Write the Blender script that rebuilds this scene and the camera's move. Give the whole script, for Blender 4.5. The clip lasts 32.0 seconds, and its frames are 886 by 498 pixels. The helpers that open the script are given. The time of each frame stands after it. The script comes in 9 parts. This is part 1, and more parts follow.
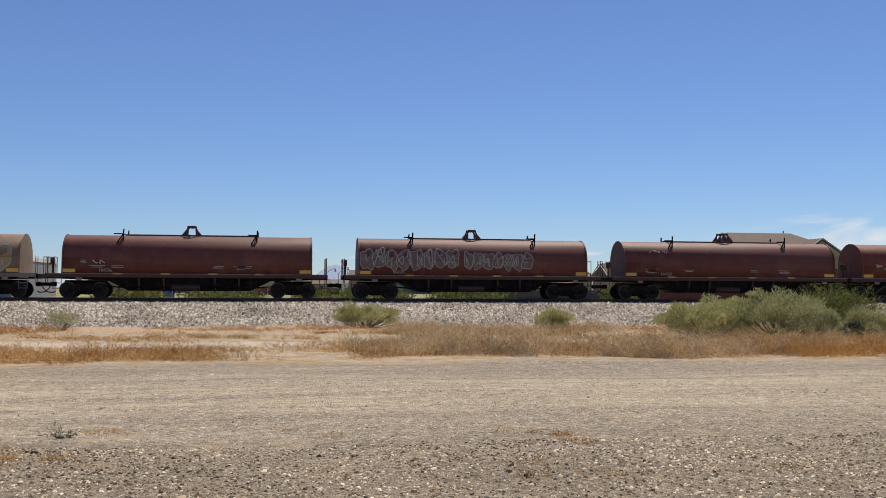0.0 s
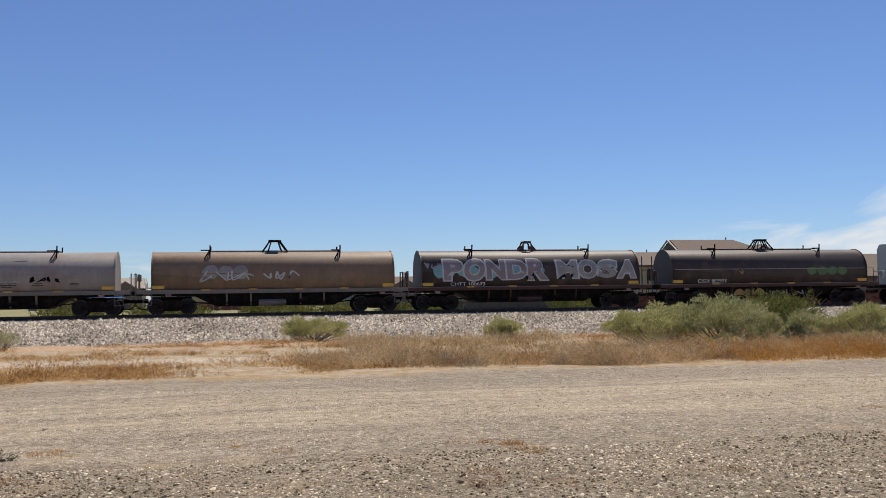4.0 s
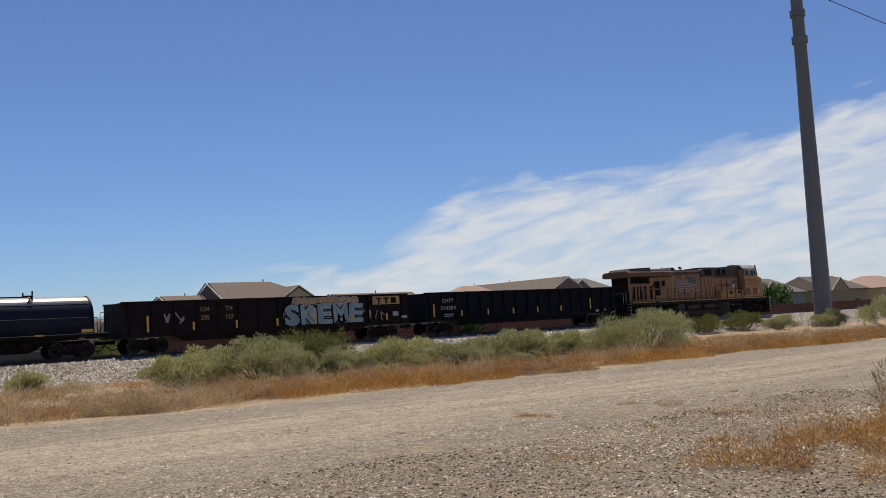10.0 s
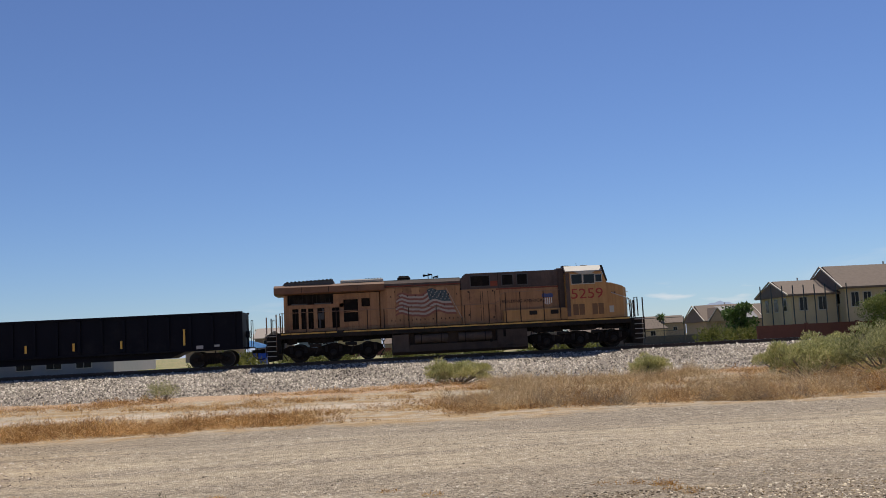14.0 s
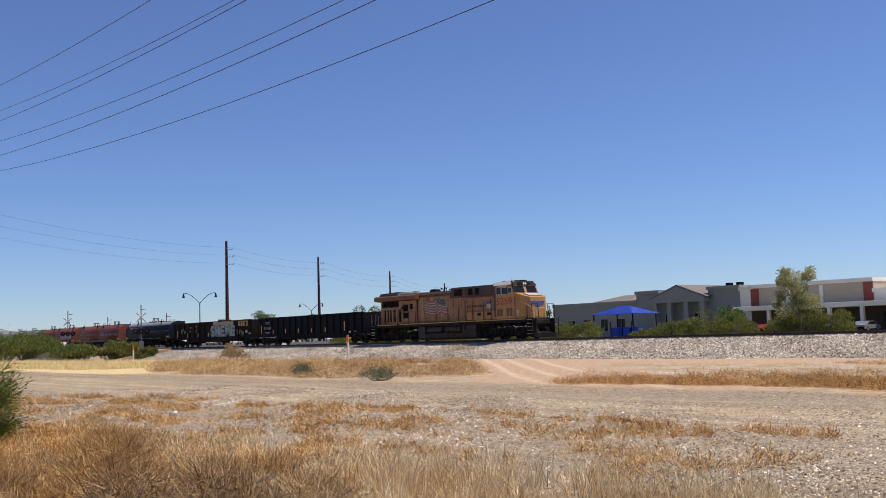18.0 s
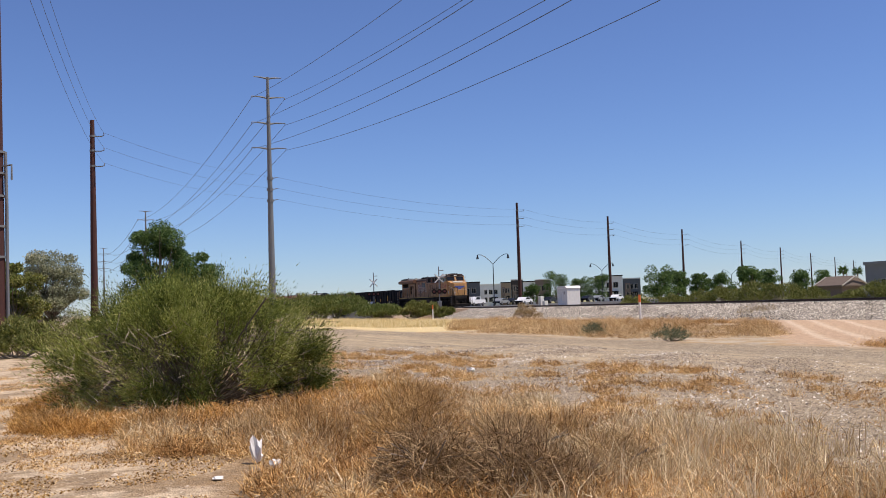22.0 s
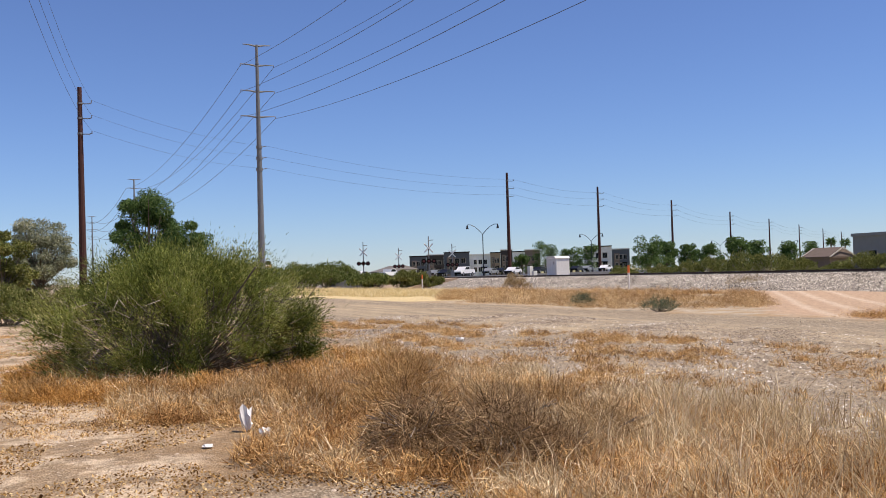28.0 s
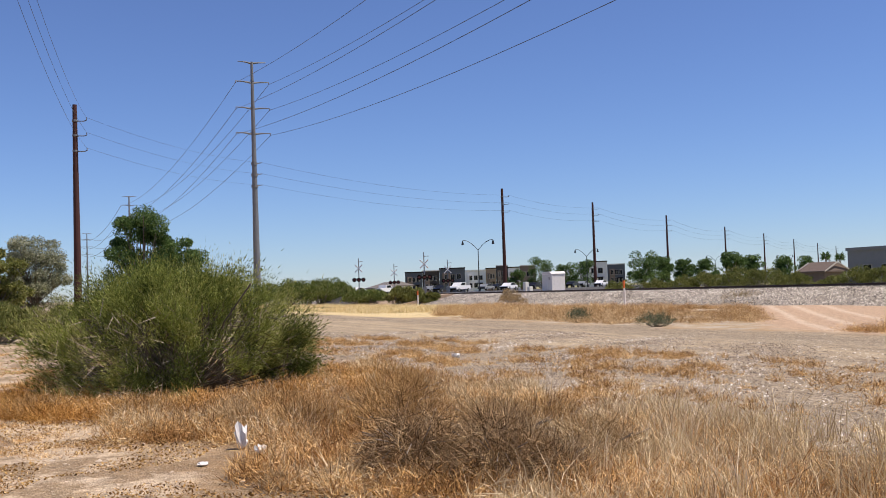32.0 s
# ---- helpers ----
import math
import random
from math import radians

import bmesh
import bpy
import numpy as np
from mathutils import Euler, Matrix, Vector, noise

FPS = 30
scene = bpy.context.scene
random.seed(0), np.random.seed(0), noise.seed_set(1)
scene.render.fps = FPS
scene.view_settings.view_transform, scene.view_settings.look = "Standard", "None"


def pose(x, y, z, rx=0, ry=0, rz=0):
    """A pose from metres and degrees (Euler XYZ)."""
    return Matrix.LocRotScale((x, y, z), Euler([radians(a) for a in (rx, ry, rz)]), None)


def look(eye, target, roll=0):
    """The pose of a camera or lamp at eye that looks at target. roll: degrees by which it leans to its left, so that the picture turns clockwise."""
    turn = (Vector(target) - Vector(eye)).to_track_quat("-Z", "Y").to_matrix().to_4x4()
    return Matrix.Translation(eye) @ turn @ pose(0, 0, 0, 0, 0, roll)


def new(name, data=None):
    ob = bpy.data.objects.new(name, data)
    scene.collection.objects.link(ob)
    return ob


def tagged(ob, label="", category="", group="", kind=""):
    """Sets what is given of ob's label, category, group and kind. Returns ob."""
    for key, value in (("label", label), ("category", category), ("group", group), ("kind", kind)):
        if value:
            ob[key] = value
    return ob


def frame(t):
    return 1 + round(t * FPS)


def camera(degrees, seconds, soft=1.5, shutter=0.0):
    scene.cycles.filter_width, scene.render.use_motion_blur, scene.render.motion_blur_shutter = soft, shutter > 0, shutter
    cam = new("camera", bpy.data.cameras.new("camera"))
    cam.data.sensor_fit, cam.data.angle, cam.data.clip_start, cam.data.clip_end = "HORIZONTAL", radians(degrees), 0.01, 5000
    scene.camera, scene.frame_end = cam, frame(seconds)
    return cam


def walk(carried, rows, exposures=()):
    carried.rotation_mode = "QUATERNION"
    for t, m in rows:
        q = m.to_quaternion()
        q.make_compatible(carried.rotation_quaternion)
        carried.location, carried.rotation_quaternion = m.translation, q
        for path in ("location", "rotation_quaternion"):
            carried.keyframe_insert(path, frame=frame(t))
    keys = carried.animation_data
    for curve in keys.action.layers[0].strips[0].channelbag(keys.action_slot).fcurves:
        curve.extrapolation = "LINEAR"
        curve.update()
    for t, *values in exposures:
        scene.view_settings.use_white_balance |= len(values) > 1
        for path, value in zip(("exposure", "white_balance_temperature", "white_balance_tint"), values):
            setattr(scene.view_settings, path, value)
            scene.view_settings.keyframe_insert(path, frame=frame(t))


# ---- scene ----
PATH = [
    (0, -9.14, 2.28, 0.26),
    (0.5, -10.34, 0.71, 3.15),
    (1, -10.13, 0.43, 4.23),
    (1.5, -10.01, 0.82, 3.92),
    (2, -10.04, 0.90, 3.10),
    (2.5, -9.95, 0.91, 2.32),
    (4.5, -13.32, 3.71, -2.05),
    (5, -14.82, 4.30, -2.82),
    (5.5, -16.69, 4.70, -3.41),
    (6, -19.67, 4.89, -3.50),
    (6.5, -23.92, 5.06, -3.43),
    (7, -28.63, 5.19, -3.17),
    (7.5, -33.64, 5.30, -3.00),
    (8, -37.47, 5.37, -2.99),
    (8.5, -40.12, 5.26, -2.99),
    (9, -41.10, 5.01, -3.16),
    (9.5, -40.50, 4.67, -3.24),
    (10, -38.73, 4.45, -3.31),
    (10.5, -36.13, 4.37, -3.37),
    (11, -33.07, 4.50, -3.38),
    (11.5, -29.68, 4.73, -3.38),
    (12, -25.85, 5.00, -3.32),
    (12.5, -21.50, 5.25, -3.22),
    (13, -16.47, 5.40, -3.10),
    (13.5, -10.68, 5.47, -2.90),
    (14, -4.18, 5.54, -2.87),
    (14.5, 3.04, 5.55, -2.29),
    (15, 10.82, 5.44, -1.96),
    (15.5, 18.55, 5.31, -1.81),
    (17.5, 44.89, 4.91, -1.87),
    (18, 49.62, 4.94, -1.89),
    (18.5, 53.77, 4.84, -1.86),
    (19, 57.51, 4.74, -1.89),
    (19.5, 60.79, 4.59, -1.93),
    (20, 63.26, 4.36, -1.92),
    (20.5, 64.88, 4.06, -1.88),
    (21, 65.75, 3.72, -1.84),
    (21.5, 66.18, 3.41, -1.82),
    (22, 66.48, 3.17, -1.92),
    (22.5, 66.82, 2.95, -1.94),
    (23, 67.06, 2.67, -1.92),
    (23.5, 67.05, 2.34, -2.04),
    (24, 66.79, 2.14, -1.99),
    (24.5, 66.48, 2.18, -1.98),
    (25, 66.24, 2.34, -1.94),
    (25.5, 66.10, 2.31, -1.92),
    (26, 66.04, 1.99, -1.98),
    (26.5, 65.99, 1.49, -1.89),
    (28.5, 65.92, 1.41, -1.69),
    (29, 65.84, 1.55, -1.69),
    (29.5, 65.75, 1.61, -1.59),
    (30, 65.69, 1.73, -1.60),
    (30.5, 65.67, 1.90, -1.69),
    (31, 65.66, 2.10, -1.74),
    (31.5, 65.65, 2.22, -1.80),
    (32, 65.64, 2.31, -1.93),
]
EYE = (0.0, 0.0, 1.6)


def aim(yaw, pitch, roll):
    y, p = radians(yaw), radians(pitch)
    d = Vector((-math.sin(y) * math.cos(p), math.cos(y) * math.cos(p), math.sin(p)))
    return look(EYE, Vector(EYE) + d, roll)


cam = camera(48.5, 32.0, 0.9)
walk(cam, [(t, aim(a, b, c)) for t, a, b, c in PATH], [(0.0, 0.08, 6750, 11), (2.5, 0.12, 6750, 11), (6.0, 0.0, 6750, 11), (9.0, -0.10, 6750, 11), (12.0, -0.06, 6750, 11), (14.5, 0.03, 6750, 11), (18.5, 0.28, 6600, 15), (32.0, 0.33, 6600, 16)])

# ---- sky and sun ----
SUN_DIR = Vector((0.24, 0.40, 0.885)).normalized()
scene.view_settings.exposure = 0.0
world = bpy.data.worlds.new("sky")
scene.world = world
world.use_nodes = True
wn, wl = world.node_tree.nodes, world.node_tree.links
wn.clear()
w_out = wn.new("ShaderNodeOutputWorld")
w_bg = wn.new("ShaderNodeBackground")
w_sky = wn.new("ShaderNodeTexSky")
w_sky.sky_type = "NISHITA"
w_sky.sun_disc = False
w_sky.sun_elevation = math.asin(SUN_DIR.z)
w_sky.sun_rotation = math.atan2(SUN_DIR.x, SUN_DIR.y)
w_sky.altitude = 400
w_sky.air_density, w_sky.dust_density, w_sky.ozone_density = 1.0, 0.0, 5.0
w_bg.inputs["Strength"].default_value = 0.085


def wmath(op, a, b=None, clamp=False):
    n = wn.new("ShaderNodeMath")
    n.operation = op
    n.use_clamp = clamp
    for i, v in enumerate((a, b)):
        if v is None:
            continue
        if isinstance(v, (int, float)):
            n.inputs[i].default_value = v
        else:
            wl.new(v, n.inputs[i])
    return n.outputs[0]


# thin cloud bank low in the sky beyond the houses, and a few small far clouds
w_co = wn.new("ShaderNodeTexCoord")
w_sep = wn.new("ShaderNodeSeparateXYZ")
wl.new(w_co.outputs["Generated"], w_sep.inputs[0])
dx, dy, dz = w_sep.outputs
azim = wmath("ARCTAN2", dx, dy)
slope = wmath("DIVIDE", dz, wmath("SQRT", wmath("ADD", wmath("MULTIPLY", dx, dx), wmath("MULTIPLY", dy, dy))))
w_comb = wn.new("ShaderNodeCombineXYZ")
wl.new(wmath("MULTIPLY", azim, 7.0), w_comb.inputs[0])
wl.new(wmath("ADD", wmath("MULTIPLY", slope, 25.0), wmath("MULTIPLY", azim, -3.6)), w_comb.inputs[1])
w_n1 = wn.new("ShaderNodeTexNoise")
w_n1.inputs["Scale"].default_value = 1.1
w_n1.inputs["Detail"].default_value = 8
w_n1.inputs["Roughness"].default_value = 0.58
w_n1.inputs["Distortion"].default_value = 0.9
wl.new(w_comb.outputs[0], w_n1.inputs["Vector"])
step = wmath("MULTIPLY", wmath("SUBTRACT", azim, 0.60), 11.0, clamp=True)
cloud_top = wmath("ADD", wmath("ADD", wmath("MULTIPLY", wmath("SUBTRACT", azim, 0.48), 0.07), 0.060), wmath("MULTIPLY", step, 0.058))
cloud_top = wmath("ADD", cloud_top, wmath("MULTIPLY", wmath("MAXIMUM", wmath("SUBTRACT", azim, 0.90), 0.0), 0.16))
rim = wmath("DIVIDE", wmath("SUBTRACT", cloud_top, slope), 0.016)
rim = wmath("ADD", rim, wmath("MULTIPLY", wmath("SUBTRACT", w_n1.outputs["Fac"], 0.47), 5.5))
bank = wmath("MULTIPLY", rim, 0.6, clamp=True)
side = wmath("MULTIPLY", wmath("SUBTRACT", azim, 0.41), 9.0, clamp=True)
back = wmath("MULTIPLY", wmath("SUBTRACT", 2.0, azim), 3.0, clamp=True)
w_n2 = wn.new("ShaderNodeTexNoise")
w_n2.inputs["Scale"].default_value = 2.2
w_n2.inputs["Detail"].default_value = 7
w_n2.inputs["Distortion"].default_value = 0.8
wl.new(w_comb.outputs[0], w_n2.inputs["Vector"])
thick = wmath("ADD", 0.22, wmath("MULTIPLY", wmath("SUBTRACT", w_n2.outputs["Fac"], 0.22), 1.9), clamp=True)
cover_fac = wmath("MULTIPLY", wmath("MULTIPLY", wmath("MULTIPLY", bank, side), wmath("MULTIPLY", back, thick)), 0.92)
w_comb2 = wn.new("ShaderNodeCombineXYZ")
wl.new(wmath("MULTIPLY", azim, 16.0), w_comb2.inputs[0])
wl.new(wmath("MULTIPLY", slope, 75.0), w_comb2.inputs[1])
w_n3 = wn.new("ShaderNodeTexNoise")
w_n3.inputs["Scale"].default_value = 1.0
w_n3.inputs["Detail"].default_value = 3
wl.new(w_comb2.outputs[0], w_n3.inputs["Vector"])
low = wmath("SUBTRACT", 1.0, wmath("MULTIPLY", wmath("ABSOLUTE", wmath("SUBTRACT", slope, 0.036)), 60.0), clamp=True)
puff = wmath("MULTIPLY", wmath("MULTIPLY", wmath("SUBTRACT", w_n3.outputs["Fac"], 0.55), 8.0, clamp=True), low)
puff = wmath("MULTIPLY", puff, wmath("MULTIPLY", wmath("ADD", azim, 0.18), 6.0, clamp=True))
cover_fac = wmath("MAXIMUM", cover_fac, wmath("MULTIPLY", puff, 0.8))
w_mix = wn.new("ShaderNodeMix")
w_mix.data_type = "RGBA"
wl.new(cover_fac, w_mix.inputs["Factor"])
w_tint = wn.new("ShaderNodeMix")
w_tint.data_type, w_tint.blend_type = "RGBA", "MULTIPLY"
w_tint.inputs["Factor"].default_value = 1.0
w_grad = wn.new("ShaderNodeMix")
w_grad.data_type = "RGBA"
wl.new(wmath("MULTIPLY", slope, 2.0, clamp=True), w_grad.inputs["Factor"])
w_grad.inputs["A"].default_value = (0.71, 0.855, 1.11, 1)
w_grad.inputs["B"].default_value = (0.81, 0.835, 1.06, 1)
wl.new(w_grad.outputs["Result"], w_tint.inputs["B"])
wl.new(w_sky.outputs[0], w_tint.inputs["A"])
wl.new(w_tint.outputs["Result"], w_mix.inputs["A"])
w_mix.inputs["B"].default_value = (8.3, 8.8, 9.4, 1)
wl.new(w_mix.outputs["Result"], w_bg.inputs["Color"])
wl.new(w_bg.outputs[0], w_out.inputs[0])

sun_data = bpy.data.lights.new("sun", "SUN")
sun_data.energy = 4.6
sun_data.angle = radians(0.53)
sun_data.color = (1.0, 0.93, 0.82)
sun = new("sun", sun_data)
sun.rotation_euler = SUN_DIR.to_track_quat("Z", "Y").to_euler()

# ---- materials ----
MATS = {}


def nodes_of(name):
    m = bpy.data.materials.new(name)
    m.use_nodes = True
    n, l = m.node_tree.nodes, m.node_tree.links
    return m, n, l, n["Principled BSDF"]


def ramp(n, l, fac, stops):
    r = n.new("ShaderNodeValToRGB")
    els = r.color_ramp.elements
    while len(els) < len(stops):
        els.new(0.5)
    for e, (p, c) in zip(els, stops):
        e.position = p
        e.color = (c[0], c[1], c[2], 1)
    l.new(fac, r.inputs[0])
    return r.outputs[0]


def noise_tex(n, l, co, scale, detail=4, rough=0.55, stretch=None):
    if stretch:
        mp = n.new("ShaderNodeMapping")
        mp.inputs["Scale"].default_value = stretch
        l.new(co, mp.inputs[0])
        co = mp.outputs[0]
    t = n.new("ShaderNodeTexNoise")
    t.inputs["Scale"].default_value = scale
    t.inputs["Detail"].default_value = detail
    t.inputs["Roughness"].default_value = rough
    l.new(co, t.inputs["Vector"])
    return t.outputs["Fac"]


def blend(n, l, fac, a, b, mode="MIX"):
    m = n.new("ShaderNodeMix")
    m.data_type = "RGBA"
    m.blend_type = mode
    if isinstance(fac, (int, float)):
        m.inputs["Factor"].default_value = fac
    else:
        l.new(fac, m.inputs["Factor"])
    for key, v in (("A", a), ("B", b)):
        if isinstance(v, tuple):
            m.inputs[key].default_value = (v[0], v[1], v[2], 1)
        else:
            l.new(v, m.inputs[key])
    return m.outputs["Result"]


def scaled(c, k):
    return tuple(min(1.0, v * k) for v in c)


def plain(name, col, rough=0.7, metal=0.0, var=0.18, scale=3.0, bump=0.0, spread=0.0, second=None, streak=0.0, spec=0.5):
    """A surface of one colour with grain at two scales; second: a colour of stains; spread: change from piece to piece."""
    if name in MATS:
        return MATS[name]
    m, n, l, b = nodes_of(name)
    co = n.new("ShaderNodeTexCoord").outputs["Object"]
    f1 = noise_tex(n, l, co, scale, 5)
    f2 = noise_tex(n, l, co, scale * 9, 4)
    c = ramp(n, l, f1, [(0.3, scaled(col, 1 - var)), (0.7, scaled(col, 1 + var))])
    c = blend(n, l, f2, c, scaled(col, 1 - var * 1.3))
    if second:
        c = blend(n, l, ramp(n, l, noise_tex(n, l, co, scale * 0.6, 6, 0.65), [(0.5, (0, 0, 0)), (0.68, (1, 1, 1))]), c, second)
    if streak:
        s = noise_tex(n, l, co, 3.0, 4, 0.6, (2.2, 2.2, 0.12))
        c = blend(n, l, ramp(n, l, s, [(0.45, (0, 0, 0)), (0.75, (streak, streak, streak))]), c, scaled(col, 0.45))
    if spread:
        r = n.new("ShaderNodeObjectInfo").outputs["Random"]
        hs = n.new("ShaderNodeHueSaturation")
        mr = n.new("ShaderNodeMapRange")
        mr.inputs["To Min"].default_value, mr.inputs["To Max"].default_value = 1 - spread, 1 + spread
        l.new(r, mr.inputs["Value"])
        l.new(mr.outputs[0], hs.inputs["Value"])
        l.new(c, hs.inputs["Color"])
        c = hs.outputs[0]
    l.new(c, b.inputs["Base Color"])
    b.inputs["Roughness"].default_value = rough
    b.inputs["Metallic"].default_value = metal
    b.inputs["Specular IOR Level"].default_value = spec
    if bump:
        bp = n.new("ShaderNodeBump")
        bp.inputs["Strength"].default_value = bump
        bp.inputs["Distance"].default_value = 0.02
        l.new(f2, bp.inputs["Height"])
        l.new(bp.outputs[0], b.inputs["Normal"])
    MATS[name] = m
    return m


def island(name, stops, rough=0.8, trans=0.0, swing=0.9, patch=0.35):
    """Colour that changes from blade to blade or stone to stone."""
    if name in MATS:
        return MATS[name]
    m, n, l, b = nodes_of(name)
    g = n.new("ShaderNodeNewGeometry").outputs["Random Per Island"]
    co = n.new("ShaderNodeTexCoord").outputs["Object"]
    big = noise_tex(n, l, co, patch, 3)
    ad = n.new("ShaderNodeMath")
    ad.operation = "MULTIPLY_ADD"
    l.new(big, ad.inputs[0])
    ad.inputs[1].default_value = swing
    ad.inputs[2].default_value = -swing / 2
    sm = n.new("ShaderNodeMath")
    sm.operation = "ADD"
    l.new(g, sm.inputs[0])
    l.new(ad.outputs[0], sm.inputs[1])
    c = ramp(n, l, sm.outputs[0], stops)
    l.new(c, b.inputs["Base Color"])
    b.inputs["Roughness"].default_value = rough
    b.inputs["Specular IOR Level"].default_value = 0.2
    if trans:
        tr = n.new("ShaderNodeBsdfTranslucent")
        l.new(c, tr.inputs[0])
        mx = n.new("ShaderNodeMixShader")
        mx.inputs[0].default_value = trans
        l.new(b.outputs[0], mx.inputs[1])
        l.new(tr.outputs[0], mx.inputs[2])
        l.new(mx.outputs[0], n["Material Output"].inputs[0])
    MATS[name] = m
    return m


# ---- mesh helpers ----
def mesh_of(name, bm, material, smooth=False):
    me = bpy.data.meshes.new(name)
    bmesh.ops.recalc_face_normals(bm, faces=bm.faces)
    if smooth:
        for f in bm.faces:
            f.smooth = True
    bm.to_mesh(me)
    bm.free()
    if material:
        me.materials.append(material)
    return me


def part(name, bm, material, parent=None, label="", at=None, smooth=False):
    """Links a bmesh (or a finished mesh) as one mesh object under a thing or a part."""
    me = bm if isinstance(bm, bpy.types.Mesh) else mesh_of(name, bm, material, smooth)
    ob = new(name, me)
    if parent:
        ob.parent = parent
    if at is not None:
        ob.matrix_basis = at
    if label:
        tagged(ob, label)
    return ob


def empty(name, m, label, category, group="", kind=""):
    ob = new(name)
    ob.matrix_basis = m
    return tagged(ob, label, category, group, kind)


def fast(name, verts, faces, material):
    """A mesh from arrays of corners and of triangles or quads."""
    me = bpy.data.meshes.new(name)
    v = np.asarray(verts, dtype=np.float32)
    f = np.asarray(faces, dtype=np.int32)
    k = f.shape[1]
    me.vertices.add(len(v))
    me.vertices.foreach_set("co", v.ravel())
    me.loops.add(f.size)
    me.loops.foreach_set("vertex_index", f.ravel())
    me.polygons.add(len(f))
    me.polygons.foreach_set("loop_start", np.arange(0, f.size, k, dtype=np.int32))
    me.polygons.foreach_set("loop_total", np.full(len(f), k, dtype=np.int32))
    me.update(calc_edges=True)
    if material:
        me.materials.append(material)
    return me


def B():
    return bmesh.new()


def box(bm, x0, x1, y0, y1, z0, z1, bevel=0.0):
    vs = [bm.verts.new(p) for p in ((x0, y0, z0), (x1, y0, z0), (x1, y1, z0), (x0, y1, z0), (x0, y0, z1), (x1, y0, z1), (x1, y1, z1), (x0, y1, z1))]
    fs = [bm.faces.new([vs[i] for i in q]) for q in ((0, 3, 2, 1), (4, 5, 6, 7), (0, 1, 5, 4), (1, 2, 6, 5), (2, 3, 7, 6), (3, 0, 4, 7))]
    if bevel:
        es = list({e for f in fs for e in f.edges})
        bmesh.ops.bevel(bm, geom=es, offset=bevel, segments=1, affect="EDGES")
    return bm


def extrude_x(bm, prof, x0, x1):
    """A prism: the closed outline (y, z) carried from x0 to x1."""
    a = [bm.verts.new((x0, y, z)) for y, z in prof]
    b = [bm.verts.new((x1, y, z)) for y, z in prof]
    n = len(prof)
    for i in range(n):
        bm.faces.new((a[i], a[(i + 1) % n], b[(i + 1) % n], b[i]))
    bm.faces.new(a[::-1])
    bm.faces.new(b)
    return bm


def extrude_y(bm, prof, y0, y1):
    """A prism: the closed outline (x, z) carried from y0 to y1."""
    a = [bm.verts.new((x, y0, z)) for x, z in prof]
    b = [bm.verts.new((x, y1, z)) for x, z in prof]
    n = len(prof)
    for i in range(n):
        bm.faces.new((a[i], a[(i + 1) % n], b[(i + 1) % n], b[i]))
    bm.faces.new(a[::-1])
    bm.faces.new(b)
    return bm


def rod(bm, p, q, r, r2=None, n=6):
    """A round bar from p to q."""
    p, q = Vector(p), Vector(q)
    r2 = r if r2 is None else r2
    d = (q - p).normalized()
    u = d.orthogonal().normalized()
    w = d.cross(u)
    a, b = [], []
    for i in range(n):
        t = 2 * math.pi * i / n
        o = u * math.cos(t) + w * math.sin(t)
        a.append(bm.verts.new(p + o * r))
        b.append(bm.verts.new(q + o * r2))
    for i in range(n):
        bm.faces.new((a[i], a[(i + 1) % n], b[(i + 1) % n], b[i]))
    bm.faces.new(a[::-1])
    bm.faces.new(b)
    return bm


def rods(bm, pts, r, n=6):
    """One bent tube through the given points."""
    pts = [Vector(p) for p in pts]
    rings = []
    up = None
    for i, p in enumerate(pts):
        d = (pts[min(i + 1, len(pts) - 1)] - pts[max(i - 1, 0)]).normalized()
        if up is None:
            up = d.orthogonal().normalized()
        else:
            up = (up - d * up.dot(d))
            up = up.normalized() if up.length > 1e-5 else d.orthogonal().normalized()
        s = d.cross(up)
        rings.append([bm.verts.new(p + (up * math.cos(2 * math.pi * k / n) + s * math.sin(2 * math.pi * k / n)) * r) for k in range(n)])
    for a, c in zip(rings, rings[1:]):
        for k in range(n):
            bm.faces.new((a[k], a[(k + 1) % n], c[(k + 1) % n], c[k]))
    bm.faces.new(rings[0][::-1])
    bm.faces.new(rings[-1])
    return bm


def letters(name, text, size, material, parent, m, label="", width=None):
    """Flat raised letters in the built-in font, reading along x, upright along z, facing -y."""
    cu = bpy.data.curves.new(name, "FONT")
    cu.body = text
    cu.size = size
    cu.extrude = 0.004
    cu.align_x = "CENTER"
    tmp = bpy.data.objects.new("tmp", cu)
    scene.collection.objects.link(tmp)
    me = bpy.data.meshes.new_from_object(tmp.evaluated_get(bpy.context.evaluated_depsgraph_get()))
    bpy.data.objects.remove(tmp)
    bpy.data.curves.remove(cu)
    me.name = name
    if width:
        co = np.empty(len(me.vertices) * 3, dtype=np.float32)
        me.vertices.foreach_get("co", co)
        co = co.reshape(-1, 3)
        co[:, 0] *= width / max(1e-6, co[:, 0].max() - co[:, 0].min())
        me.vertices.foreach_set("co", co.ravel())
        me.update()
    me.materials.clear()
    me.materials.append(material)
    return part(name, me, None, parent, label, m @ pose(0, 0, 0, 90, 0, 0))


RNG = np.random.default_rng(7)


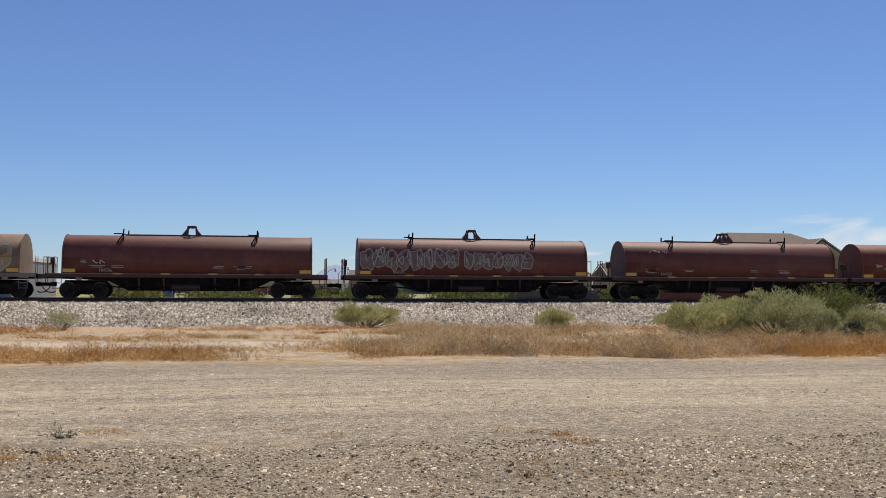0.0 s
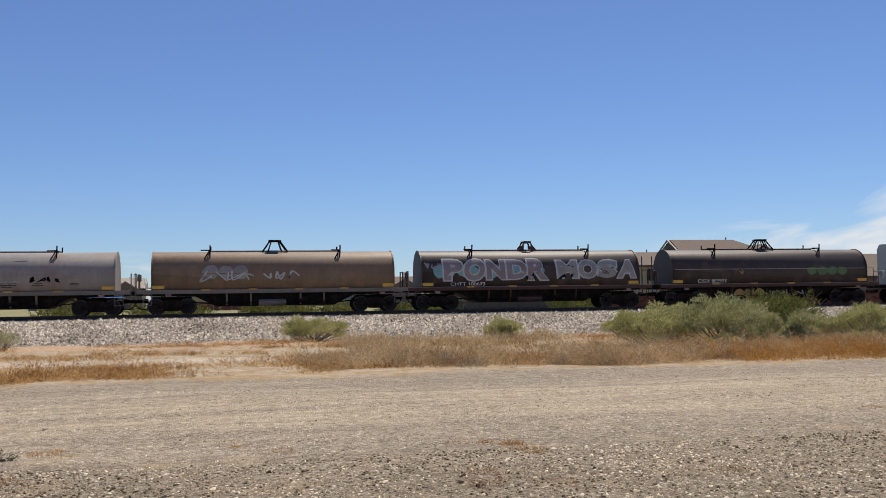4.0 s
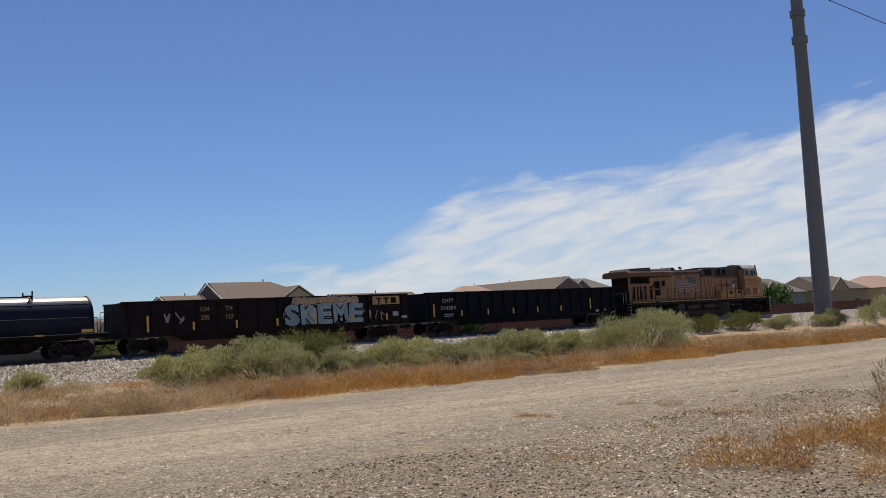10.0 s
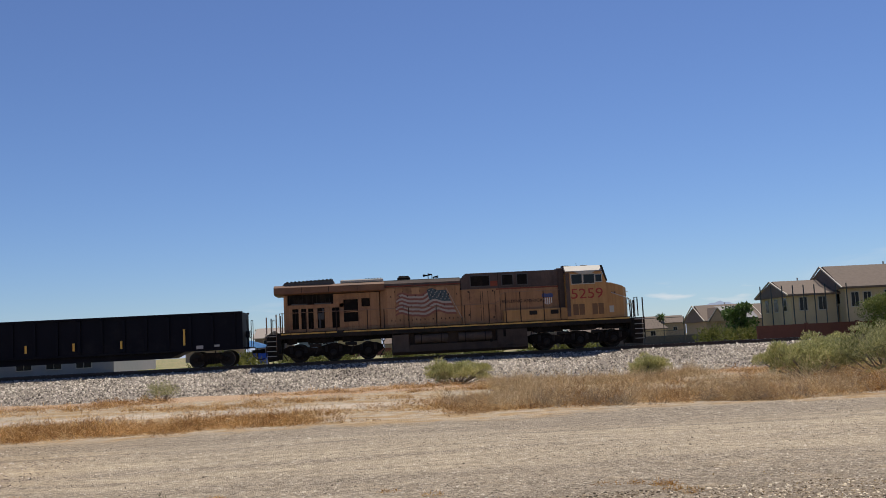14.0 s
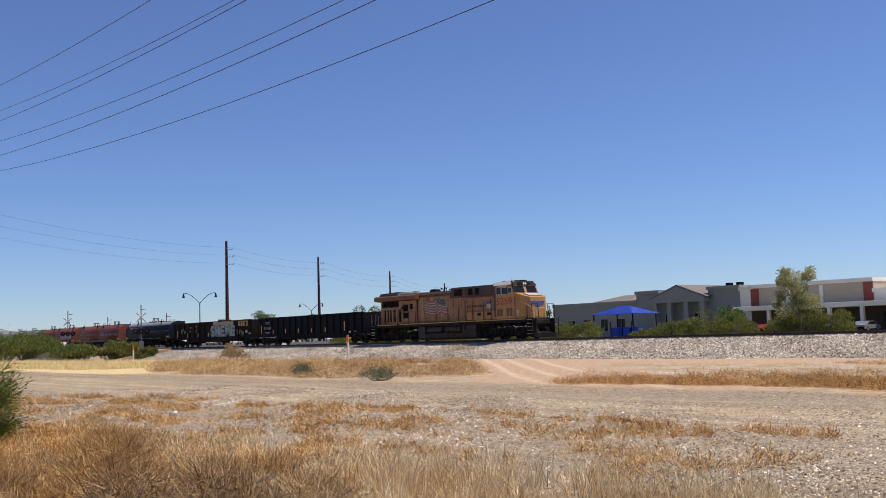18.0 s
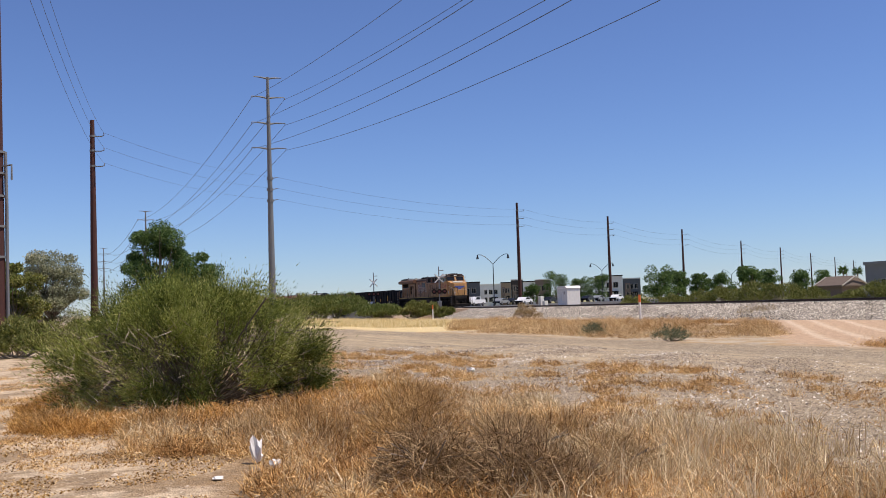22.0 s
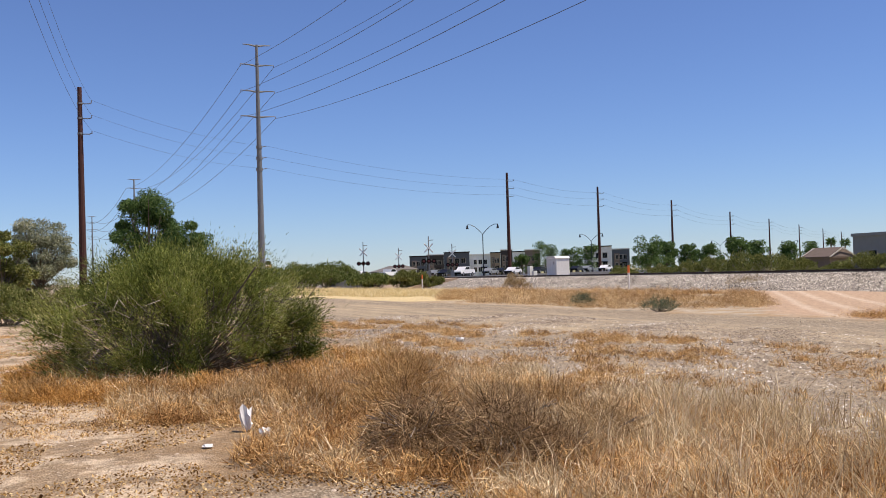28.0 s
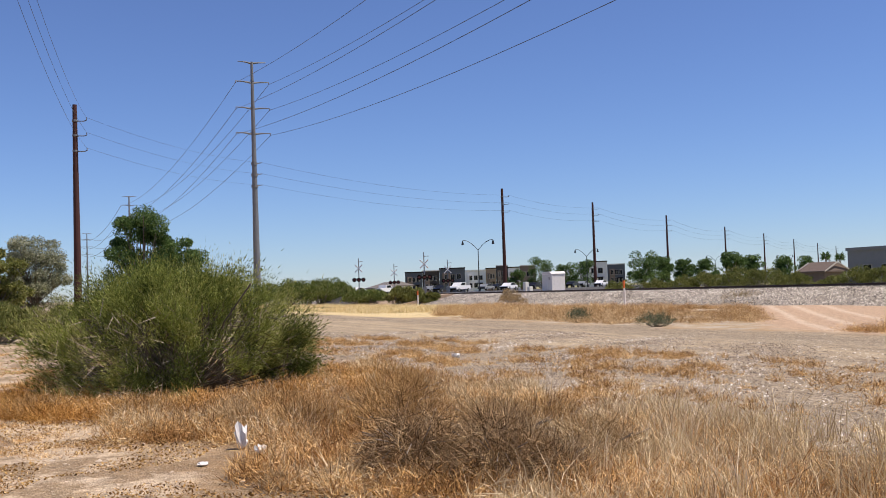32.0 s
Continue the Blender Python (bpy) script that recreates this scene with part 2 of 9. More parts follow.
def ground_z(x, y):
    """The ground falls a little towards the track and rises again behind it."""
    s = np.clip((np.asarray(y, dtype=float) - 10) / 30, 0, 1)
    z = -0.45 * s * s * (3 - 2 * s)
    b = np.clip((np.asarray(y, dtype=float) - 70) / 25, 0, 1)
    x, y = np.asarray(x, dtype=float), np.asarray(y, dtype=float)
    r = np.hypot(x, y)
    w = 0.020 * np.sin(x * 0.61 + y * 0.37 + 1.0) + 0.020 * np.sin(x * 0.23 + y * 0.71 + 2.0) + 0.012 * np.sin(x * 1.3 + y * 1.1 + 0.3)
    return z + 0.45 * b * b * (3 - 2 * b) + w * np.clip(60 / (r + 1), 0, 1) * np.clip((r - 1.0) / 3, 0, 1)


def gz(x, y):
    return float(ground_z(x, y))
# ---- ground ----
def rng_map(n, l, v, a, b, lo=0.0, hi=1.0):
    r = n.new("ShaderNodeMapRange")
    r.interpolation_type = "SMOOTHSTEP"
    r.inputs["From Min"].default_value, r.inputs["From Max"].default_value = a, b
    r.inputs["To Min"].default_value, r.inputs["To Max"].default_value = lo, hi
    l.new(v, r.inputs["Value"])
    return r.outputs[0]


def mathn(n, l, op, a, b):
    m = n.new("ShaderNodeMath")
    m.operation = op
    for i, v in enumerate((a, b)):
        if isinstance(v, (int, float)):
            m.inputs[i].default_value = v
        else:
            l.new(v, m.inputs[i])
    return m.outputs[0]


def band(n, l, v, a, b, soft):
    return mathn(n, l, "MULTIPLY", rng_map(n, l, v, a - soft, a + soft), rng_map(n, l, v, b - soft, b + soft, 1.0, 0.0))


def ground_material():
    m, n, l, b = nodes_of("ground")
    co = n.new("ShaderNodeTexCoord").outputs["Object"]
    sep = n.new("ShaderNodeSeparateXYZ")
    l.new(co, sep.inputs[0])
    x, y = sep.outputs[0], sep.outputs[1]
    big = noise_tex(n, l, co, 0.11, 5, 0.6)
    mid = noise_tex(n, l, co, 0.9, 5, 0.6)
    fine = noise_tex(n, l, co, 9.0, 5, 0.7)
    grit = noise_tex(n, l, co, 45.0, 3, 0.7)
    lane = noise_tex(n, l, co, 1.0, 4, 0.6, (0.05, 1.3, 1.0))
    wob = mathn(n, l, "MULTIPLY", mathn(n, l, "SUBTRACT", big, 0.5), 6.0)
    wob2 = mathn(n, l, "MULTIPLY", mathn(n, l, "SUBTRACT", mid, 0.5), 3.0)
    yn = mathn(n, l, "ADD", y, mathn(n, l, "ADD", wob, wob2))
    yl = mathn(n, l, "ADD", y, mathn(n, l, "MULTIPLY", wob, 0.5))
    xn = mathn(n, l, "ADD", x, mathn(n, l, "ADD", wob, wob2))
    vor = n.new("ShaderNodeTexVoronoi")
    vor.inputs["Scale"].default_value = 21.0
    l.new(co, vor.inputs["Vector"])
    pebble = ramp(n, l, vor.outputs["Color"], [(0.0, (0.045, 0.037, 0.028)), (0.45, (0.27, 0.22, 0.16)), (0.85, (0.48, 0.41, 0.31)), (1.0, (0.92, 0.86, 0.74))])
    vor2 = n.new("ShaderNodeTexVoronoi")
    vor2.inputs["Scale"].default_value = 46.0
    l.new(co, vor2.inputs["Vector"])
    pebble2 = ramp(n, l, vor2.outputs["Color"], [(0.0, (0.04, 0.033, 0.025)), (0.42, (0.25, 0.205, 0.15)), (0.8, (0.50, 0.43, 0.33)), (1.0, (0.95, 0.90, 0.80))])
    pebble = blend(n, l, rng_map(n, l, fine, 0.44, 0.56), pebble, pebble2)
    gravel = blend(n, l, 0.85, ramp(n, l, fine, [(0.3, (0.20, 0.165, 0.122)), (0.7, (0.36, 0.305, 0.228))]), pebble)
    pale = ramp(n, l, fine, [(0.25, (0.55, 0.45, 0.30)), (0.75, (0.80, 0.67, 0.47))])
    pale = blend(n, l, 0.38, pale, pebble)
    mottle = noise_tex(n, l, co, 0.55, 6, 0.68, (0.45, 1.2, 1.0))
    c = blend(n, l, mathn(n, l, "MULTIPLY", band(n, l, yl, 12.6, 19.0, 1.5), mathn(n, l, "MULTIPLY", rng_map(n, l, lane, 0.32, 0.62), rng_map(n, l, mottle, 0.30, 0.62, 0.35, 1.0))), gravel, pale)
    c = blend(n, l, mathn(n, l, "MULTIPLY", rng_map(n, l, mottle, 0.56, 0.70), 0.32), c, (0.20, 0.16, 0.115))
    c = blend(n, l, mathn(n, l, "MULTIPLY", rng_map(n, l, noise_tex(n, l, co, 2.6, 6, 0.7), 0.60, 0.72), mathn(n, l, "MULTIPLY", band(n, l, yl, 3.0, 13.0, 1.0), 0.55)), c, (0.62, 0.50, 0.33))
    streaks = noise_tex(n, l, co, 1.0, 5, 0.65, (0.09, 0.75, 1.0))
    c = blend(n, l, mathn(n, l, "MULTIPLY", rng_map(n, l, streaks, 0.5, 0.66), 0.32), c, (0.17, 0.14, 0.105))
    c = blend(n, l, mathn(n, l, "MULTIPLY", rng_map(n, l, streaks, 0.45, 0.3), 0.45), c, (0.55, 0.47, 0.35))
    tan = blend(n, l, rng_map(n, l, mid, 0.42, 0.6), (0.46, 0.385, 0.285), (0.40, 0.275, 0.14))
    c = blend(n, l, mathn(n, l, "MULTIPLY", rng_map(n, l, mid, 0.52, 0.66), mathn(n, l, "MULTIPLY", band(n, l, yn, 2, 12.5, 1.0), 0.5)), c, (0.40, 0.30, 0.17))
    c = blend(n, l, band(n, l, yn, 23.5, 46.0, 1.0), c, tan)
    dirt = blend(n, l, fine, (0.55, 0.385, 0.25), (0.43, 0.295, 0.19))
    c = blend(n, l, rng_map(n, l, yn, 45.0, 46.5), c, dirt)
    c = blend(n, l, mathn(n, l, "MULTIPLY", band(n, l, yl, 34.2, 37.0, 0.7), 0.75), c, (0.60, 0.51, 0.40))
    # the dirt drive that crosses the strip
    cx = mathn(n, l, "ADD", x, mathn(n, l, "MULTIPLY", y, 1.19))
    drive = mathn(n, l, "MULTIPLY", band(n, l, mathn(n, l, "ADD", cx, wob2), 2.5, 14.5, 1.2), rng_map(n, l, y, 22.0, 26.0))
    c = blend(n, l, drive, c, dirt)
    rx = mathn(n, l, "ADD", cx, mathn(n, l, "MULTIPLY", wob2, 0.25))
    ruts = mathn(n, l, "ADD", band(n, l, rx, 7.3, 8.0, 0.4), mathn(n, l, "ADD", band(n, l, rx, 10.2, 10.9, 0.4), band(n, l, rx, 4.9, 5.6, 0.3)))
    c = blend(n, l, mathn(n, l, "MULTIPLY", mathn(n, l, "MULTIPLY", ruts, drive), 0.4), c, (0.76, 0.63, 0.48))
    # straw beyond the drive
    straw = mathn(n, l, "MULTIPLY", rng_map(n, l, xn, -62.0, -58.0, 1.0, 0.0), band(n, l, yn, 24.0, 46.0, 1.0))
    c = blend(n, l, straw, c, (0.66, 0.52, 0.27))
    # sandy path with dry litter beside the big bush
    sand = blend(n, l, rng_map(n, l, mid, 0.48, 0.53), (0.70, 0.58, 0.44), (0.33, 0.23, 0.13))
    sand = blend(n, l, 0.25, sand, pebble)
    # brown soil under the near grass, darkened to paint the shade between stalks
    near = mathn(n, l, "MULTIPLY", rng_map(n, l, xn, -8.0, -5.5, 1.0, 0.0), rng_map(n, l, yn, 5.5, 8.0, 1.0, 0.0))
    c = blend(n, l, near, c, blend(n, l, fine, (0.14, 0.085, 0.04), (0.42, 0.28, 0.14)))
    path = mathn(n, l, "MULTIPLY", rng_map(n, l, xn, -7.5, -6.0, 1.0, 0.0), rng_map(n, l, yn, 1.2, 2.4, 1.0, 0.0))
    c = blend(n, l, path, c, sand)
    near2 = mathn(n, l, "MULTIPLY", rng_map(n, l, xn, 8.0, 9.5), rng_map(n, l, yn, 4.5, 6.5, 1.0, 0.0))
    c = blend(n, l, near2, c, (0.38, 0.26, 0.13))
    warm = mathn(n, l, "MAXIMUM", rng_map(n, l, xn, -9.0, -3.0), rng_map(n, l, y, 22.0, 25.0))
    c = blend(n, l, 1.0, c, blend(n, l, warm, (1.0, 0.92, 0.80), (1.0, 1.0, 1.0)), "MULTIPLY")
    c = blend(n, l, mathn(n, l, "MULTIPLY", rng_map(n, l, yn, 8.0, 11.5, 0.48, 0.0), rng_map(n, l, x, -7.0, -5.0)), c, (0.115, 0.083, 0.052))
    clods = noise_tex(n, l, co, 4.2, 7, 0.78)
    c = blend(n, l, 1.0, c, ramp(n, l, clods, [(0.36, (0.66, 0.65, 0.63)), (0.5, (1.0, 1.0, 1.0)), (0.62, (1.26, 1.25, 1.22))]), "MULTIPLY")
    c = blend(n, l, mathn(n, l, "MULTIPLY", band(n, l, y, -8.0, 22.0, 1.5), 0.25), c, pebble)
    # grass and scrub beyond the line
    far = blend(n, l, rng_map(n, l, big, 0.42, 0.6), (0.17, 0.20, 0.07), (0.36, 0.29, 0.17))
    c = blend(n, l, rng_map(n, l, y, 67.0, 72.0), c, far)
    c = blend(n, l, rng_map(n, l, grit, 0.35, 0.65, 0.0, 0.24), c, (0.16, 0.135, 0.11))
    l.new(c, b.inputs["Base Color"])
    b.inputs["Roughness"].default_value = 0.95
    b.inputs["Specular IOR Level"].default_value = 0.15
    bp = n.new("ShaderNodeBump")
    bp.inputs["Strength"].default_value = 0.9
    bp.inputs["Distance"].default_value = 0.03
    l.new(blend(n, l, 0.6, fine, vor2.outputs["Distance"]), bp.inputs["Height"])
    l.new(bp.outputs[0], b.inputs["Normal"])
    return m


def spaced(lo, hi, n, tight):
    u = np.linspace(-1, 1, n)
    s = np.sinh(u * tight) / math.sinh(tight)
    return np.where(s < 0, -s * lo, s * hi)


gx = spaced(-2600, 2600, 241, 7.0)
gy = spaced(-2600, 2600, 241, 7.0)
GX, GY = np.meshgrid(gx, gy)
GZ = ground_z(GX, GY)
nn = len(gx)
ii = np.arange(nn * nn).reshape(nn, nn)
quads = np.stack([ii[:-1, :-1], ii[:-1, 1:], ii[1:, 1:], ii[1:, :-1]], -1).reshape(-1, 4)
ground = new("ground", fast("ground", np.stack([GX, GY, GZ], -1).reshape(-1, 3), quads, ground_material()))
tagged(ground, "flat desert lot of gravel, dust and dry grass", "ground", kind="structure")

# ---- railway ----
RAIL_Z, TRACK_Y = 0.95, 60.5
m_ballast = plain("ballast", (0.30, 0.26, 0.22), 0.95, var=0.3, scale=6, bump=0.8)
bed = part("ballast", extrude_x(B(), [(51.6, -0.55), (57.9, 0.74), (63.1, 0.74), (69.4, -0.5)], -900, 900), m_ballast)
tagged(bed, "grey crushed stone ballast bed with sloping shoulders", "ballast", kind="structure")


PYRAMID = ([(1, 0, -0.3), (-1, 0, -0.3), (0, 1, -0.3), (0, -1, -0.3), (0, 0, 0.8)], [(0, 2, 4), (2, 1, 4), (1, 3, 4), (3, 0, 4)])
CHIP = ([(math.cos(i * 1.2566), math.sin(i * 1.2566), -0.35) for i in range(5)] + [(0.62 * math.cos(0.63 + i * 2.094), 0.62 * math.sin(0.63 + i * 2.094), 0.62) for i in range(3)], [(0, 1, 5), (1, 2, 5), (2, 3, 6), (3, 4, 6), (4, 0, 7), (2, 6, 5), (4, 7, 6), (0, 5, 7), (5, 6, 7)])


def stones(name, cx, cy, cz, size, stops, flat=1.0, shape=PYRAMID):
    """Many small angular stones at the given places, in one mesh."""
    k = len(cx)
    base, tri = np.array(shape[0], dtype=float), np.array(shape[1])
    m = len(base)
    v = base[None] * (0.6 + 0.8 * RNG.random((k, m, 1))) * size[:, None, None]
    v += RNG.normal(0, 0.18, (k, m, 3)) * size[:, None, None]
    v[..., 2] *= flat
    a = RNG.random(k) * 6.28
    ca, sa = np.cos(a)[:, None], np.sin(a)[:, None]
    vx, vy = v[..., 0] * ca - v[..., 1] * sa, v[..., 0] * sa + v[..., 1] * ca
    v = np.stack([vx + cx[:, None], vy + cy[:, None], v[..., 2] + cz[:, None]], -1)
    f = tri[None] + m * np.arange(k)[:, None, None]
    return new(name, fast(name, v.reshape(-1, 3), f.reshape(-1, 3), island(name, stops, 0.9)))


k = 90000
bx = RNG.normal(0, 75, k) - 10
by = 51.4 + RNG.random(k) * 6.6
bz = np.clip((by - 51.6) / 6.3, 0, 1) * 1.29 - 0.54
tagged(stones("ballast_stones", bx, by, bz, 0.04 + 0.055 * RNG.random(k) ** 1.5, [(0.0, (0.05, 0.042, 0.036)), (0.35, (0.19, 0.165, 0.135)), (0.7, (0.40, 0.35, 0.285)), (1.0, (0.66, 0.60, 0.51))]), "loose grey and tan crushed stones on the track shoulder", "stones", kind="stuff")

m_rail = plain("rail_steel", (0.10, 0.065, 0.05), 0.6, 0.4, 0.25, 4)
m_head = plain("worn_rail_head", (0.50, 0.49, 0.47), 0.28, 0.9, 0.08, 4)
m_tie = plain("tie_wood", (0.09, 0.07, 0.055), 0.9, 0, 0.3, 5, 0.4)
RAIL_PROF = [(-0.07, 0), (0.07, 0), (0.07, 0.02), (0.012, 0.04), (0.012, 0.13), (0.037, 0.14), (0.037, 0.175), (-0.037, 0.175), (-0.037, 0.14), (-0.012, 0.13), (-0.012, 0.04), (-0.07, 0.02)]
for off in (-0.7535, 0.7535):
    r = part("rail", extrude_x(B(), RAIL_PROF, -900, 900), m_rail, at=pose(0, TRACK_Y + off, RAIL_Z - 0.175))
    r.data.materials.append(m_head)
    for face in r.data.polygons:
        face.material_index = 1 if face.normal.z > 0.9 and face.center.z > 0.17 else 0
    tagged(r, "rusty brown steel rail spiked to wooden ties", "rail", "track rails", "structure")
# ---- train ----
m_black = plain("black_steel", (0.014, 0.012, 0.011), 0.75, 0.1, 0.35, 3, 0.2, second=(0.03, 0.022, 0.018), spec=0.08)
m_wheel = plain("wheel_steel", (0.040, 0.032, 0.028), 0.6, 0.1, 0.3, 5, spec=0.2)
m_rim_edge = plain("grey_rim_edge", (0.17, 0.155, 0.145), 0.45, 0.3, 0.3, 5)
m_yel = plain("reflective_yellow", (0.70, 0.42, 0.07), 0.5, 0, 0.12, 4)
m_white = plain("white_paint", (0.72, 0.70, 0.66), 0.6, 0, 0.12, 4)
m_hose = plain("rubber_hose", (0.02, 0.02, 0.02), 0.8)
m_glass = plain("dark_glass", (0.012, 0.014, 0.017), 0.15, 0.0, 0.1, 2, spec=0.25)


def ring_lathe(bm, prof, n=24):
    """A turned body about the y axis from an outline (radius, y)."""
    rows = []
    for r, y in prof:
        rows.append([bm.verts.new((r * math.cos(2 * math.pi * i / n), y, r * math.sin(2 * math.pi * i / n))) for i in range(n)])
    for a, b in zip(rows, rows[1:]):
        for i in range(n):
            bm.faces.new((a[i], a[(i + 1) % n], b[(i + 1) % n], b[i]))
    bm.faces.new(rows[0][::-1])
    bm.faces.new(rows[-1])
    return bm


WHEEL_R = 0.46
wheel_mesh = mesh_of("wheel", ring_lathe(B(), [(0.10, -0.09), (0.14, -0.085), (0.15, -0.04), (0.36, -0.03), (0.38, -0.075), (0.435, -0.078), (WHEEL_R, -0.072), (WHEEL_R, 0.04), (WHEEL_R + 0.03, 0.05), (WHEEL_R + 0.03, 0.07), (0.14, 0.07), (0.10, 0.08)]), m_wheel)
# thin paler grey ring round the outer edge of the wheel's face
wheel_mesh.materials.append(m_rim_edge)
for face in wheel_mesh.polygons:
    if face.center.y < -0.05 and all(math.hypot(wheel_mesh.vertices[i].co.x, wheel_mesh.vertices[i].co.z) > 0.42 for i in face.vertices):
        face.material_index = 1
axle_mesh = mesh_of("axle", rod(B(), (0, -0.85, 0), (0, 0.85, 0), 0.09, n=8), m_black)


m_sideframe = plain("rusty_cast_steel", (0.026, 0.019, 0.016), 0.8, 0.1, 0.35, 3, 0.2, second=(0.06, 0.038, 0.028), spec=0.1)


def side_frame_mesh(base=1.78, name="side_frame"):
    bm = B()
    h = base / 2
    prof = [(-h - 0.18, 0.40), (-h - 0.18, 0.54), (-h + 0.12, 0.60), (-0.36, 0.84), (0.36, 0.84), (h - 0.12, 0.60), (h + 0.18, 0.54), (h + 0.18, 0.40), (h - 0.16, 0.36), (h - 0.40, 0.36), (0.36, 0.19), (-0.36, 0.19), (-h + 0.40, 0.36), (-h + 0.16, 0.36)]
    extrude_y(bm, prof, -0.09, 0.09)
    for x in (-h, h):
        ring = ring_lathe(B(), [(0.13, -0.14), (0.15, -0.1), (0.15, 0.0)], 10)
        tmp = bpy.data.meshes.new("t")
        ring.to_mesh(tmp)
        ring.free()
        tmp.transform(Matrix.Translation((x, -0.06, 0.46)))
        bm.from_mesh(tmp)
        bpy.data.meshes.remove(tmp)
    for x in (-0.22, -0.08, 0.08, 0.22):
        rod(bm, (x, -0.1, 0.2), (x, -0.1, 0.55), 0.055, n=8)
    return mesh_of(name, bm, m_sideframe)


frame_mesh = side_frame_mesh()
bolster_mesh = mesh_of("bolster", box(B(), -0.25, 0.25, -1.0, 1.0, 0.4, 0.75, 0.03), m_black)


def truck(car, x, base=1.78):
    """A two-axle truck under a car: frames, bolster and wheels."""
    t = part("truck_bolster", bolster_mesh, None, car, at=pose(x, 0, 0))
    for s in (-1, 1):
        part("side_frame", frame_mesh, None, t, at=pose(0, s * 1.0, 0, 0, 0, 0 if s < 0 else 180))
    for a in (-base / 2, base / 2):
        for s in (-1, 1):
            w = part("wheel", wheel_mesh, None, t, at=pose(a, s * 0.79, WHEEL_R, 0, random.uniform(0, 90), 0 if s < 0 else 180))
        part("axle", axle_mesh, None, t, at=pose(a, 0, WHEEL_R))
    return t


def coupler_mesh():
    bm = B()
    box(bm, 0, 0.55, -0.09, 0.09, 0.68, 0.88, 0.02)
    box(bm, 0.5, 0.78, -0.2, 0.12, 0.66, 0.92, 0.04)
    return mesh_of("coupler", bm, m_black)


coupler_m = coupler_mesh()
hose_m = mesh_of("air_hose", rods(B(), [(0, -0.3, 0.75), (0.15, -0.36, 0.5), (0.38, -0.4, 0.33), (0.62, -0.38, 0.3), (0.8, -0.36, 0.36)], 0.035, 6), m_hose)


def ends(car, half, z_deck, material, brake_side=-1, high=1.0):
    """Couplers, hoses, end rails, ladders and a hand brake at the ends of a car."""
    for s in (-1, 1):
        turn = pose(s * half, 0, 0, 0, 0, 0 if s > 0 else 180)
        part("coupler", coupler_m, None, car, at=turn)
        part("air_hose", hose_m, None, car, at=turn)
        bm = B()
        for y in (-1.42, -0.9):
            rod(bm, (s * (half - 0.08), y, z_deck - 0.55), (s * (half - 0.08), y, z_deck + high), 0.022, n=5)
        for i in range(4):
            z = z_deck - 0.5 + 0.4 * i
            rod(bm, (s * (half - 0.08), -1.42, z), (s * (half - 0.08), -0.9, z), 0.018, n=5)
        part("end_ladder", bm, material, car)
        bm = B()
        for y in (0.5, 1.4):
            rod(bm, (s * (half - 0.08), y, z_deck - 0.1), (s * (half - 0.08), y, z_deck + high), 0.022, n=5)
        rod(bm, (s * (half - 0.08), 0.5, z_deck + high), (s * (half - 0.08), 1.4, z_deck + high), 0.022, n=5)
        part("end_rail", bm, material, car)
    bm = B()
    rod(bm, (brake_side * (half - 0.2), -0.3, z_deck), (brake_side * (half - 0.2), -0.3, z_deck + 0.75), 0.05, n=6)
    box(bm, brake_side * (half - 0.2) - 0.1, brake_side * (half - 0.2) + 0.1, -0.5, -0.1, z_deck + 0.55, z_deck + 0.95, 0.02)
    b = part("brake_stand", bm, material, car)
    me = B()
    pts = [(0.24 * math.cos(a), 0.24 * math.sin(a)) for a in [2 * math.pi * i / 14 for i in range(15)]]
    rods(me, [(brake_side * (half - 0.05), -0.3 + p, z_deck + 0.75 + q) for p, q in pts], 0.014, 5)
    part("brake_wheel", me, material, b)


def hood_profile(w, z0, z_side, z_top, n=14, inset=0.0):
    """The outline of a hood: straight sides and a round back."""
    h = w / 2 - inset
    pts = [(-h, z0), (-h, z_side)]
    for i in range(1, n):
        a = math.pi - math.pi * i / n
        pts.append((h * math.cos(a), z_side + (z_top - inset - z_side) * math.sin(a)))
    pts += [(h, z_side), (h, z0)]
    return pts


def bars(name, bits, material, parent, y, label=""):
    """Flat painted bars (x, z, width, height) on a wall that faces -y, in one part."""
    for x, z, w, h in bits:
        part(name, box(B(), x - w / 2, x + w / 2, y - 0.004, y + 0.002, z - h / 2, z + h / 2), material, parent, label)


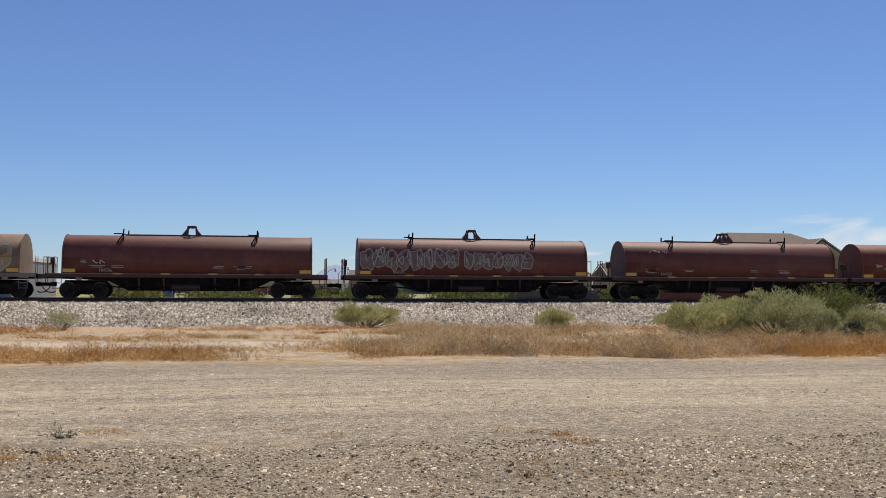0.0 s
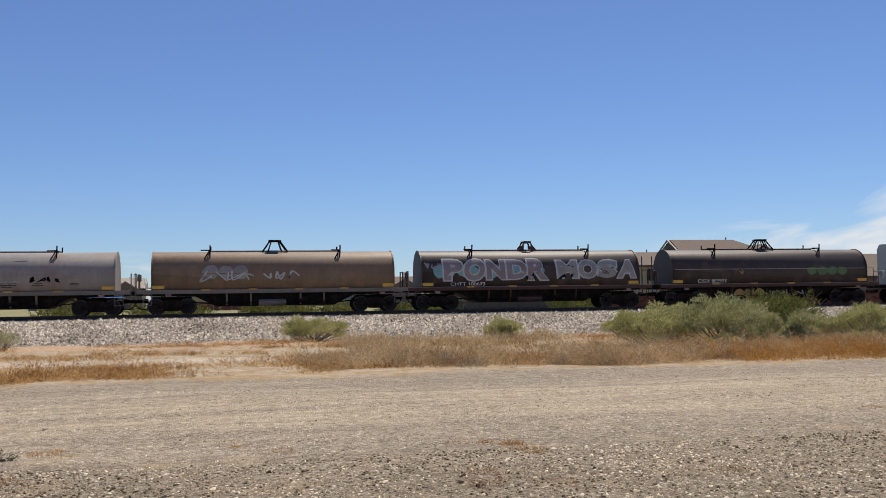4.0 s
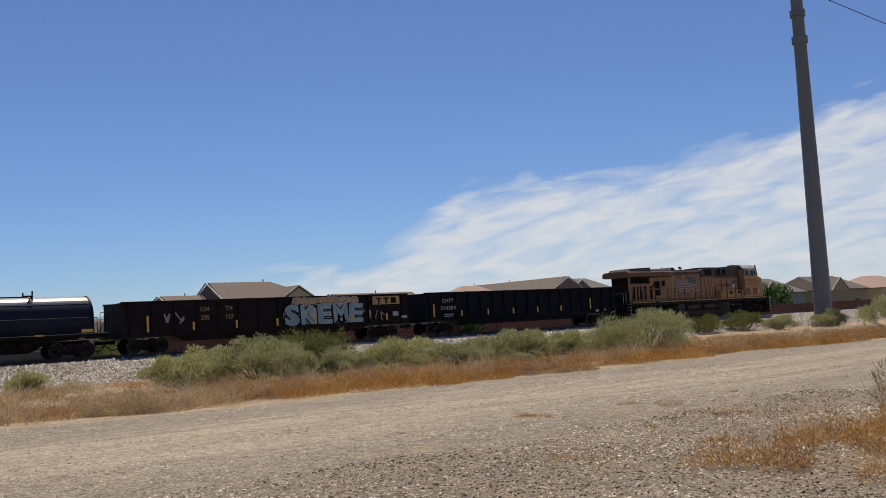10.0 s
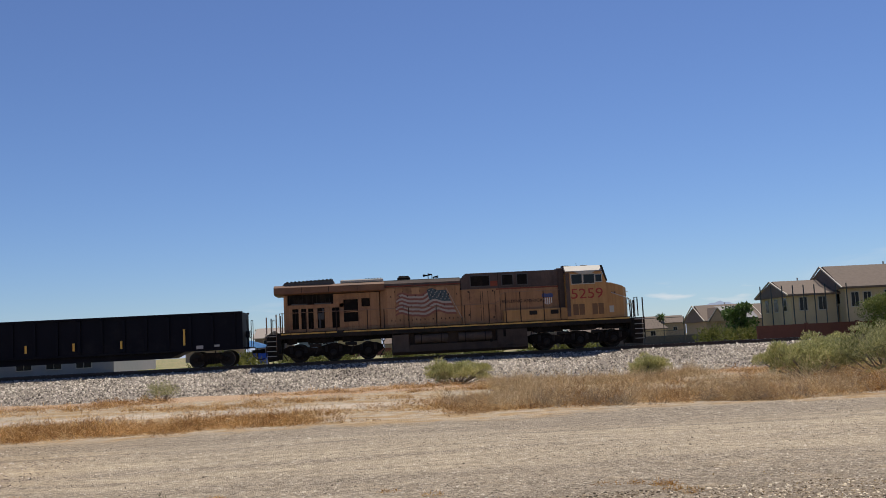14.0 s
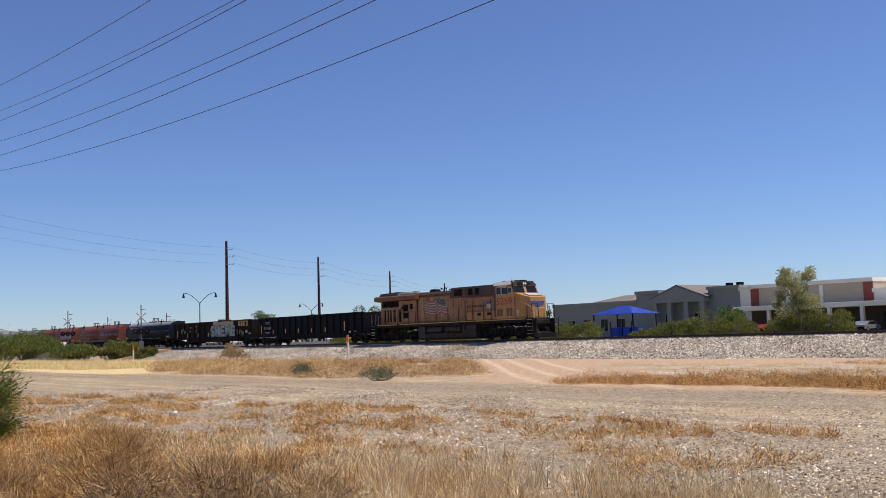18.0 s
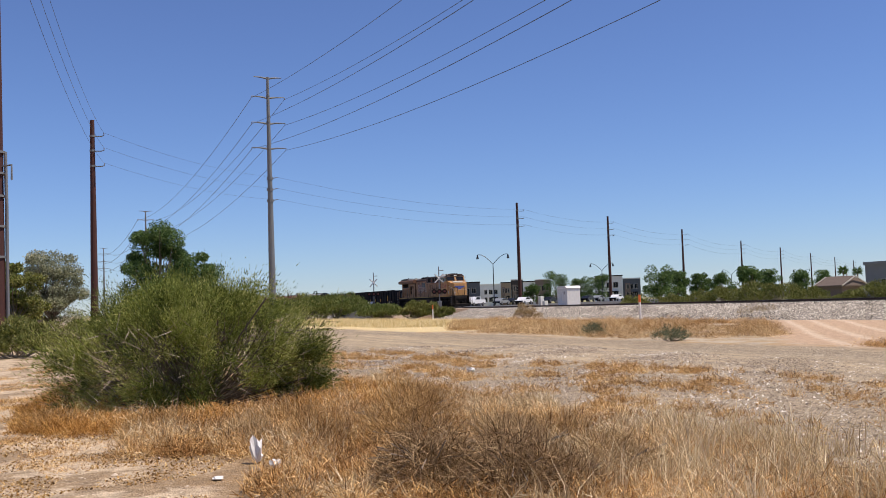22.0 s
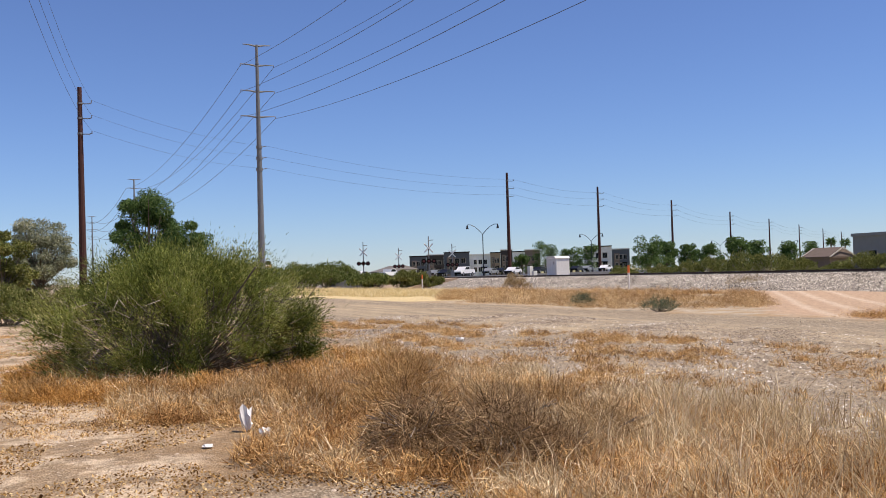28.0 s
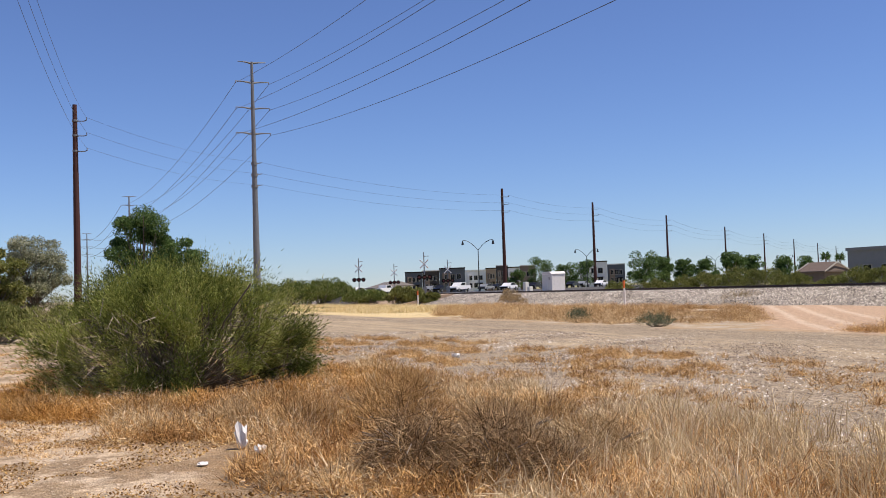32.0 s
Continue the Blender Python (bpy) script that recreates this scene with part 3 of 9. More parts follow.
def loops(name, material, parent, y, x0, x1, z0, z1, count, seed, thick=0.05, curve=0.0):
    """Painted scrawl: a row of swinging brush strokes on a side that faces -y."""
    rnd = random.Random(seed)
    w = (x1 - x0) / count
    for i in range(count):
        cx = x0 + w * (i + 0.5)
        slant = rnd.uniform(-0.1, 0.35)
        wide = rnd.uniform(0.75, 1.35)
        tall = rnd.uniform(0.7, 1.0)
        base = rnd.uniform(-0.12, 0.12)
        knots = []
        low = rnd.random() < 0.5
        for j in range(rnd.choice((3, 4, 4, 5, 6))):
            u = rnd.uniform(-0.5, 0.5) if j else rnd.uniform(-0.5, -0.2)
            v = (rnd.uniform(-0.5, -0.22) if low else rnd.uniform(0.22, 0.5)) if rnd.random() < 0.8 else rnd.uniform(-0.2, 0.2)
            low = not low
            knots.append((u * wide, v * tall + base))
        ext = [knots[0]] + knots + [knots[-1]]
        pts = []
        for j in range(1, len(ext) - 2):
            p0, p1, p2, p3 = ext[j - 1:j + 3]
            sharp = rnd.random() < 0.12
            for k in range(7):
                s = k / 7
                if sharp:
                    q = [p1[d] + (p2[d] - p1[d]) * s for d in (0, 1)]
                else:
                    q = [0.5 * (2 * p1[d] + (p2[d] - p0[d]) * s + (2 * p0[d] - 5 * p1[d] + 4 * p2[d] - p3[d]) * s * s + (3 * p1[d] - p0[d] - 3 * p2[d] + p3[d]) * s ** 3) for d in (0, 1)]
                q[0] += q[1] * slant
                pts.append((cx + q[0] * w, (z0 + z1) / 2 + max(-0.55, min(0.55, q[1])) * (z1 - z0)))
        fat = thick * rnd.uniform(1.2, 1.9)
        bm = B()
        dep = y - 0.004 - 0.004 * rnd.random()
        prev = None
        for j, (px, pz) in enumerate(pts):
            (ax, az), (cx2, cz2) = pts[max(0, j - 1)], pts[min(len(pts) - 1, j + 1)]
            d = Vector((cx2 - ax, 0, cz2 - az))
            if d.length < 1e-4:
                continue
            d.normalize()
            wd = fat * (0.55 + 0.45 * abs(d.z))
            nx, nz = -d.z * wd / 2, d.x * wd / 2
            row = [bm.verts.new((u, dep + lean(curve, v), v)) for u, v in ((px - nx, pz - nz), (px + nx, pz + nz))]
            if prev:
                bm.faces.new((prev[0], prev[1], row[1], row[0]))
            prev = row
        part(name, bm, material, parent)


def bubbles(name, fill_mat, line_mat, parent, y, x0, x1, z0, z1, count, seed, curve=0.0, ring=0.075):
    """Painted bulging shapes side by side, each with a thick outline and a slot cut in it."""
    rnd = random.Random(seed)
    w = (x1 - x0) / count
    k = 20

    def at(u, v, dep):
        return (u, y - dep + lean(curve, v), v)

    for i in range(count):
        fill, edge = B(), B()
        cx, cz = x0 + w * (i + 0.5), (z0 + z1) / 2 + rnd.uniform(-0.05, 0.05) * (z1 - z0)
        p1, p2, p3 = rnd.uniform(0, 6.28), rnd.uniform(0, 6.28), rnd.uniform(0, 6.28)
        sl = rnd.uniform(-0.1, 0.2)
        hw, hh = w * rnd.uniform(0.5, 0.6), (z1 - z0) * rnd.uniform(0.44, 0.52)
        layer = 0.0007 * (i % 3)

        def edge_of(j, grow):
            a = 2 * math.pi * j / k
            c, s = math.cos(a), math.sin(a)
            m = 1 / max(abs(c), abs(s)) ** 0.6
            r = m * (1 + 0.13 * math.sin(3 * a + p1) + 0.10 * math.sin(4 * a + p2) + 0.05 * math.sin(7 * a + p3))
            v = hh * r * s * 0.86
            return (cx + hw * r * c * 0.86 + sl * v + grow * c, cz + v + grow * s)

        mid = fill.verts.new(at(cx, cz, 0.003 + layer))
        ins = [edge_of(j, 0) for j in range(k)]
        out = [edge_of(j, ring) for j in range(k)]
        fv = [fill.verts.new(at(u, v, 0.003 + layer)) for u, v in ins]
        ev = [edge.verts.new(at(u, v, 0.006 + layer)) for u, v in ins]
        ov = [edge.verts.new(at(u, v, 0.006 + layer)) for u, v in out]
        for j in range(k):
            fill.faces.new((mid, fv[j], fv[(j + 1) % k]))
            edge.faces.new((ev[j], ev[(j + 1) % k], ov[(j + 1) % k], ov[j]))
        for q in range(rnd.choice((1, 1, 2))):
            u, v = cx + rnd.uniform(-0.3, 0.3) * hw, cz + rnd.uniform(-0.45, 0.45) * hh
            tall = rnd.random() < 0.6
            a, c = (ring * 0.7, hh * rnd.uniform(0.15, 0.4)) if tall else (hw * rnd.uniform(0.2, 0.45), ring * 0.7)
            pts = [(u - a, v - c), (u + a, v - c * 0.8), (u + a * 0.8, v + c), (u - a * 0.9, v + c * 0.9)]
            slot = B()
            slot.faces.new([slot.verts.new(at(g, h, 0.007 + layer)) for g, h in pts])
            part("scrawl_slot", slot, line_mat, parent)
        part(name, fill, fill_mat, parent)
        part("scrawl_line", edge, line_mat, parent)


def bubble_letters(text, fill_mat, line_mat, parent, y, x0, x1, z0, z1, seed, curve=0.0, fat=0.055, rim=0.05):
    """Fat painted capitals side by side, each a filled shape over its own outline, bent round the hood."""
    rnd = random.Random(seed)
    w = (x1 - x0) / len(text)
    for i, ch in enumerate(text):
        lay = 0.0012 * (i % 2)
        tilt, tall, wide = rnd.uniform(-0.08, 0.08), rnd.uniform(0.94, 1.06), rnd.uniform(1.02, 1.14)
        for nm, mat, grow, dep in (("scrawl_line", line_mat, fat + rim, 0.005), ("scrawl", fill_mat, fat, 0.009)):
            cu = bpy.data.curves.new(nm, "FONT")
            cu.body, cu.size, cu.offset, cu.resolution_u = ch, 1.0, grow * 0.9, 3
            tmp = bpy.data.objects.new("tmp", cu)
            scene.collection.objects.link(tmp)
            me = bpy.data.meshes.new_from_object(tmp.evaluated_get(bpy.context.evaluated_depsgraph_get()))
            bpy.data.objects.remove(tmp)
            bpy.data.curves.remove(cu)
            bm = B()
            bm.from_mesh(me)
            bpy.data.meshes.remove(me)
            xs = [v.co.x for v in bm.verts]
            mid, half = (min(xs) + max(xs)) / 2, max(0.2, (max(xs) - min(xs)) / 2)
            pad = 1.0 if nm == "scrawl_line" else 0.86
            for v in bm.verts:
                u, t = (v.co.x - mid) / half * pad, (v.co.y - 0.35) / 0.46
                v.co = Vector((x0 + w * (i + 0.5) + u * w * 0.5 * wide + tilt * t, 0, (z0 + z1) / 2 + t * (z1 - z0) * 0.5 * tall))
            if curve:
                for k in range(7):
                    zz = curve[0] + 0.02 + k * 0.13
                    bmesh.ops.bisect_plane(bm, geom=bm.verts[:] + bm.edges[:] + bm.faces[:], plane_co=(0, 0, zz), plane_no=(0, 0, 1))
            for v in bm.verts:
                v.co.y = y - dep - lay + lean(curve, v.co.z)
            part(nm, bm, mat, parent)


def blobs(name, material, parent, y, x0, x1, z0, z1, count, seed, curve=0.0):
    """Painted filled shapes behind a scrawl."""
    rnd = random.Random(seed)
    w = (x1 - x0) / count
    for i in range(count):
        cx, cz = x0 + w * (i + 0.5), (z0 + z1) / 2
        k = 12
        ring = []
        for j in range(k):
            a = 2 * math.pi * j / k
            q = (cx + w * 0.55 * rnd.uniform(0.75, 1.1) * math.cos(a), cz + (z1 - z0) * 0.5 * rnd.uniform(0.75, 1.1) * math.sin(a))
            ring.append(q)
        bm = B()
        c = bm.verts.new((cx, y - 0.003 + lean(curve, cz), cz))
        vs = [bm.verts.new((q[0], y - 0.003 + lean(curve, q[1]), q[1])) for q in ring]
        for j in range(k):
            bm.faces.new((c, vs[j], vs[(j + 1) % k]))
        part(name, bm, material, parent)


def lean(curve, z):
    """How far a round hood has fallen back at height z, if it rounds from height curve on."""
    if not curve or z <= curve[0]:
        return 0.0
    h, zs, zt = curve[1], curve[0], curve[2]
    s = min(0.999, (z - zs) / (zt - zs))
    return h * (1 - math.sqrt(1 - s * s)) - 0.012


m_gra = plain("grey_scrawl", (0.38, 0.365, 0.345), 0.6, 0, 0.3, 1.5, second=(0.22, 0.205, 0.195))
m_grb = plain("pale_scrawl", (0.56, 0.59, 0.59), 0.6, 0, 0.2, 3)
m_teal = plain("teal_scrawl", (0.22, 0.42, 0.44), 0.6, 0, 0.2, 3)
m_ochre = plain("ochre_scrawl", (0.42, 0.26, 0.10), 0.6, 0, 0.2, 3)
m_green = plain("green_scrawl", (0.10, 0.20, 0.08), 0.6, 0, 0.2, 3)
m_dullt = plain("dull_teal_fill", (0.20, 0.255, 0.255), 0.7, 0, 0.3, 1.2, second=(0.24, 0.22, 0.19))
m_dullg = plain("dull_grey_fill", (0.22, 0.215, 0.205), 0.7, 0, 0.2, 3)
m_pinkw = plain("pink_white_fill", (0.33, 0.285, 0.29), 0.6, 0, 0.3, 1.2, second=(0.24, 0.15, 0.155))
m_dull2 = plain("grey_brown_fill", (0.215, 0.15, 0.125), 0.7, 0, 0.3, 1.6, second=(0.14, 0.075, 0.06))
m_gra2 = plain("grey_green_outline", (0.36, 0.36, 0.31), 0.6, 0, 0.3, 3)
m_dim = plain("faded_marks", (0.42, 0.40, 0.38), 0.7, 0, 0.2, 3)


def lift_bracket(bm, x, z_top):
    """One stacking bracket astride a hood: a post with a slanted brace and a hook."""
    rod(bm, (x, -0.95, z_top - 0.55), (x + 0.04, -0.95, z_top + 0.35), 0.045, n=6)
    rod(bm, (x - 0.45, -1.1, z_top - 0.72), (x, -0.95, z_top + 0.06), 0.04, n=6)
    rod(bm, (x - 0.5, -0.95, z_top + 0.06), (x, -0.95, z_top + 0.06), 0.035, n=6)
    rod(bm, (x, 0.95, z_top - 0.55), (x + 0.04, 0.95, z_top + 0.35), 0.045, n=6)
    rod(bm, (x - 0.45, 1.1, z_top - 0.72), (x, 0.95, z_top + 0.06), 0.04, n=6)
    rod(bm, (x, -0.95, z_top + 0.06), (x, 0.95, z_top + 0.06), 0.04, n=6)
    return bm


def add_yoke(hood, mat, x, z, w=0.52, h=0.5, arch=False):
    """The central lifting yoke on a hood: plate legs under flat caps, or splayed bars under one cap."""
    if arch:
        w, h = 0.75, 0.62
        for y in (-0.35, 0.35):
            for s in (-1, 1):
                part("yoke_leg", rod(B(), (x + s * w, y * 1.2, z - 0.02), (x + s * w * 0.42, y * 0.6, z + h), 0.05, n=6), mat, hood)
                part("yoke_leg", rod(B(), (x + s * w * 0.55, y * 1.2, z - 0.02), (x + s * w * 0.28, y * 0.6, z + h), 0.035, n=6), mat, hood)
        part("yoke_cap", box(B(), x - w * 0.5, x + w * 0.5, -0.3, 0.3, z + h - 0.03, z + h + 0.09, 0.02), mat, hood)
        return
    for y in (-0.3, 0.3):
        for s in (-1, 1):
            prof = [(x + s * w * 1.15, z - 0.02), (x + s * w * 0.45, z - 0.02), (x + s * w * 0.42, z + h * 0.72), (x + s * w * 0.28, z + h * 0.86), (x + s * w * 0.46, z + h), (x + s * w * 0.62, z + h * 0.6)]
            part("yoke_leg", extrude_y(B(), prof if s > 0 else prof[::-1], y - 0.03, y + 0.03), mat, hood)
        part("yoke_cap", box(B(), x - w * 0.48, x + w * 0.48, y - 0.04, y + 0.04, z + h * 0.86, z + h + 0.06, 0.02), mat, hood)
    part("yoke_pin", rod(B(), (x, -0.35, z + h * 0.93), (x, 0.35, z + h * 0.93), 0.06, n=8), mat, hood)


CURVE = (2.35, 1.42, 3.68)
m_sill_glint = plain("dust_glint_edge", (0.30, 0.255, 0.225), 0.8, 0, 0.35, 2.5)
m_plac = plain("faded_placard", (0.26, 0.15, 0.13), 0.7, 0, 0.25, 9, second=(0.4, 0.36, 0.33))


def coil_car(hood_mat, frame_mat, label, length=14.2, hoods=1, top=3.68, arch=False, ridge=True):
    """A coil car: fishbelly frame on two trucks and one or two round-backed hoods."""
    car = empty("coil_car", Matrix(), label, "coil car", "coil cars of the train")
    half = length / 2 + 0.95
    bm = B()
    extrude_y(bm, [(-half, 1.12), (-half, 1.36), (half, 1.36), (half, 1.12), (half - 3.4, 1.02), (half - 4.6, 0.42), (-half + 4.6, 0.42), (-half + 3.4, 1.02)], -1.15, 1.15)
    part("underframe", bm, m_black, car)
    bm = B()
    for s in (-1, 1):
        box(bm, -half + 0.1, half - 0.1, s * 1.46 - 0.05, s * 1.46 + 0.05, 1.18, 1.42, 0.015)
    part("side_sill", bm, frame_mat, car)
    part("walkway", box(B(), -half, half, -1.41, 1.41, 1.362, 1.40), frame_mat, car)
    for s in (-1, 1):
        part("brake_beam", box(B(), s * (half - 2.05) - 1.1, s * (half - 2.05) + 1.1, -0.6, 0.6, 0.55, 1.02), m_black, car)
    part("brake_rod", rods(B(), [(-half + 3.2, -1.2, 0.7), (-half + 4.2, -1.25, 0.62), (half - 4.2, -1.25, 0.62), (half - 3.2, -1.2, 0.7)], 0.04, 5), m_black, car)
    truck(car, -half + 2.05)
    truck(car, half - 2.05)
    ends(car, half, 1.40, frame_mat)
    n = hoods
    gap = 0.12
    w = (length - gap * (n - 1)) / n
    side_z = CURVE[0] + (top - CURVE[2])
    for k in range(n):
        a = -length / 2 + k * (w + gap)
        bm = B()
        extrude_x(bm, hood_profile(2.84, 1.44, side_z, top, 18), a, a + w)
        bmesh.ops.bevel(bm, geom=[e for e in bm.edges if abs(e.verts[0].co.x - e.verts[1].co.x) < 1e-6 and e.verts[0].co.z > 1.5 and e.verts[1].co.z > 1.5], offset=0.035, segments=1, affect="EDGES")
        hood = part("hood", bm, hood_mat, car, smooth=True)
        for face in hood.data.polygons:
            face.use_smooth = abs(face.normal.x) < 0.5
        lip = hood_profile(2.92, 1.42, side_z, top + 0.04, 18)
        for e in (a - 0.02, a + w - 0.05):
            part("hood_end_rim", extrude_x(B(), lip, e, e + 0.07), hood_mat, hood)
        part("seam_strip", box(B(), a + 0.03, a + w - 0.03, -1.435, -1.42, side_z - 0.02, side_z + 0.03), hood_mat, hood)
        mid, d = a + w / 2, (w * 0.27 if n == 1 else w * 0.36)
        for x in (mid - d, mid + d):
            part("stacking_bracket", lift_bracket(B(), x, top), m_black if hood_mat.name != "white_hood" else hood_mat, hood)
        if ridge:
            part("ridge_beam", box(B(), mid - d, mid + d, -0.12, 0.12, top - 0.02, top + 0.08, 0.015), frame_mat, hood)
        add_yoke(hood, m_black if arch else frame_mat, mid, top if arch else top + 0.06, arch=arch)
    # yellow reflective plates along the sill
    for i in range(6):
        x = -length / 2 + 0.35 + i * (length - 0.7) / 5
        ww, hh = (0.75, 0.2) if i in (0, 5) else (0.5, 0.09)
        part("reflector", box(B(), x - ww / 2, x + ww / 2, -1.448 if i in (0, 5) else -1.52, -1.40, 1.47 if i in (0, 5) else 1.36, 1.47 + hh if i in (0, 5) else 1.36 + hh), m_yel, car)
    for s in (-1, 1):
        bm = B()
        for i in range(3):
            rod(bm, (s * (half - 0.5), -1.5, 0.55 + 0.3 * i), (s * (half - 0.95), -1.5, 0.55 + 0.3 * i), 0.02, n=5)
        for x in (half - 0.5, half - 0.95):
            rod(bm, (s * x, -1.5, 0.5), (s * x, -1.5, 1.4), 0.02, n=5)
        part("side_ladder", bm, frame_mat, car)
    # pale bar on the sill: dust plus skylight put into its colour
    part("sill_edge", box(B(), -half + 0.1, half - 0.1, -1.522, -1.508, 1.385, 1.415), m_sill_glint, car, "pale dusty sill edge with painted sky light")
    part("air_tank", rod(B(), (-1.0, -1.16, 0.62), (0.6, -1.16, 0.62), 0.2, n=10), frame_mat, car)
    part("brake_cylinder", rod(B(), (1.3, -1.17, 0.78), (1.9, -1.17, 0.78), 0.15, n=10), m_sideframe, car)
    part("valve_box", box(B(), 2.5, 2.95, -1.2, -1.0, 0.5, 0.85, 0.02), m_sideframe, car)
    for x in (-half + 5.2, -half + 6.6, half - 6.6, half - 5.2):
        part("side_gusset", extrude_x(B(), [(-1.15, 0.5), (-1.18, 0.5), (-1.44, 1.16), (-1.15, 1.16)], x - 0.05, x + 0.05), frame_mat, car)
    for x in (-half + 1.9, half - 1.7):
        part("placard", box(B(), x - 0.17, x + 0.17, -1.515, -1.49, 1.02, 1.17), m_plac, car, "small reddish placard")
    return car


def steel_mat(name, col, dust, rough=0.55, streak=0.35, spec=0.4):
    return plain(name, col, rough, 0.0, 0.16, 0.8, 0.12, second=dust, streak=streak, spec=spec)


m_rust = steel_mat("rust_brown_hood", (0.142, 0.044, 0.031), (0.185, 0.075, 0.052), 0.62)
m_rust2 = steel_mat("red_oxide_hood", (0.185, 0.047, 0.028), (0.235, 0.08, 0.046), 0.62)
m_grey = steel_mat("grey_hood", (0.34, 0.31, 0.285), (0.27, 0.185, 0.145), 0.65)
m_tan = steel_mat("tan_hood", (0.24, 0.165, 0.105), (0.30, 0.205, 0.13), 0.6)
m_dark = steel_mat("brown_black_hood", (0.06, 0.045, 0.04), (0.12, 0.08, 0.062), 0.55)
m_navy = steel_mat("navy_hood", (0.010, 0.015, 0.032), (0.02, 0.025, 0.036), 0.55, 0.2, 0.15)
m_teal2 = steel_mat("pale_teal_hood", (0.29, 0.305, 0.29), (0.23, 0.185, 0.14), 0.65)
m_whiteh = steel_mat("white_hood", (0.46, 0.50, 0.475), (0.40, 0.42, 0.39), 0.5, 0.2)
m_frame_r = steel_mat("red_frame", (0.075, 0.032, 0.026), (0.05, 0.03, 0.024))
m_frame_g = steel_mat("grey_frame", (0.22, 0.20, 0.18), (0.15, 0.12, 0.095))
m_silver = steel_mat("dust_sheen_top", (0.30, 0.30, 0.29), (0.22, 0.20, 0.18), 0.4, 0.1)

V, S0 = 18.6, 0.0
TRAIN = []


def on_track(car, s):
    """Puts a car's middle at s metres along the train; the train runs towards -x."""
    car.matrix_basis = pose(s, TRACK_Y, RAIL_Z)
    TRAIN.append((car, s))


def number(car, x, z, text, size, material, y=-1.52):
    letters("number", text, size, material, car, pose(x, y, z))


def small_marks(car, seed, length, y=-1.424, mat=None):
    rnd = random.Random(seed)
    bits = []
    for i in range(5):
        x = rnd.uniform(-length / 2 + 1.5, length / 2 - 1.5)
        for j in range(rnd.choice((2, 3))):
            bits.append((x + rnd.uniform(-0.05, 0.05), 1.86 - 0.09 * j, rnd.uniform(0.4, 0.9), 0.035))
    bars("stencil_bar", bits, mat or m_dim, car, y)


def build_coils():
    def car(mid, hood, frm, label, **kw):
        c = coil_car(hood, frm, label, **kw)
        on_track(c, mid)
        return c

    up = CURVE
    c = car(-38.5, m_rust, m_frame_r, "rust-brown steel coil car with a long round-backed hood")
    c = car(-22.0, m_tan, m_frame_g, "weathered tan coil car painted with yellow and teal scrawl")
    bubbles("scrawl", m_ochre, m_teal, c, -1.424, 3.0, 6.6, 1.5, 3.1, 3, 3, up)
    loops("scrawl_line", m_teal, c, -1.43, 2.5, 6.4, 1.6, 2.7, 3, 5, 0.1, up)
    c = car(-5.5, m_rust, m_frame_r, "rust-brown steel coil car with a long round-backed hood")
    number(c, -4.7, 1.52, "164506", 0.26, m_dim, -1.446)
    loops("scrawl", m_grb, c, -1.43, -6.1, -4.5, 1.95, 2.3, 3, 11, 0.035, up)
    small_marks(c, 1, 14)
    c = car(11.5, m_rust, m_frame_r, "rust-brown coil car with grey outlined scrawl along its hood")
    bubbles("scrawl", m_dull2, m_gra2, c, -1.426, -7.0, -1.0, 1.75, 3.05, 8, 21, up, 0.05)
    loops("scrawl_line", m_gra2, c, -1.436, -6.8, -1.2, 1.8, 3.0, 9, 24, 0.045, up)
    bubbles("scrawl", m_dull2, m_gra2, c, -1.426, -0.7, 3.6, 1.75, 2.85, 7, 22, up, 0.05)
    loops("scrawl_line", m_gra2, c, -1.436, -0.6, 3.5, 1.8, 2.8, 7, 25, 0.04, up)
    number(c, -4.7, 1.52, "164501", 0.26, m_dim, -1.446)
    c = car(28.2, m_rust, m_frame_r, "rust-brown coil car, its hood dusty and plain")
    loops("scrawl", m_dim, c, -1.43, -5.6, -4.2, 2.9, 3.15, 4, 31, 0.03, up)
    number(c, -4.4, 1.52, "164241", 0.26, m_dim, -1.446)
    small_marks(c, 3, 14)
    c = car(44.4, m_rust2, m_frame_r, "red oxide coil car with white scrawl at one end")
    loops("scrawl", m_grb, c, -1.43, -6.2, -4.6, 2.0, 2.35, 5, 41, 0.05, up)
    loops("scrawl", m_grb, c, -1.43, -4.1, -2.6, 2.0, 2.35, 5, 42, 0.05, up)
    loops("scrawl", m_gra, c, -1.43, -2.2, -0.6, 1.95, 2.4, 4, 43, 0.04, up)
    number(c, -4.7, 1.52, "164582", 0.26, m_dim, -1.446)
    c = car(60.8, m_grey, m_frame_g, "pale grey weathered coil car with worn numbers")
    number(c, -4.6, 1.62, "242126", 0.36, m_black, -1.446)
    loops("scrawl", m_black, c, -1.43, 2.5, 4.2, 1.85, 2.3, 4, 51, 0.05, up)
    loops("scrawl", m_dim, c, -1.43, -3.0, 2.0, 1.75, 2.1, 8, 52, 0.04, up)
    bars("patch", [(2.0, 3.05, 0.7, 0.28)], m_white, c, -1.12)
    small_marks(c, 5, 14, mat=m_black)
    c = car(77.0, m_tan, m_frame_g, "weathered tan coil car with grey scrawl along its hood", arch=True)
    blobs("scrawl", m_gra, c, -1.426, -4.2, -1.6, 2.0, 2.9, 3, 61, up)
    loops("scrawl_line", m_grb, c, -1.436, -4.3, 1.6, 1.9, 2.6, 7, 62, 0.06, up)
    c = car(92.9, m_dark, m_frame_r, "black-brown coil car covered in pale and pink bubble scrawl")
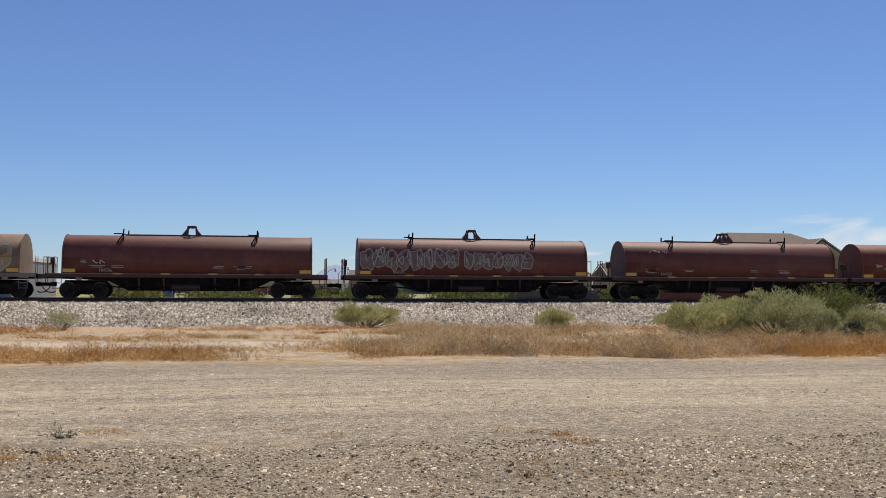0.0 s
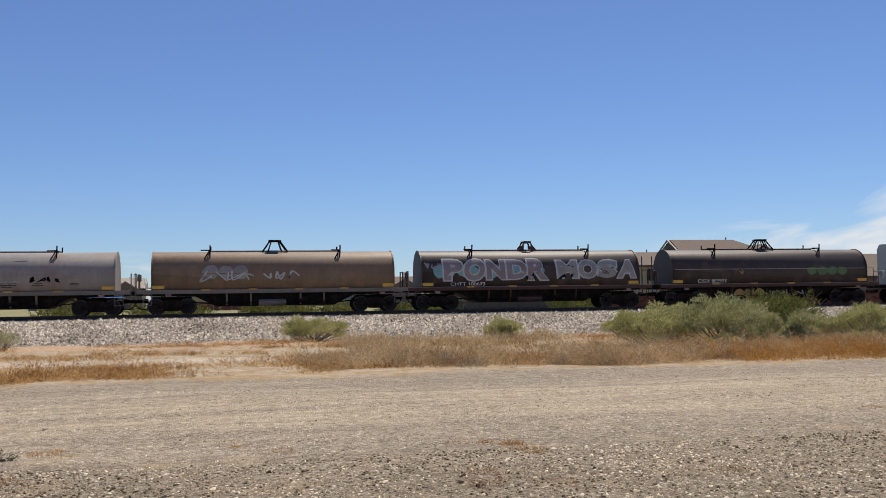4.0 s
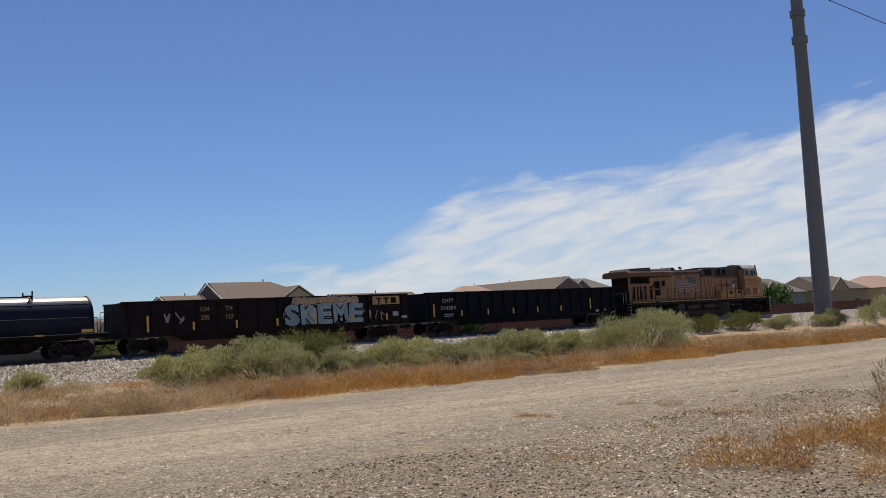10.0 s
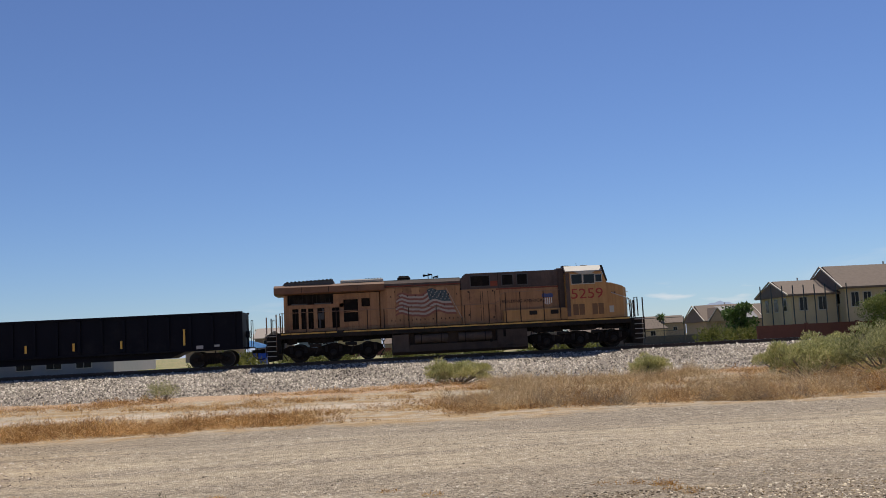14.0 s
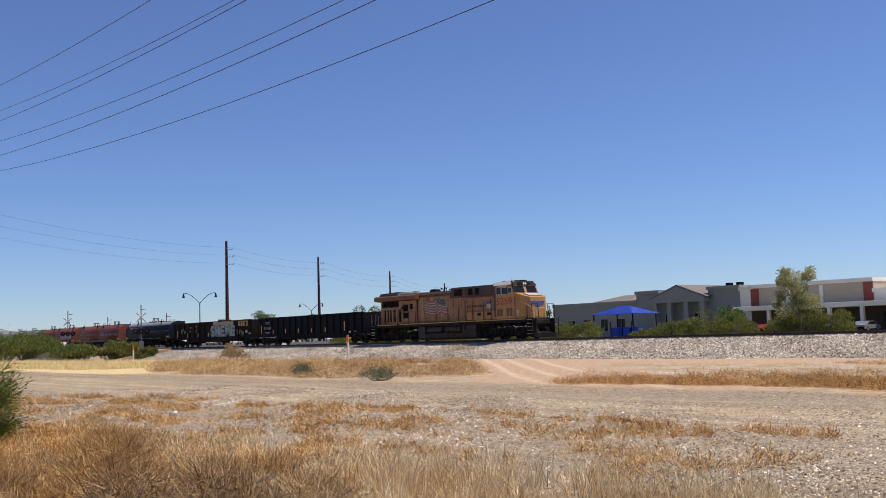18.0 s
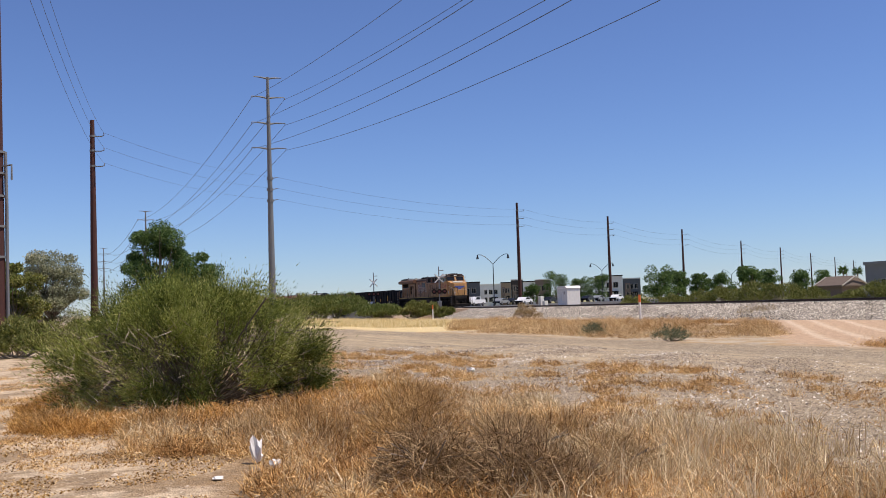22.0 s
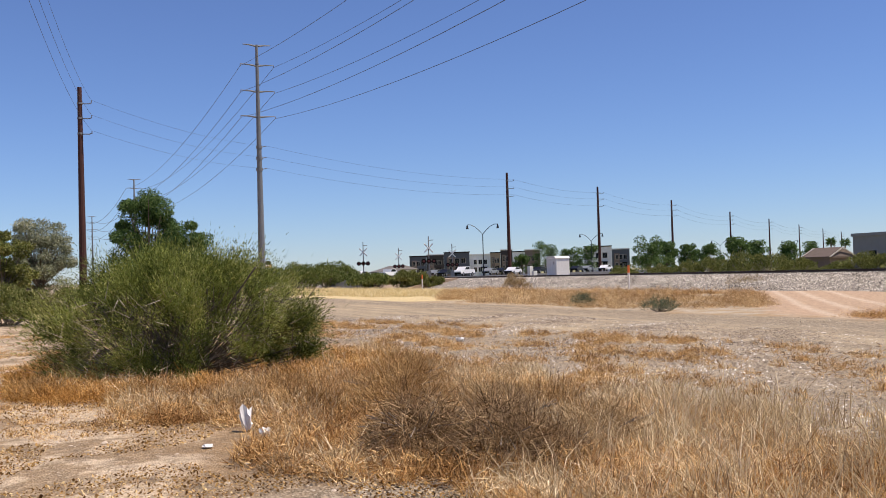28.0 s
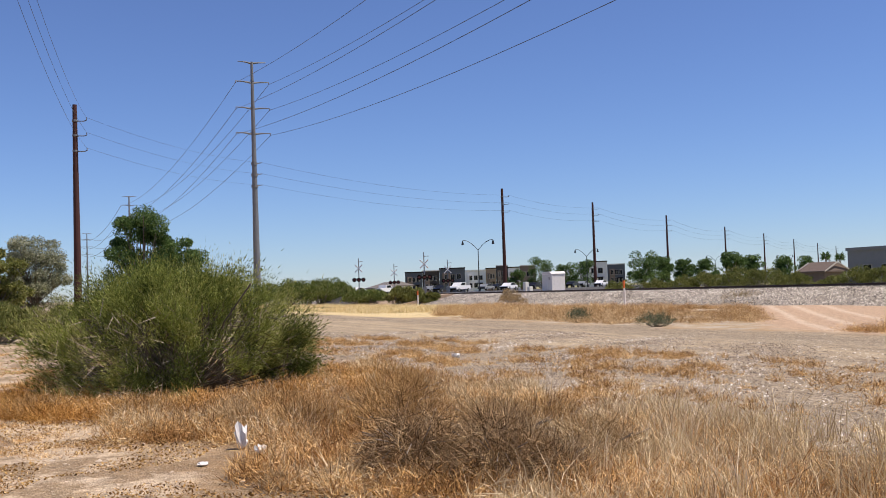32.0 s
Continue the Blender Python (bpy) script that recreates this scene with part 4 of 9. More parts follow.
    blobs("scrawl", m_teal, c, -1.424, -6.4, 0.8, 1.9, 2.9, 5, 73, up)
    bubble_letters("PONDR", m_pinkw, m_grb, c, -1.43, -5.8, 1.0, 1.72, 3.2, 71, up)
    bubble_letters("MOSA", m_gra, m_grb, c, -1.43, 1.6, 7.0, 1.8, 3.1, 72, up)
    loops("scrawl_line", m_gra, c, -1.434, -7.0, -5.9, 2.5, 3.0, 4, 75, 0.05, up)
    letters("number", "CHTT 100673", 0.28, m_white, c, pose(-4.2, -1.446, 1.48), width=2.2)
    c = car(109.4, m_dark, m_frame_r, "dark brown coil car with green and ochre scrawl", arch=True)
    letters("number", "CIGX 802977", 0.34, m_white, c, pose(-4.3, -1.446, 1.48), width=2.05)
    loops("scrawl", m_ochre, c, -1.43, -2.6, -1.9, 2.0, 2.4, 3, 81, 0.05, up)
    blobs("scrawl", m_green, c, -1.426, 2.6, 5.6, 1.9, 2.5, 4, 82, up)
    blobs("scrawl", m_ochre, c, -1.16, -2.6, -0.4, 0.5, 1.1, 3, 83)
    loops("scrawl", m_gra, c, -1.165, -0.2, 2.4, 0.5, 1.1, 4, 84, 0.06)
    # thin pale bar paints the dusty seam's highlight
    bars("seam_highlight", [(0, 2.36, 13.8, 0.03)], m_dim, c, -1.44)
    c = car(141.7, m_teal2, m_frame_g, "pale grey coil car with two hoods and faded blue scrawl", length=16.6, hoods=2)
    bubbles("scrawl", m_dullt, m_gra2, c, -1.426, -6.0, -1.6, 1.75, 2.8, 5, 91, up, 0.05)
    bubble_letters("SUP", m_teal2, m_grb, c, -1.43, 2.0, 6.2, 1.75, 2.95, 93, up, 0.05, 0.04)
    bars("patch", [(5.3, 3.1, 0.6, 0.3)], m_white, c, -1.19)
    c = car(160.6, m_rust2, m_frame_r, "red oxide coil car with two hoods and a pale painted patch", length=18.2, hoods=2)
    bubbles("scrawl", m_dullg, m_gra, c, -1.426, 3.0, 8.0, 1.8, 2.8, 6, 101, up)
    loops("scrawl_line", m_gra, c, -1.436, 3.2, 8.2, 1.8, 2.7, 5, 102, 0.06, up)
    number(c, -4.8, 1.52, "242454", 0.3, m_grb, -1.446)
    letters("painted_figure", "8", 0.9, m_gra, c, pose(-5.9, -1.45, 1.75))
    c = car(180.5, m_rust2, m_frame_r, "red oxide coil car with two hoods and white scrawl", length=16.6, hoods=2)
    loops("scrawl", m_grb, c, -1.43, 1.0, 4.6, 2.0, 2.5, 7, 111, 0.05, up)
    loops("scrawl", m_grb, c, -1.43, 5.0, 7.6, 2.0, 2.5, 5, 112, 0.05, up)
    number(c, -4.2, 1.6, "249597", 0.3, m_dim, -1.446)
    bars("seam_highlight", [(-4.0, 2.36, 7.6, 0.03)], m_dim, c, -1.44)
    c = car(199.0, m_navy, m_black, "glossy navy coil car with a silvery hood top", length=14.7)
    crown = hood_profile(2.85, 3.14, 3.15, 3.69, 14)
    crown = [(yy * 0.78, zz) for yy, zz in crown]
    # silver-grey crown: dust, with the sheen of sun and sky painted on
    part("hood_crown", extrude_x(B(), crown, -7.2, 7.2), m_silver, c, "dusty silver hood top with painted sheen")
    loops("scrawl", m_grb, c, -1.434, -6.2, -3.4, 2.75, 3.1, 5, 121, 0.05, up)
    number(c, -2.3, 1.52, "469372", 0.28, m_dim, -1.446)
    bars("seam_highlight", [(0, 2.37, 14.2, 0.025)], m_dullg, c, -1.44)


build_coils()


def white_car():
    """The high-sided white coil car with a flat-topped hood."""
    car = empty("coil_car", Matrix(), "tall white box-hooded coil car with a shield emblem", "coil car", "coil cars of the train")
    L = 12.0
    h = L / 2
    bm = B()
    side = [(-h, 1.02), (-h, 1.62), (h, 1.62), (h, 1.02), (h - 2.2, 1.02), (h - 3.1, 0.42), (-h + 3.1, 0.42), (-h + 2.2, 1.02)]
    extrude_y(bm, side, -1.5, 1.5)
    part("body", bm, m_whiteh, car)
    bm = B()
    prof = [(-1.46, 1.64), (-1.46, 3.72), (-1.2, 4.08), (1.2, 4.08), (1.46, 3.72), (1.46, 1.64)]
    extrude_x(bm, prof, -h + 0.02, h - 0.02)
    hood = part("hood", bm, m_whiteh, car)
    for x in (-h * 0.55, h * 0.0, h * 0.55):
        part("panel_joint", box(B(), x - 0.015, x + 0.015, -1.466, -1.45, 1.7, 3.7), m_frame_g, hood)
    part("lower_ledge", box(B(), -h, h, -1.53, 1.53, 1.60, 1.66), m_whiteh, car)
    part("ridge_beam", box(B(), -h * 0.55, h * 0.62, -0.2, 0.2, 4.08, 4.2, 0.02), m_frame_g, hood)
    add_yoke(hood, m_frame_g, 0.2, 4.15, 0.4, 0.42)
    for x in (-h * 0.55, h * 0.62):
        part("stacking_post", rod(B(), (x, -0.3, 4.08), (x, -0.3, 4.4), 0.06), m_frame_g, hood)
    part("underframe", box(B(), -h - 1.1, h + 1.1, -1.2, 1.2, 0.98, 1.2), m_black, car)
    part("walkway", box(B(), -h - 1.1, h + 1.1, -1.45, 1.45, 1.205, 1.25), m_frame_g, car)
    truck(car, -h + 0.95)
    truck(car, h - 0.95)
    ends(car, h + 1.1, 1.25, m_whiteh, -1, 1.2)
    part("emblem", emblem(0.72), m_white, car, "white shield emblem", pose(0.35, -1.475, 2.85))
    part("emblem_top", shield_top(0.72), plain("emblem_blue", (0.05, 0.07, 0.2), 0.5), car, "blue band of the emblem", pose(0.35, -1.48, 2.85))
    part("emblem_stripes", shield_stripes(0.72), plain("emblem_red", (0.5, 0.05, 0.05), 0.5), car, "red stripes of the emblem", pose(0.35, -1.48, 2.85))
    letters("slogan", "BUILDING AMERICA", 0.27, m_black, car, pose(2.25, -1.47, 2.86), width=2.35)
    letters("number", "213011", 0.38, m_black, car, pose(-3.7, -1.51, 1.12))
    bars("initials", [(-4.95, 1.25, 0.36, 0.26)], m_black, car, -1.504)
    for x in (-5.4, -2.2, 0.3, 3.0, 5.5):
        part("reflector", box(B(), x - 0.35, x + 0.35, -1.508, -1.49, 1.05 if abs(x) > 5 else 1.12, 1.27 if abs(x) > 5 else 1.24), m_yel, car)
    bars("stencil_bar", [(-0.9, 1.35, 0.9, 0.04), (-0.9, 1.25, 0.7, 0.04), (4.2, 1.2, 0.3, 0.05), (-1.6, 1.2, 0.3, 0.05)], m_dim, car, -1.504)
    on_track(car, 125.4)


def emblem(s):
    bm = B()
    pts = [(-0.5, 0.42), (-0.3, 0.5), (0, 0.45), (0.3, 0.5), (0.5, 0.42), (0.44, 0.1), (0.42, -0.2), (0.28, -0.42), (0, -0.55), (-0.28, -0.42), (-0.42, -0.2), (-0.44, 0.1)]
    extrude_y(bm, [(x * s, z * s) for x, z in pts], -0.004, 0.004)
    return bm


def shield_top(s):
    bm = B()
    extrude_y(bm, [(-0.47 * s, 0.12 * s), (-0.48 * s, 0.4 * s), (-0.3 * s, 0.46 * s), (0, 0.42 * s), (0.3 * s, 0.46 * s), (0.48 * s, 0.4 * s), (0.47 * s, 0.12 * s)], -0.004, 0.004)
    return bm


def shield_stripes(s):
    bm = B()
    for i in range(5):
        x = -0.34 + 0.17 * i
        z1 = -0.5 + 0.9 * x * x
        box(bm, (x - 0.04) * s, (x + 0.04) * s, -0.004, 0.004, z1 * s, 0.08 * s)
    return bm


white_car()


def gondola(label, length, mat, ribs, top=3.15, drop=0.62):
    """An open-topped gondola with ribbed sides on two trucks."""
    car = empty("gondola", Matrix(), label, "gondola", "gondolas of the train")
    h = length / 2
    wall = 0.06
    bm = B()
    box(bm, -h, h, -1.5, -1.5 + wall, 1.05, top)
    part("side_wall", bm, mat, car)
    part("side_wall", box(B(), -h, h, 1.5 - wall, 1.5, 1.05, top), mat, car)
    for s in (-1, 1):
        part("end_wall", box(B(), s * h - (wall if s > 0 else 0), s * h + (wall if s < 0 else 0), -1.44, 1.44, 1.05, top), mat, car)
    part("floor", box(B(), -h + 0.06, h - 0.06, -1.44, 1.44, 1.05, 1.15), mat, car)
    for s in (-1, 1):
        part("top_rail", box(B(), -h - 0.03, h + 0.03, s * 1.53 - 0.07, s * 1.53 + 0.07, top - 0.05, top + 0.06, 0.015), mat, car)
    bm = B()
    extrude_y(bm, [(-h + 3.3, 1.05), (h - 3.3, 1.05), (h - 4.3, drop), (-h + 4.3, drop)], -1.2, 1.2)
    part("underframe", bm, mat, car)
    part("side_sill", box(B(), -h, h, -1.56, 1.56, 0.98, 1.1, 0.01), mat, car)
    rib = mesh_of("rib", extrude_x(B(), [(-0.005, 1.08), (-0.12, 1.12), (-0.12, top - 0.12), (-0.005, top - 0.06)], -0.09, 0.09), mat)
    for i in range(ribs):
        x = -h + 0.5 + i * (length - 1.0) / (ribs - 1)
        part("rib", rib, None, car, at=pose(x, -1.5, 0))
        part("rib", rib, None, car, at=pose(x, 1.5, 0, 0, 0, 180))
    truck(car, -h + 1.9)
    truck(car, h - 1.9)
    ends(car, h + 0.35, 1.1, mat, 1, 1.6)
    part("end_platform", box(B(), h, h + 0.4, -1.3, 1.3, 1.0, 1.08), mat, car)
    part("end_platform", box(B(), -h - 0.4, -h, -1.3, 1.3, 1.0, 1.08), mat, car)
    return car


m_gonb = steel_mat("black_gondola", (0.009, 0.010, 0.016), (0.016, 0.016, 0.020), 0.6, 0.2, 0.06)
m_gond = steel_mat("brown_gondola", (0.017, 0.013, 0.013), (0.03, 0.022, 0.02), 0.65, 0.2, 0.08)


m_tealp = plain("pale_teal_fill", (0.27, 0.40, 0.43), 0.6, 0, 0.3, 1.0, second=(0.13, 0.24, 0.28))


def build_gondolas():
    g = gondola("dark brown gondola with blue and orange bubble scrawl", 21.6, m_gond, 15)
    blobs("scrawl", m_dim, g, -1.622, 0.2, 6.8, 1.3, 2.7, 5, 132)
    bubble_letters("SKEME", m_tealp, m_black, g, -1.626, 0.3, 6.8, 1.15, 2.75, 131)
    bubbles("scrawl", m_ochre, m_dim, g, -1.626, 1.0, 6.4, 2.62, 3.1, 7, 133)
    part("sign_plate", box(B(), 7.6, 10.0, -1.64, -1.62, 2.45, 3.05), m_ochre, g, "orange painted plate")
    bars("plate_bar", [(8.15, 2.9, 0.5, 0.1), (8.15, 2.68, 0.14, 0.36), (8.8, 2.9, 0.5, 0.1), (8.8, 2.68, 0.14, 0.36), (9.45, 2.74, 0.45, 0.42)], m_black, g, -1.642)
    loops("scrawl", m_gra, g, -1.63, -8.2, -6.8, 1.7, 2.5, 2, 134, 0.07)
    loops("scrawl", m_gra, g, -1.63, 7.2, 8.8, 1.3, 2.2, 3, 135, 0.06)
    bars("data_plate", [(9.6, 1.75, 0.5, 0.32), (10.4, 1.5, 0.5, 0.2)], m_dim, g, -1.624)
    for a, b in (("GN", "295"), ("TX", "157")):
        x = -5.4 if a == "GN" else -3.7
        letters("initials", a, 0.42, m_ochre, g, pose(x, -1.625, 2.45))
        letters("number", b, 0.42, m_ochre, g, pose(x, -1.625, 1.9))
    for i in range(7):
        x = -9.2 + i * 3.0
        part("reflector", box(B(), x - 0.07, x + 0.07, -1.64, -1.62, 1.3, 1.8 if i else 2.3), m_yel, g)
    on_track(g, 218.8)
    g = gondola("black ribbed gondola with yellow reflector bars", 21.4, m_gonb, 17)
    letters("initials", "CHTT", 0.42, m_dim, g, pose(-8.5, -1.625, 2.4))
    letters("number", "214584", 0.42, m_dim, g, pose(-8.5, -1.625, 1.85), width=1.5)
    bars("stencil_bar", [(-8.5, 1.5, 1.0, 0.06), (-8.5, 1.35, 0.8, 0.06)], m_dim, g, -1.624)
    for i in range(7):
        x = -9.9 + i * 2.72 + (0.9 if i == 6 else 0)
        part("reflector", box(B(), x - 0.06, x + 0.06, -1.64, -1.62, 1.32 if i not in (0, 6) else 1.35, 1.78 if i not in (0, 6) else 2.3), m_yel, g)
    bars("data_plate", [(8.2, 1.2, 0.4, 0.2), (9.2, 1.25, 0.3, 0.12)], m_dim, g, -1.566)
    on_track(g, 241.9)


build_gondolas()
# ---- locomotive ----
m_arm3 = plain("faded_yellow_paint", (0.44, 0.245, 0.125), 0.5, 0, 0.16, 1.6, 0.08, second=(0.27, 0.14, 0.075), streak=0.6, spec=0.25)
m_stripe = plain("dusty_yellow_stripe", (0.62, 0.37, 0.10), 0.55, 0, 0.16, 2.0, 0.05, second=(0.28, 0.15, 0.05), spec=0.25)
m_soot = plain("sooty_grey_brown", (0.105, 0.075, 0.066), 0.65, 0, 0.22, 1.4, 0.1, second=(0.055, 0.043, 0.04), streak=0.5, spec=0.2)
m_redd = plain("faded_red_paint", (0.22, 0.055, 0.032), 0.6, 0, 0.2, 2.0, second=(0.16, 0.075, 0.045), spec=0.2)
m_slog = plain("faded_black_lettering", (0.07, 0.05, 0.04), 0.7, 0, 0.3, 4, spec=0.1)
m_rail2 = plain("dusty_handrail", (0.26, 0.155, 0.09), 0.6, 0, 0.2, 3)
m_stan = plain("brown_stanchion", (0.055, 0.033, 0.022), 0.7, 0, 0.2, 3, spec=0.15)
m_tank = plain("dusty_tank_brown", (0.080, 0.058, 0.046), 0.8, 0, 0.25, 1.5, 0.15, second=(0.04, 0.032, 0.028), spec=0.12)
m_tank2 = plain("pale_tank_brown", (0.10, 0.075, 0.06), 0.75, 0, 0.25, 1.5, 0.1, second=(0.06, 0.045, 0.038), spec=0.15)
m_arm = plain("weathered_yellow_paint", (0.375, 0.198, 0.096), 0.5, 0, 0.18, 1.2, 0.08, second=(0.20, 0.10, 0.055), streak=0.7, spec=0.25)
m_arm2 = plain("bright_yellow_paint", (0.47, 0.255, 0.098), 0.5, 0, 0.16, 1.2, 0.05, second=(0.38, 0.195, 0.075), streak=0.5, spec=0.25)
m_lgrey = plain("roof_grey_paint", (0.085, 0.085, 0.088), 0.6, 0, 0.2, 1.5, 0.1, second=(0.055, 0.05, 0.048), spec=0.25)
m_roofl = plain("pale_roof_grey", (0.46, 0.44, 0.39), 0.6, 0, 0.15, 1.5)
m_red = plain("red_stripe", (0.30, 0.02, 0.012), 0.5, 0, 0.15, 3)
m_blue = plain("flag_blue", (0.045, 0.075, 0.085), 0.6, 0, 0.2, 3)
m_flagw = plain("flag_white", (0.38, 0.33, 0.28), 0.6, 0, 0.15, 3)
m_flagr = plain("flag_red", (0.24, 0.085, 0.055), 0.6, 0, 0.15, 3)
m_sill = plain("sill_grey", (0.028, 0.025, 0.023), 0.8, 0, 0.3, 2, 0.2, second=(0.045, 0.034, 0.027), spec=0.1)
m_lens = bpy.data.materials.new("headlight_lens")
m_lens.use_nodes = True
m_lens.node_tree.nodes["Principled BSDF"].inputs["Base Color"].default_value = (0.8, 0.8, 0.75, 1)
m_lens.node_tree.nodes["Principled BSDF"].inputs["Roughness"].default_value = 0.1


def locomotive():
    loco = empty("locomotive", Matrix(), "weathered yellow six-axle diesel locomotive with a painted flag", "locomotive")
    W = 1.55
    part("sill", box(B(), -10.7, 10.55, -W, W, 1.42, 1.66, 0.02), m_sill, loco)
    for a, b in ((-10.5, -9.95), (-9.9, -7.9), (-7.85, -7.2), (-6.8, -2.0), (-1.95, 2.6), (2.65, 10.5)):
        part("sill_stripe", box(B(), a, b, -W - 0.008, -W + 0.02, 1.665, 1.75), m_stripe, loco, "dusty yellow sill stripe")
    part("walkway", box(B(), -10.7, 10.55, -W + 0.025, W - 0.005, 1.665, 1.79), m_sill, loco)
    # long hood with its doors
    hood = part("engine_hood", box(B(), -4.6, 0.35, -0.98, 0.98, 1.79, 4.25, 0.04), m_arm, loco)
    part("hood_shoulder", extrude_x(B(), [(-0.98, 4.253), (-0.98, 4.45), (-0.8, 4.64), (0.8, 4.64), (0.98, 4.45), (0.98, 4.253)], -4.6, 0.35), m_soot, hood, "soot-stained grey-brown hood shoulder")
    part("stripe", box(B(), -4.2, 0.35, -0.99, -0.97, 4.26, 4.33), m_redd, hood, "faded red stripe")
    for i in range(9):
        x = -4.15 + i * 0.5
        d = part("hood_door", box(B(), x + 0.015, x + 0.485, -1.008, -0.97, 1.98, 4.16, 0.008), m_arm if i % 3 else m_arm3, hood)
        part("latch", box(B(), x + 0.22, x + 0.27, -1.02, -1.0, 2.18, 2.28), m_sill, d)
        part("latch", box(B(), x + 0.22, x + 0.27, -1.02, -1.0, 3.62, 3.72), m_sill, d)
        for z in (2.15, 3.0, 3.9):
            part("hinge", box(B(), x + 0.47, x + 0.495, -1.018, -1.0, z, z + 0.1), m_sill, d)
    part("hood_roof", box(B(), -4.6, 0.35, -0.78, 0.78, 4.643, 4.68, 0.01), m_lgrey, hood)
    ex = part("exhaust", box(B(), -3.44, -2.66, -0.4, 0.4, 4.68, 4.86, 0.03), m_black, hood)
    part("exhaust_lip", box(B(), -3.36, -2.74, -0.32, 0.32, 4.86, 4.95, 0.02), m_black, ex)
    horn = part("air_horn", box(B(), -1.62, -1.12, -0.2, 0.2, 4.68, 4.72), m_black, hood)
    for x, y, z, q in ((-1.55, -0.25, 4.92, -0.32), (-1.3, -0.05, 4.98, -0.26), (-1.2, 0.2, 4.84, 0.3)):
        bm = B()
        rod(bm, (x, y, z), (x + q, y, z), 0.03, 0.085, 8)
        rod(bm, (x, y, 4.7), (x, y, z), 0.025)
        part("trumpet", bm, m_black, horn)
    part("grab_bar", rods(B(), [(-4.5, -1.06, 4.2), (0.3, -1.06, 4.2)], 0.016, 4), m_rail2, hood)
    # radiator end with wide roof wings and dark openings
    rad = part("radiator_body", box(B(), -10.3, -4.605, -1.0, 1.0, 1.79, 4.03, 0.03), m_black, loco)
    skin = [(-10.32, -4.62, 1.8, 1.98), (-10.1, -6.76, 3.19, 3.42), (-7.37, -6.76, 3.42, 4.0), (-10.32, -10.1, 1.98, 4.0), (-5.9, -5.68, 1.98, 4.0), (-6.76, -5.9, 3.63, 4.0), (-6.76, -5.9, 1.98, 2.3), (-5.18, -4.62, 1.98, 4.0), (-5.68, -5.18, 3.67, 4.0), (-5.68, -5.18, 1.98, 3.17), (-7.02, -6.76, 1.98, 3.42), (-7.91, -7.46, 1.98, 3.19), (-10.1, -9.83, 1.98, 3.19)]
    for x0, x1, z0, z1 in skin:
        part("side_panel", box(B(), x0, x1 - 0.004, -1.12, -1.002, z0, z1 - 0.004, 0.006), m_arm, rad)
    for x0, x1 in ((-9.46, -9.31), (-8.99, -8.89), (-8.57, -8.34)):
        part("post", box(B(), x0, x1, -1.13, -1.002, 1.985, 3.185, 0.01), m_arm3, rad, "paler yellow door post")
    for x0, x1 in ((-10.08, -8.82), (-8.72, -7.4)):
        part("screen_ledge", box(B(), x0 + 0.2, x1 - 0.1, -1.1, -1.01, 3.425, 3.49), m_lgrey, rad)
        for k in range(5):
            part("screen_bar", box(B(), x0 + 0.1 + k * 0.25, x0 + 0.13 + k * 0.25, -1.06, -1.01, 3.49, 4.0), m_sill, rad)
    part("mid_rail", box(B(), -6.74, -5.92, -1.07, -1.01, 2.86, 2.9), m_arm3, rad)
    for x in (-9.65, -9.15, -8.73, -8.1, -7.25):
        part("door_bar", rod(B(), (x, -1.06, 2.0), (x, -1.06, 3.18), 0.02, n=5), m_sill, rad)
    part("pipe", rods(B(), [(-8.2, -1.1, 2.0), (-8.2, -1.1, 2.7), (-8.0, -1.1, 2.9), (-8.0, -1.1, 3.15)], 0.05, 6), m_lgrey, rad)
    part("blower_box", box(B(), -8.3, -7.95, -1.09, -1.01, 2.5, 2.9, 0.02), m_lgrey, rad)
    bm = B()
    extrude_x(bm, [(-1.12, 4.035), (-1.56, 4.10), (-1.56, 4.46), (-1.3, 4.6), (1.3, 4.6), (1.56, 4.46), (1.56, 4.10), (1.12, 4.035)], -10.85, -4.27)
    wing = part("radiator_roof", bm, plain("sooty_brown_paint", (0.20, 0.105, 0.062), 0.55, 0, 0.2, 1.2, 0.08, second=(0.13, 0.07, 0.045), spec=0.2), rad)
    for x in (-9.2, -7.6, -5.9):
        part("wing_joint", box(B(), x - 0.012, x + 0.012, -1.568, -1.5, 4.12, 4.45), m_sill, wing)
    part("radiator_grille", extrude_y(B(), [(-10.35, 4.603), (-10.2, 4.78), (-7.35, 4.88), (-7.25, 4.603)], -1.25, 1.25), m_lgrey, wing)
    for k in range(12):
        x = -10.1 + k * 0.235
        part("grille_slat", box(B(), x, x + 0.1, -1.28, 1.28, 4.74 + k * 0.008, 4.83 + k * 0.008), m_sill, wing)
    part("radiator_grille", box(B(), -6.9, -4.32, -1.25, 1.25, 4.603, 4.80, 0.05), m_roofl, wing, "pale grey radiator cover")
    for k in range(6):
        part("lifting_lug", box(B(), -5.4 + k * 0.18, -5.32 + k * 0.18, -0.9, -0.8, 4.8, 4.87), m_lgrey, wing)
    part("rear_headlight", box(B(), -10.4, -10.3, -0.2, 0.2, 3.5, 3.75, 0.02), m_sill, rad)
    # blower and inverter cabs
    inv = part("inverter_cab", box(B(), 0.355, 6.3, -1.1, 1.1, 1.79, 3.9, 0.03), m_arm, loco)
    up = part("upper_cab", extrude_y(B(), [(0.36, 3.903), (0.36, 4.6), (0.62, 4.7), (0.66, 4.86), (6.3, 4.86), (6.3, 3.903)], -1.08, 1.08), m_soot, inv, "soot-grey upper equipment cab")
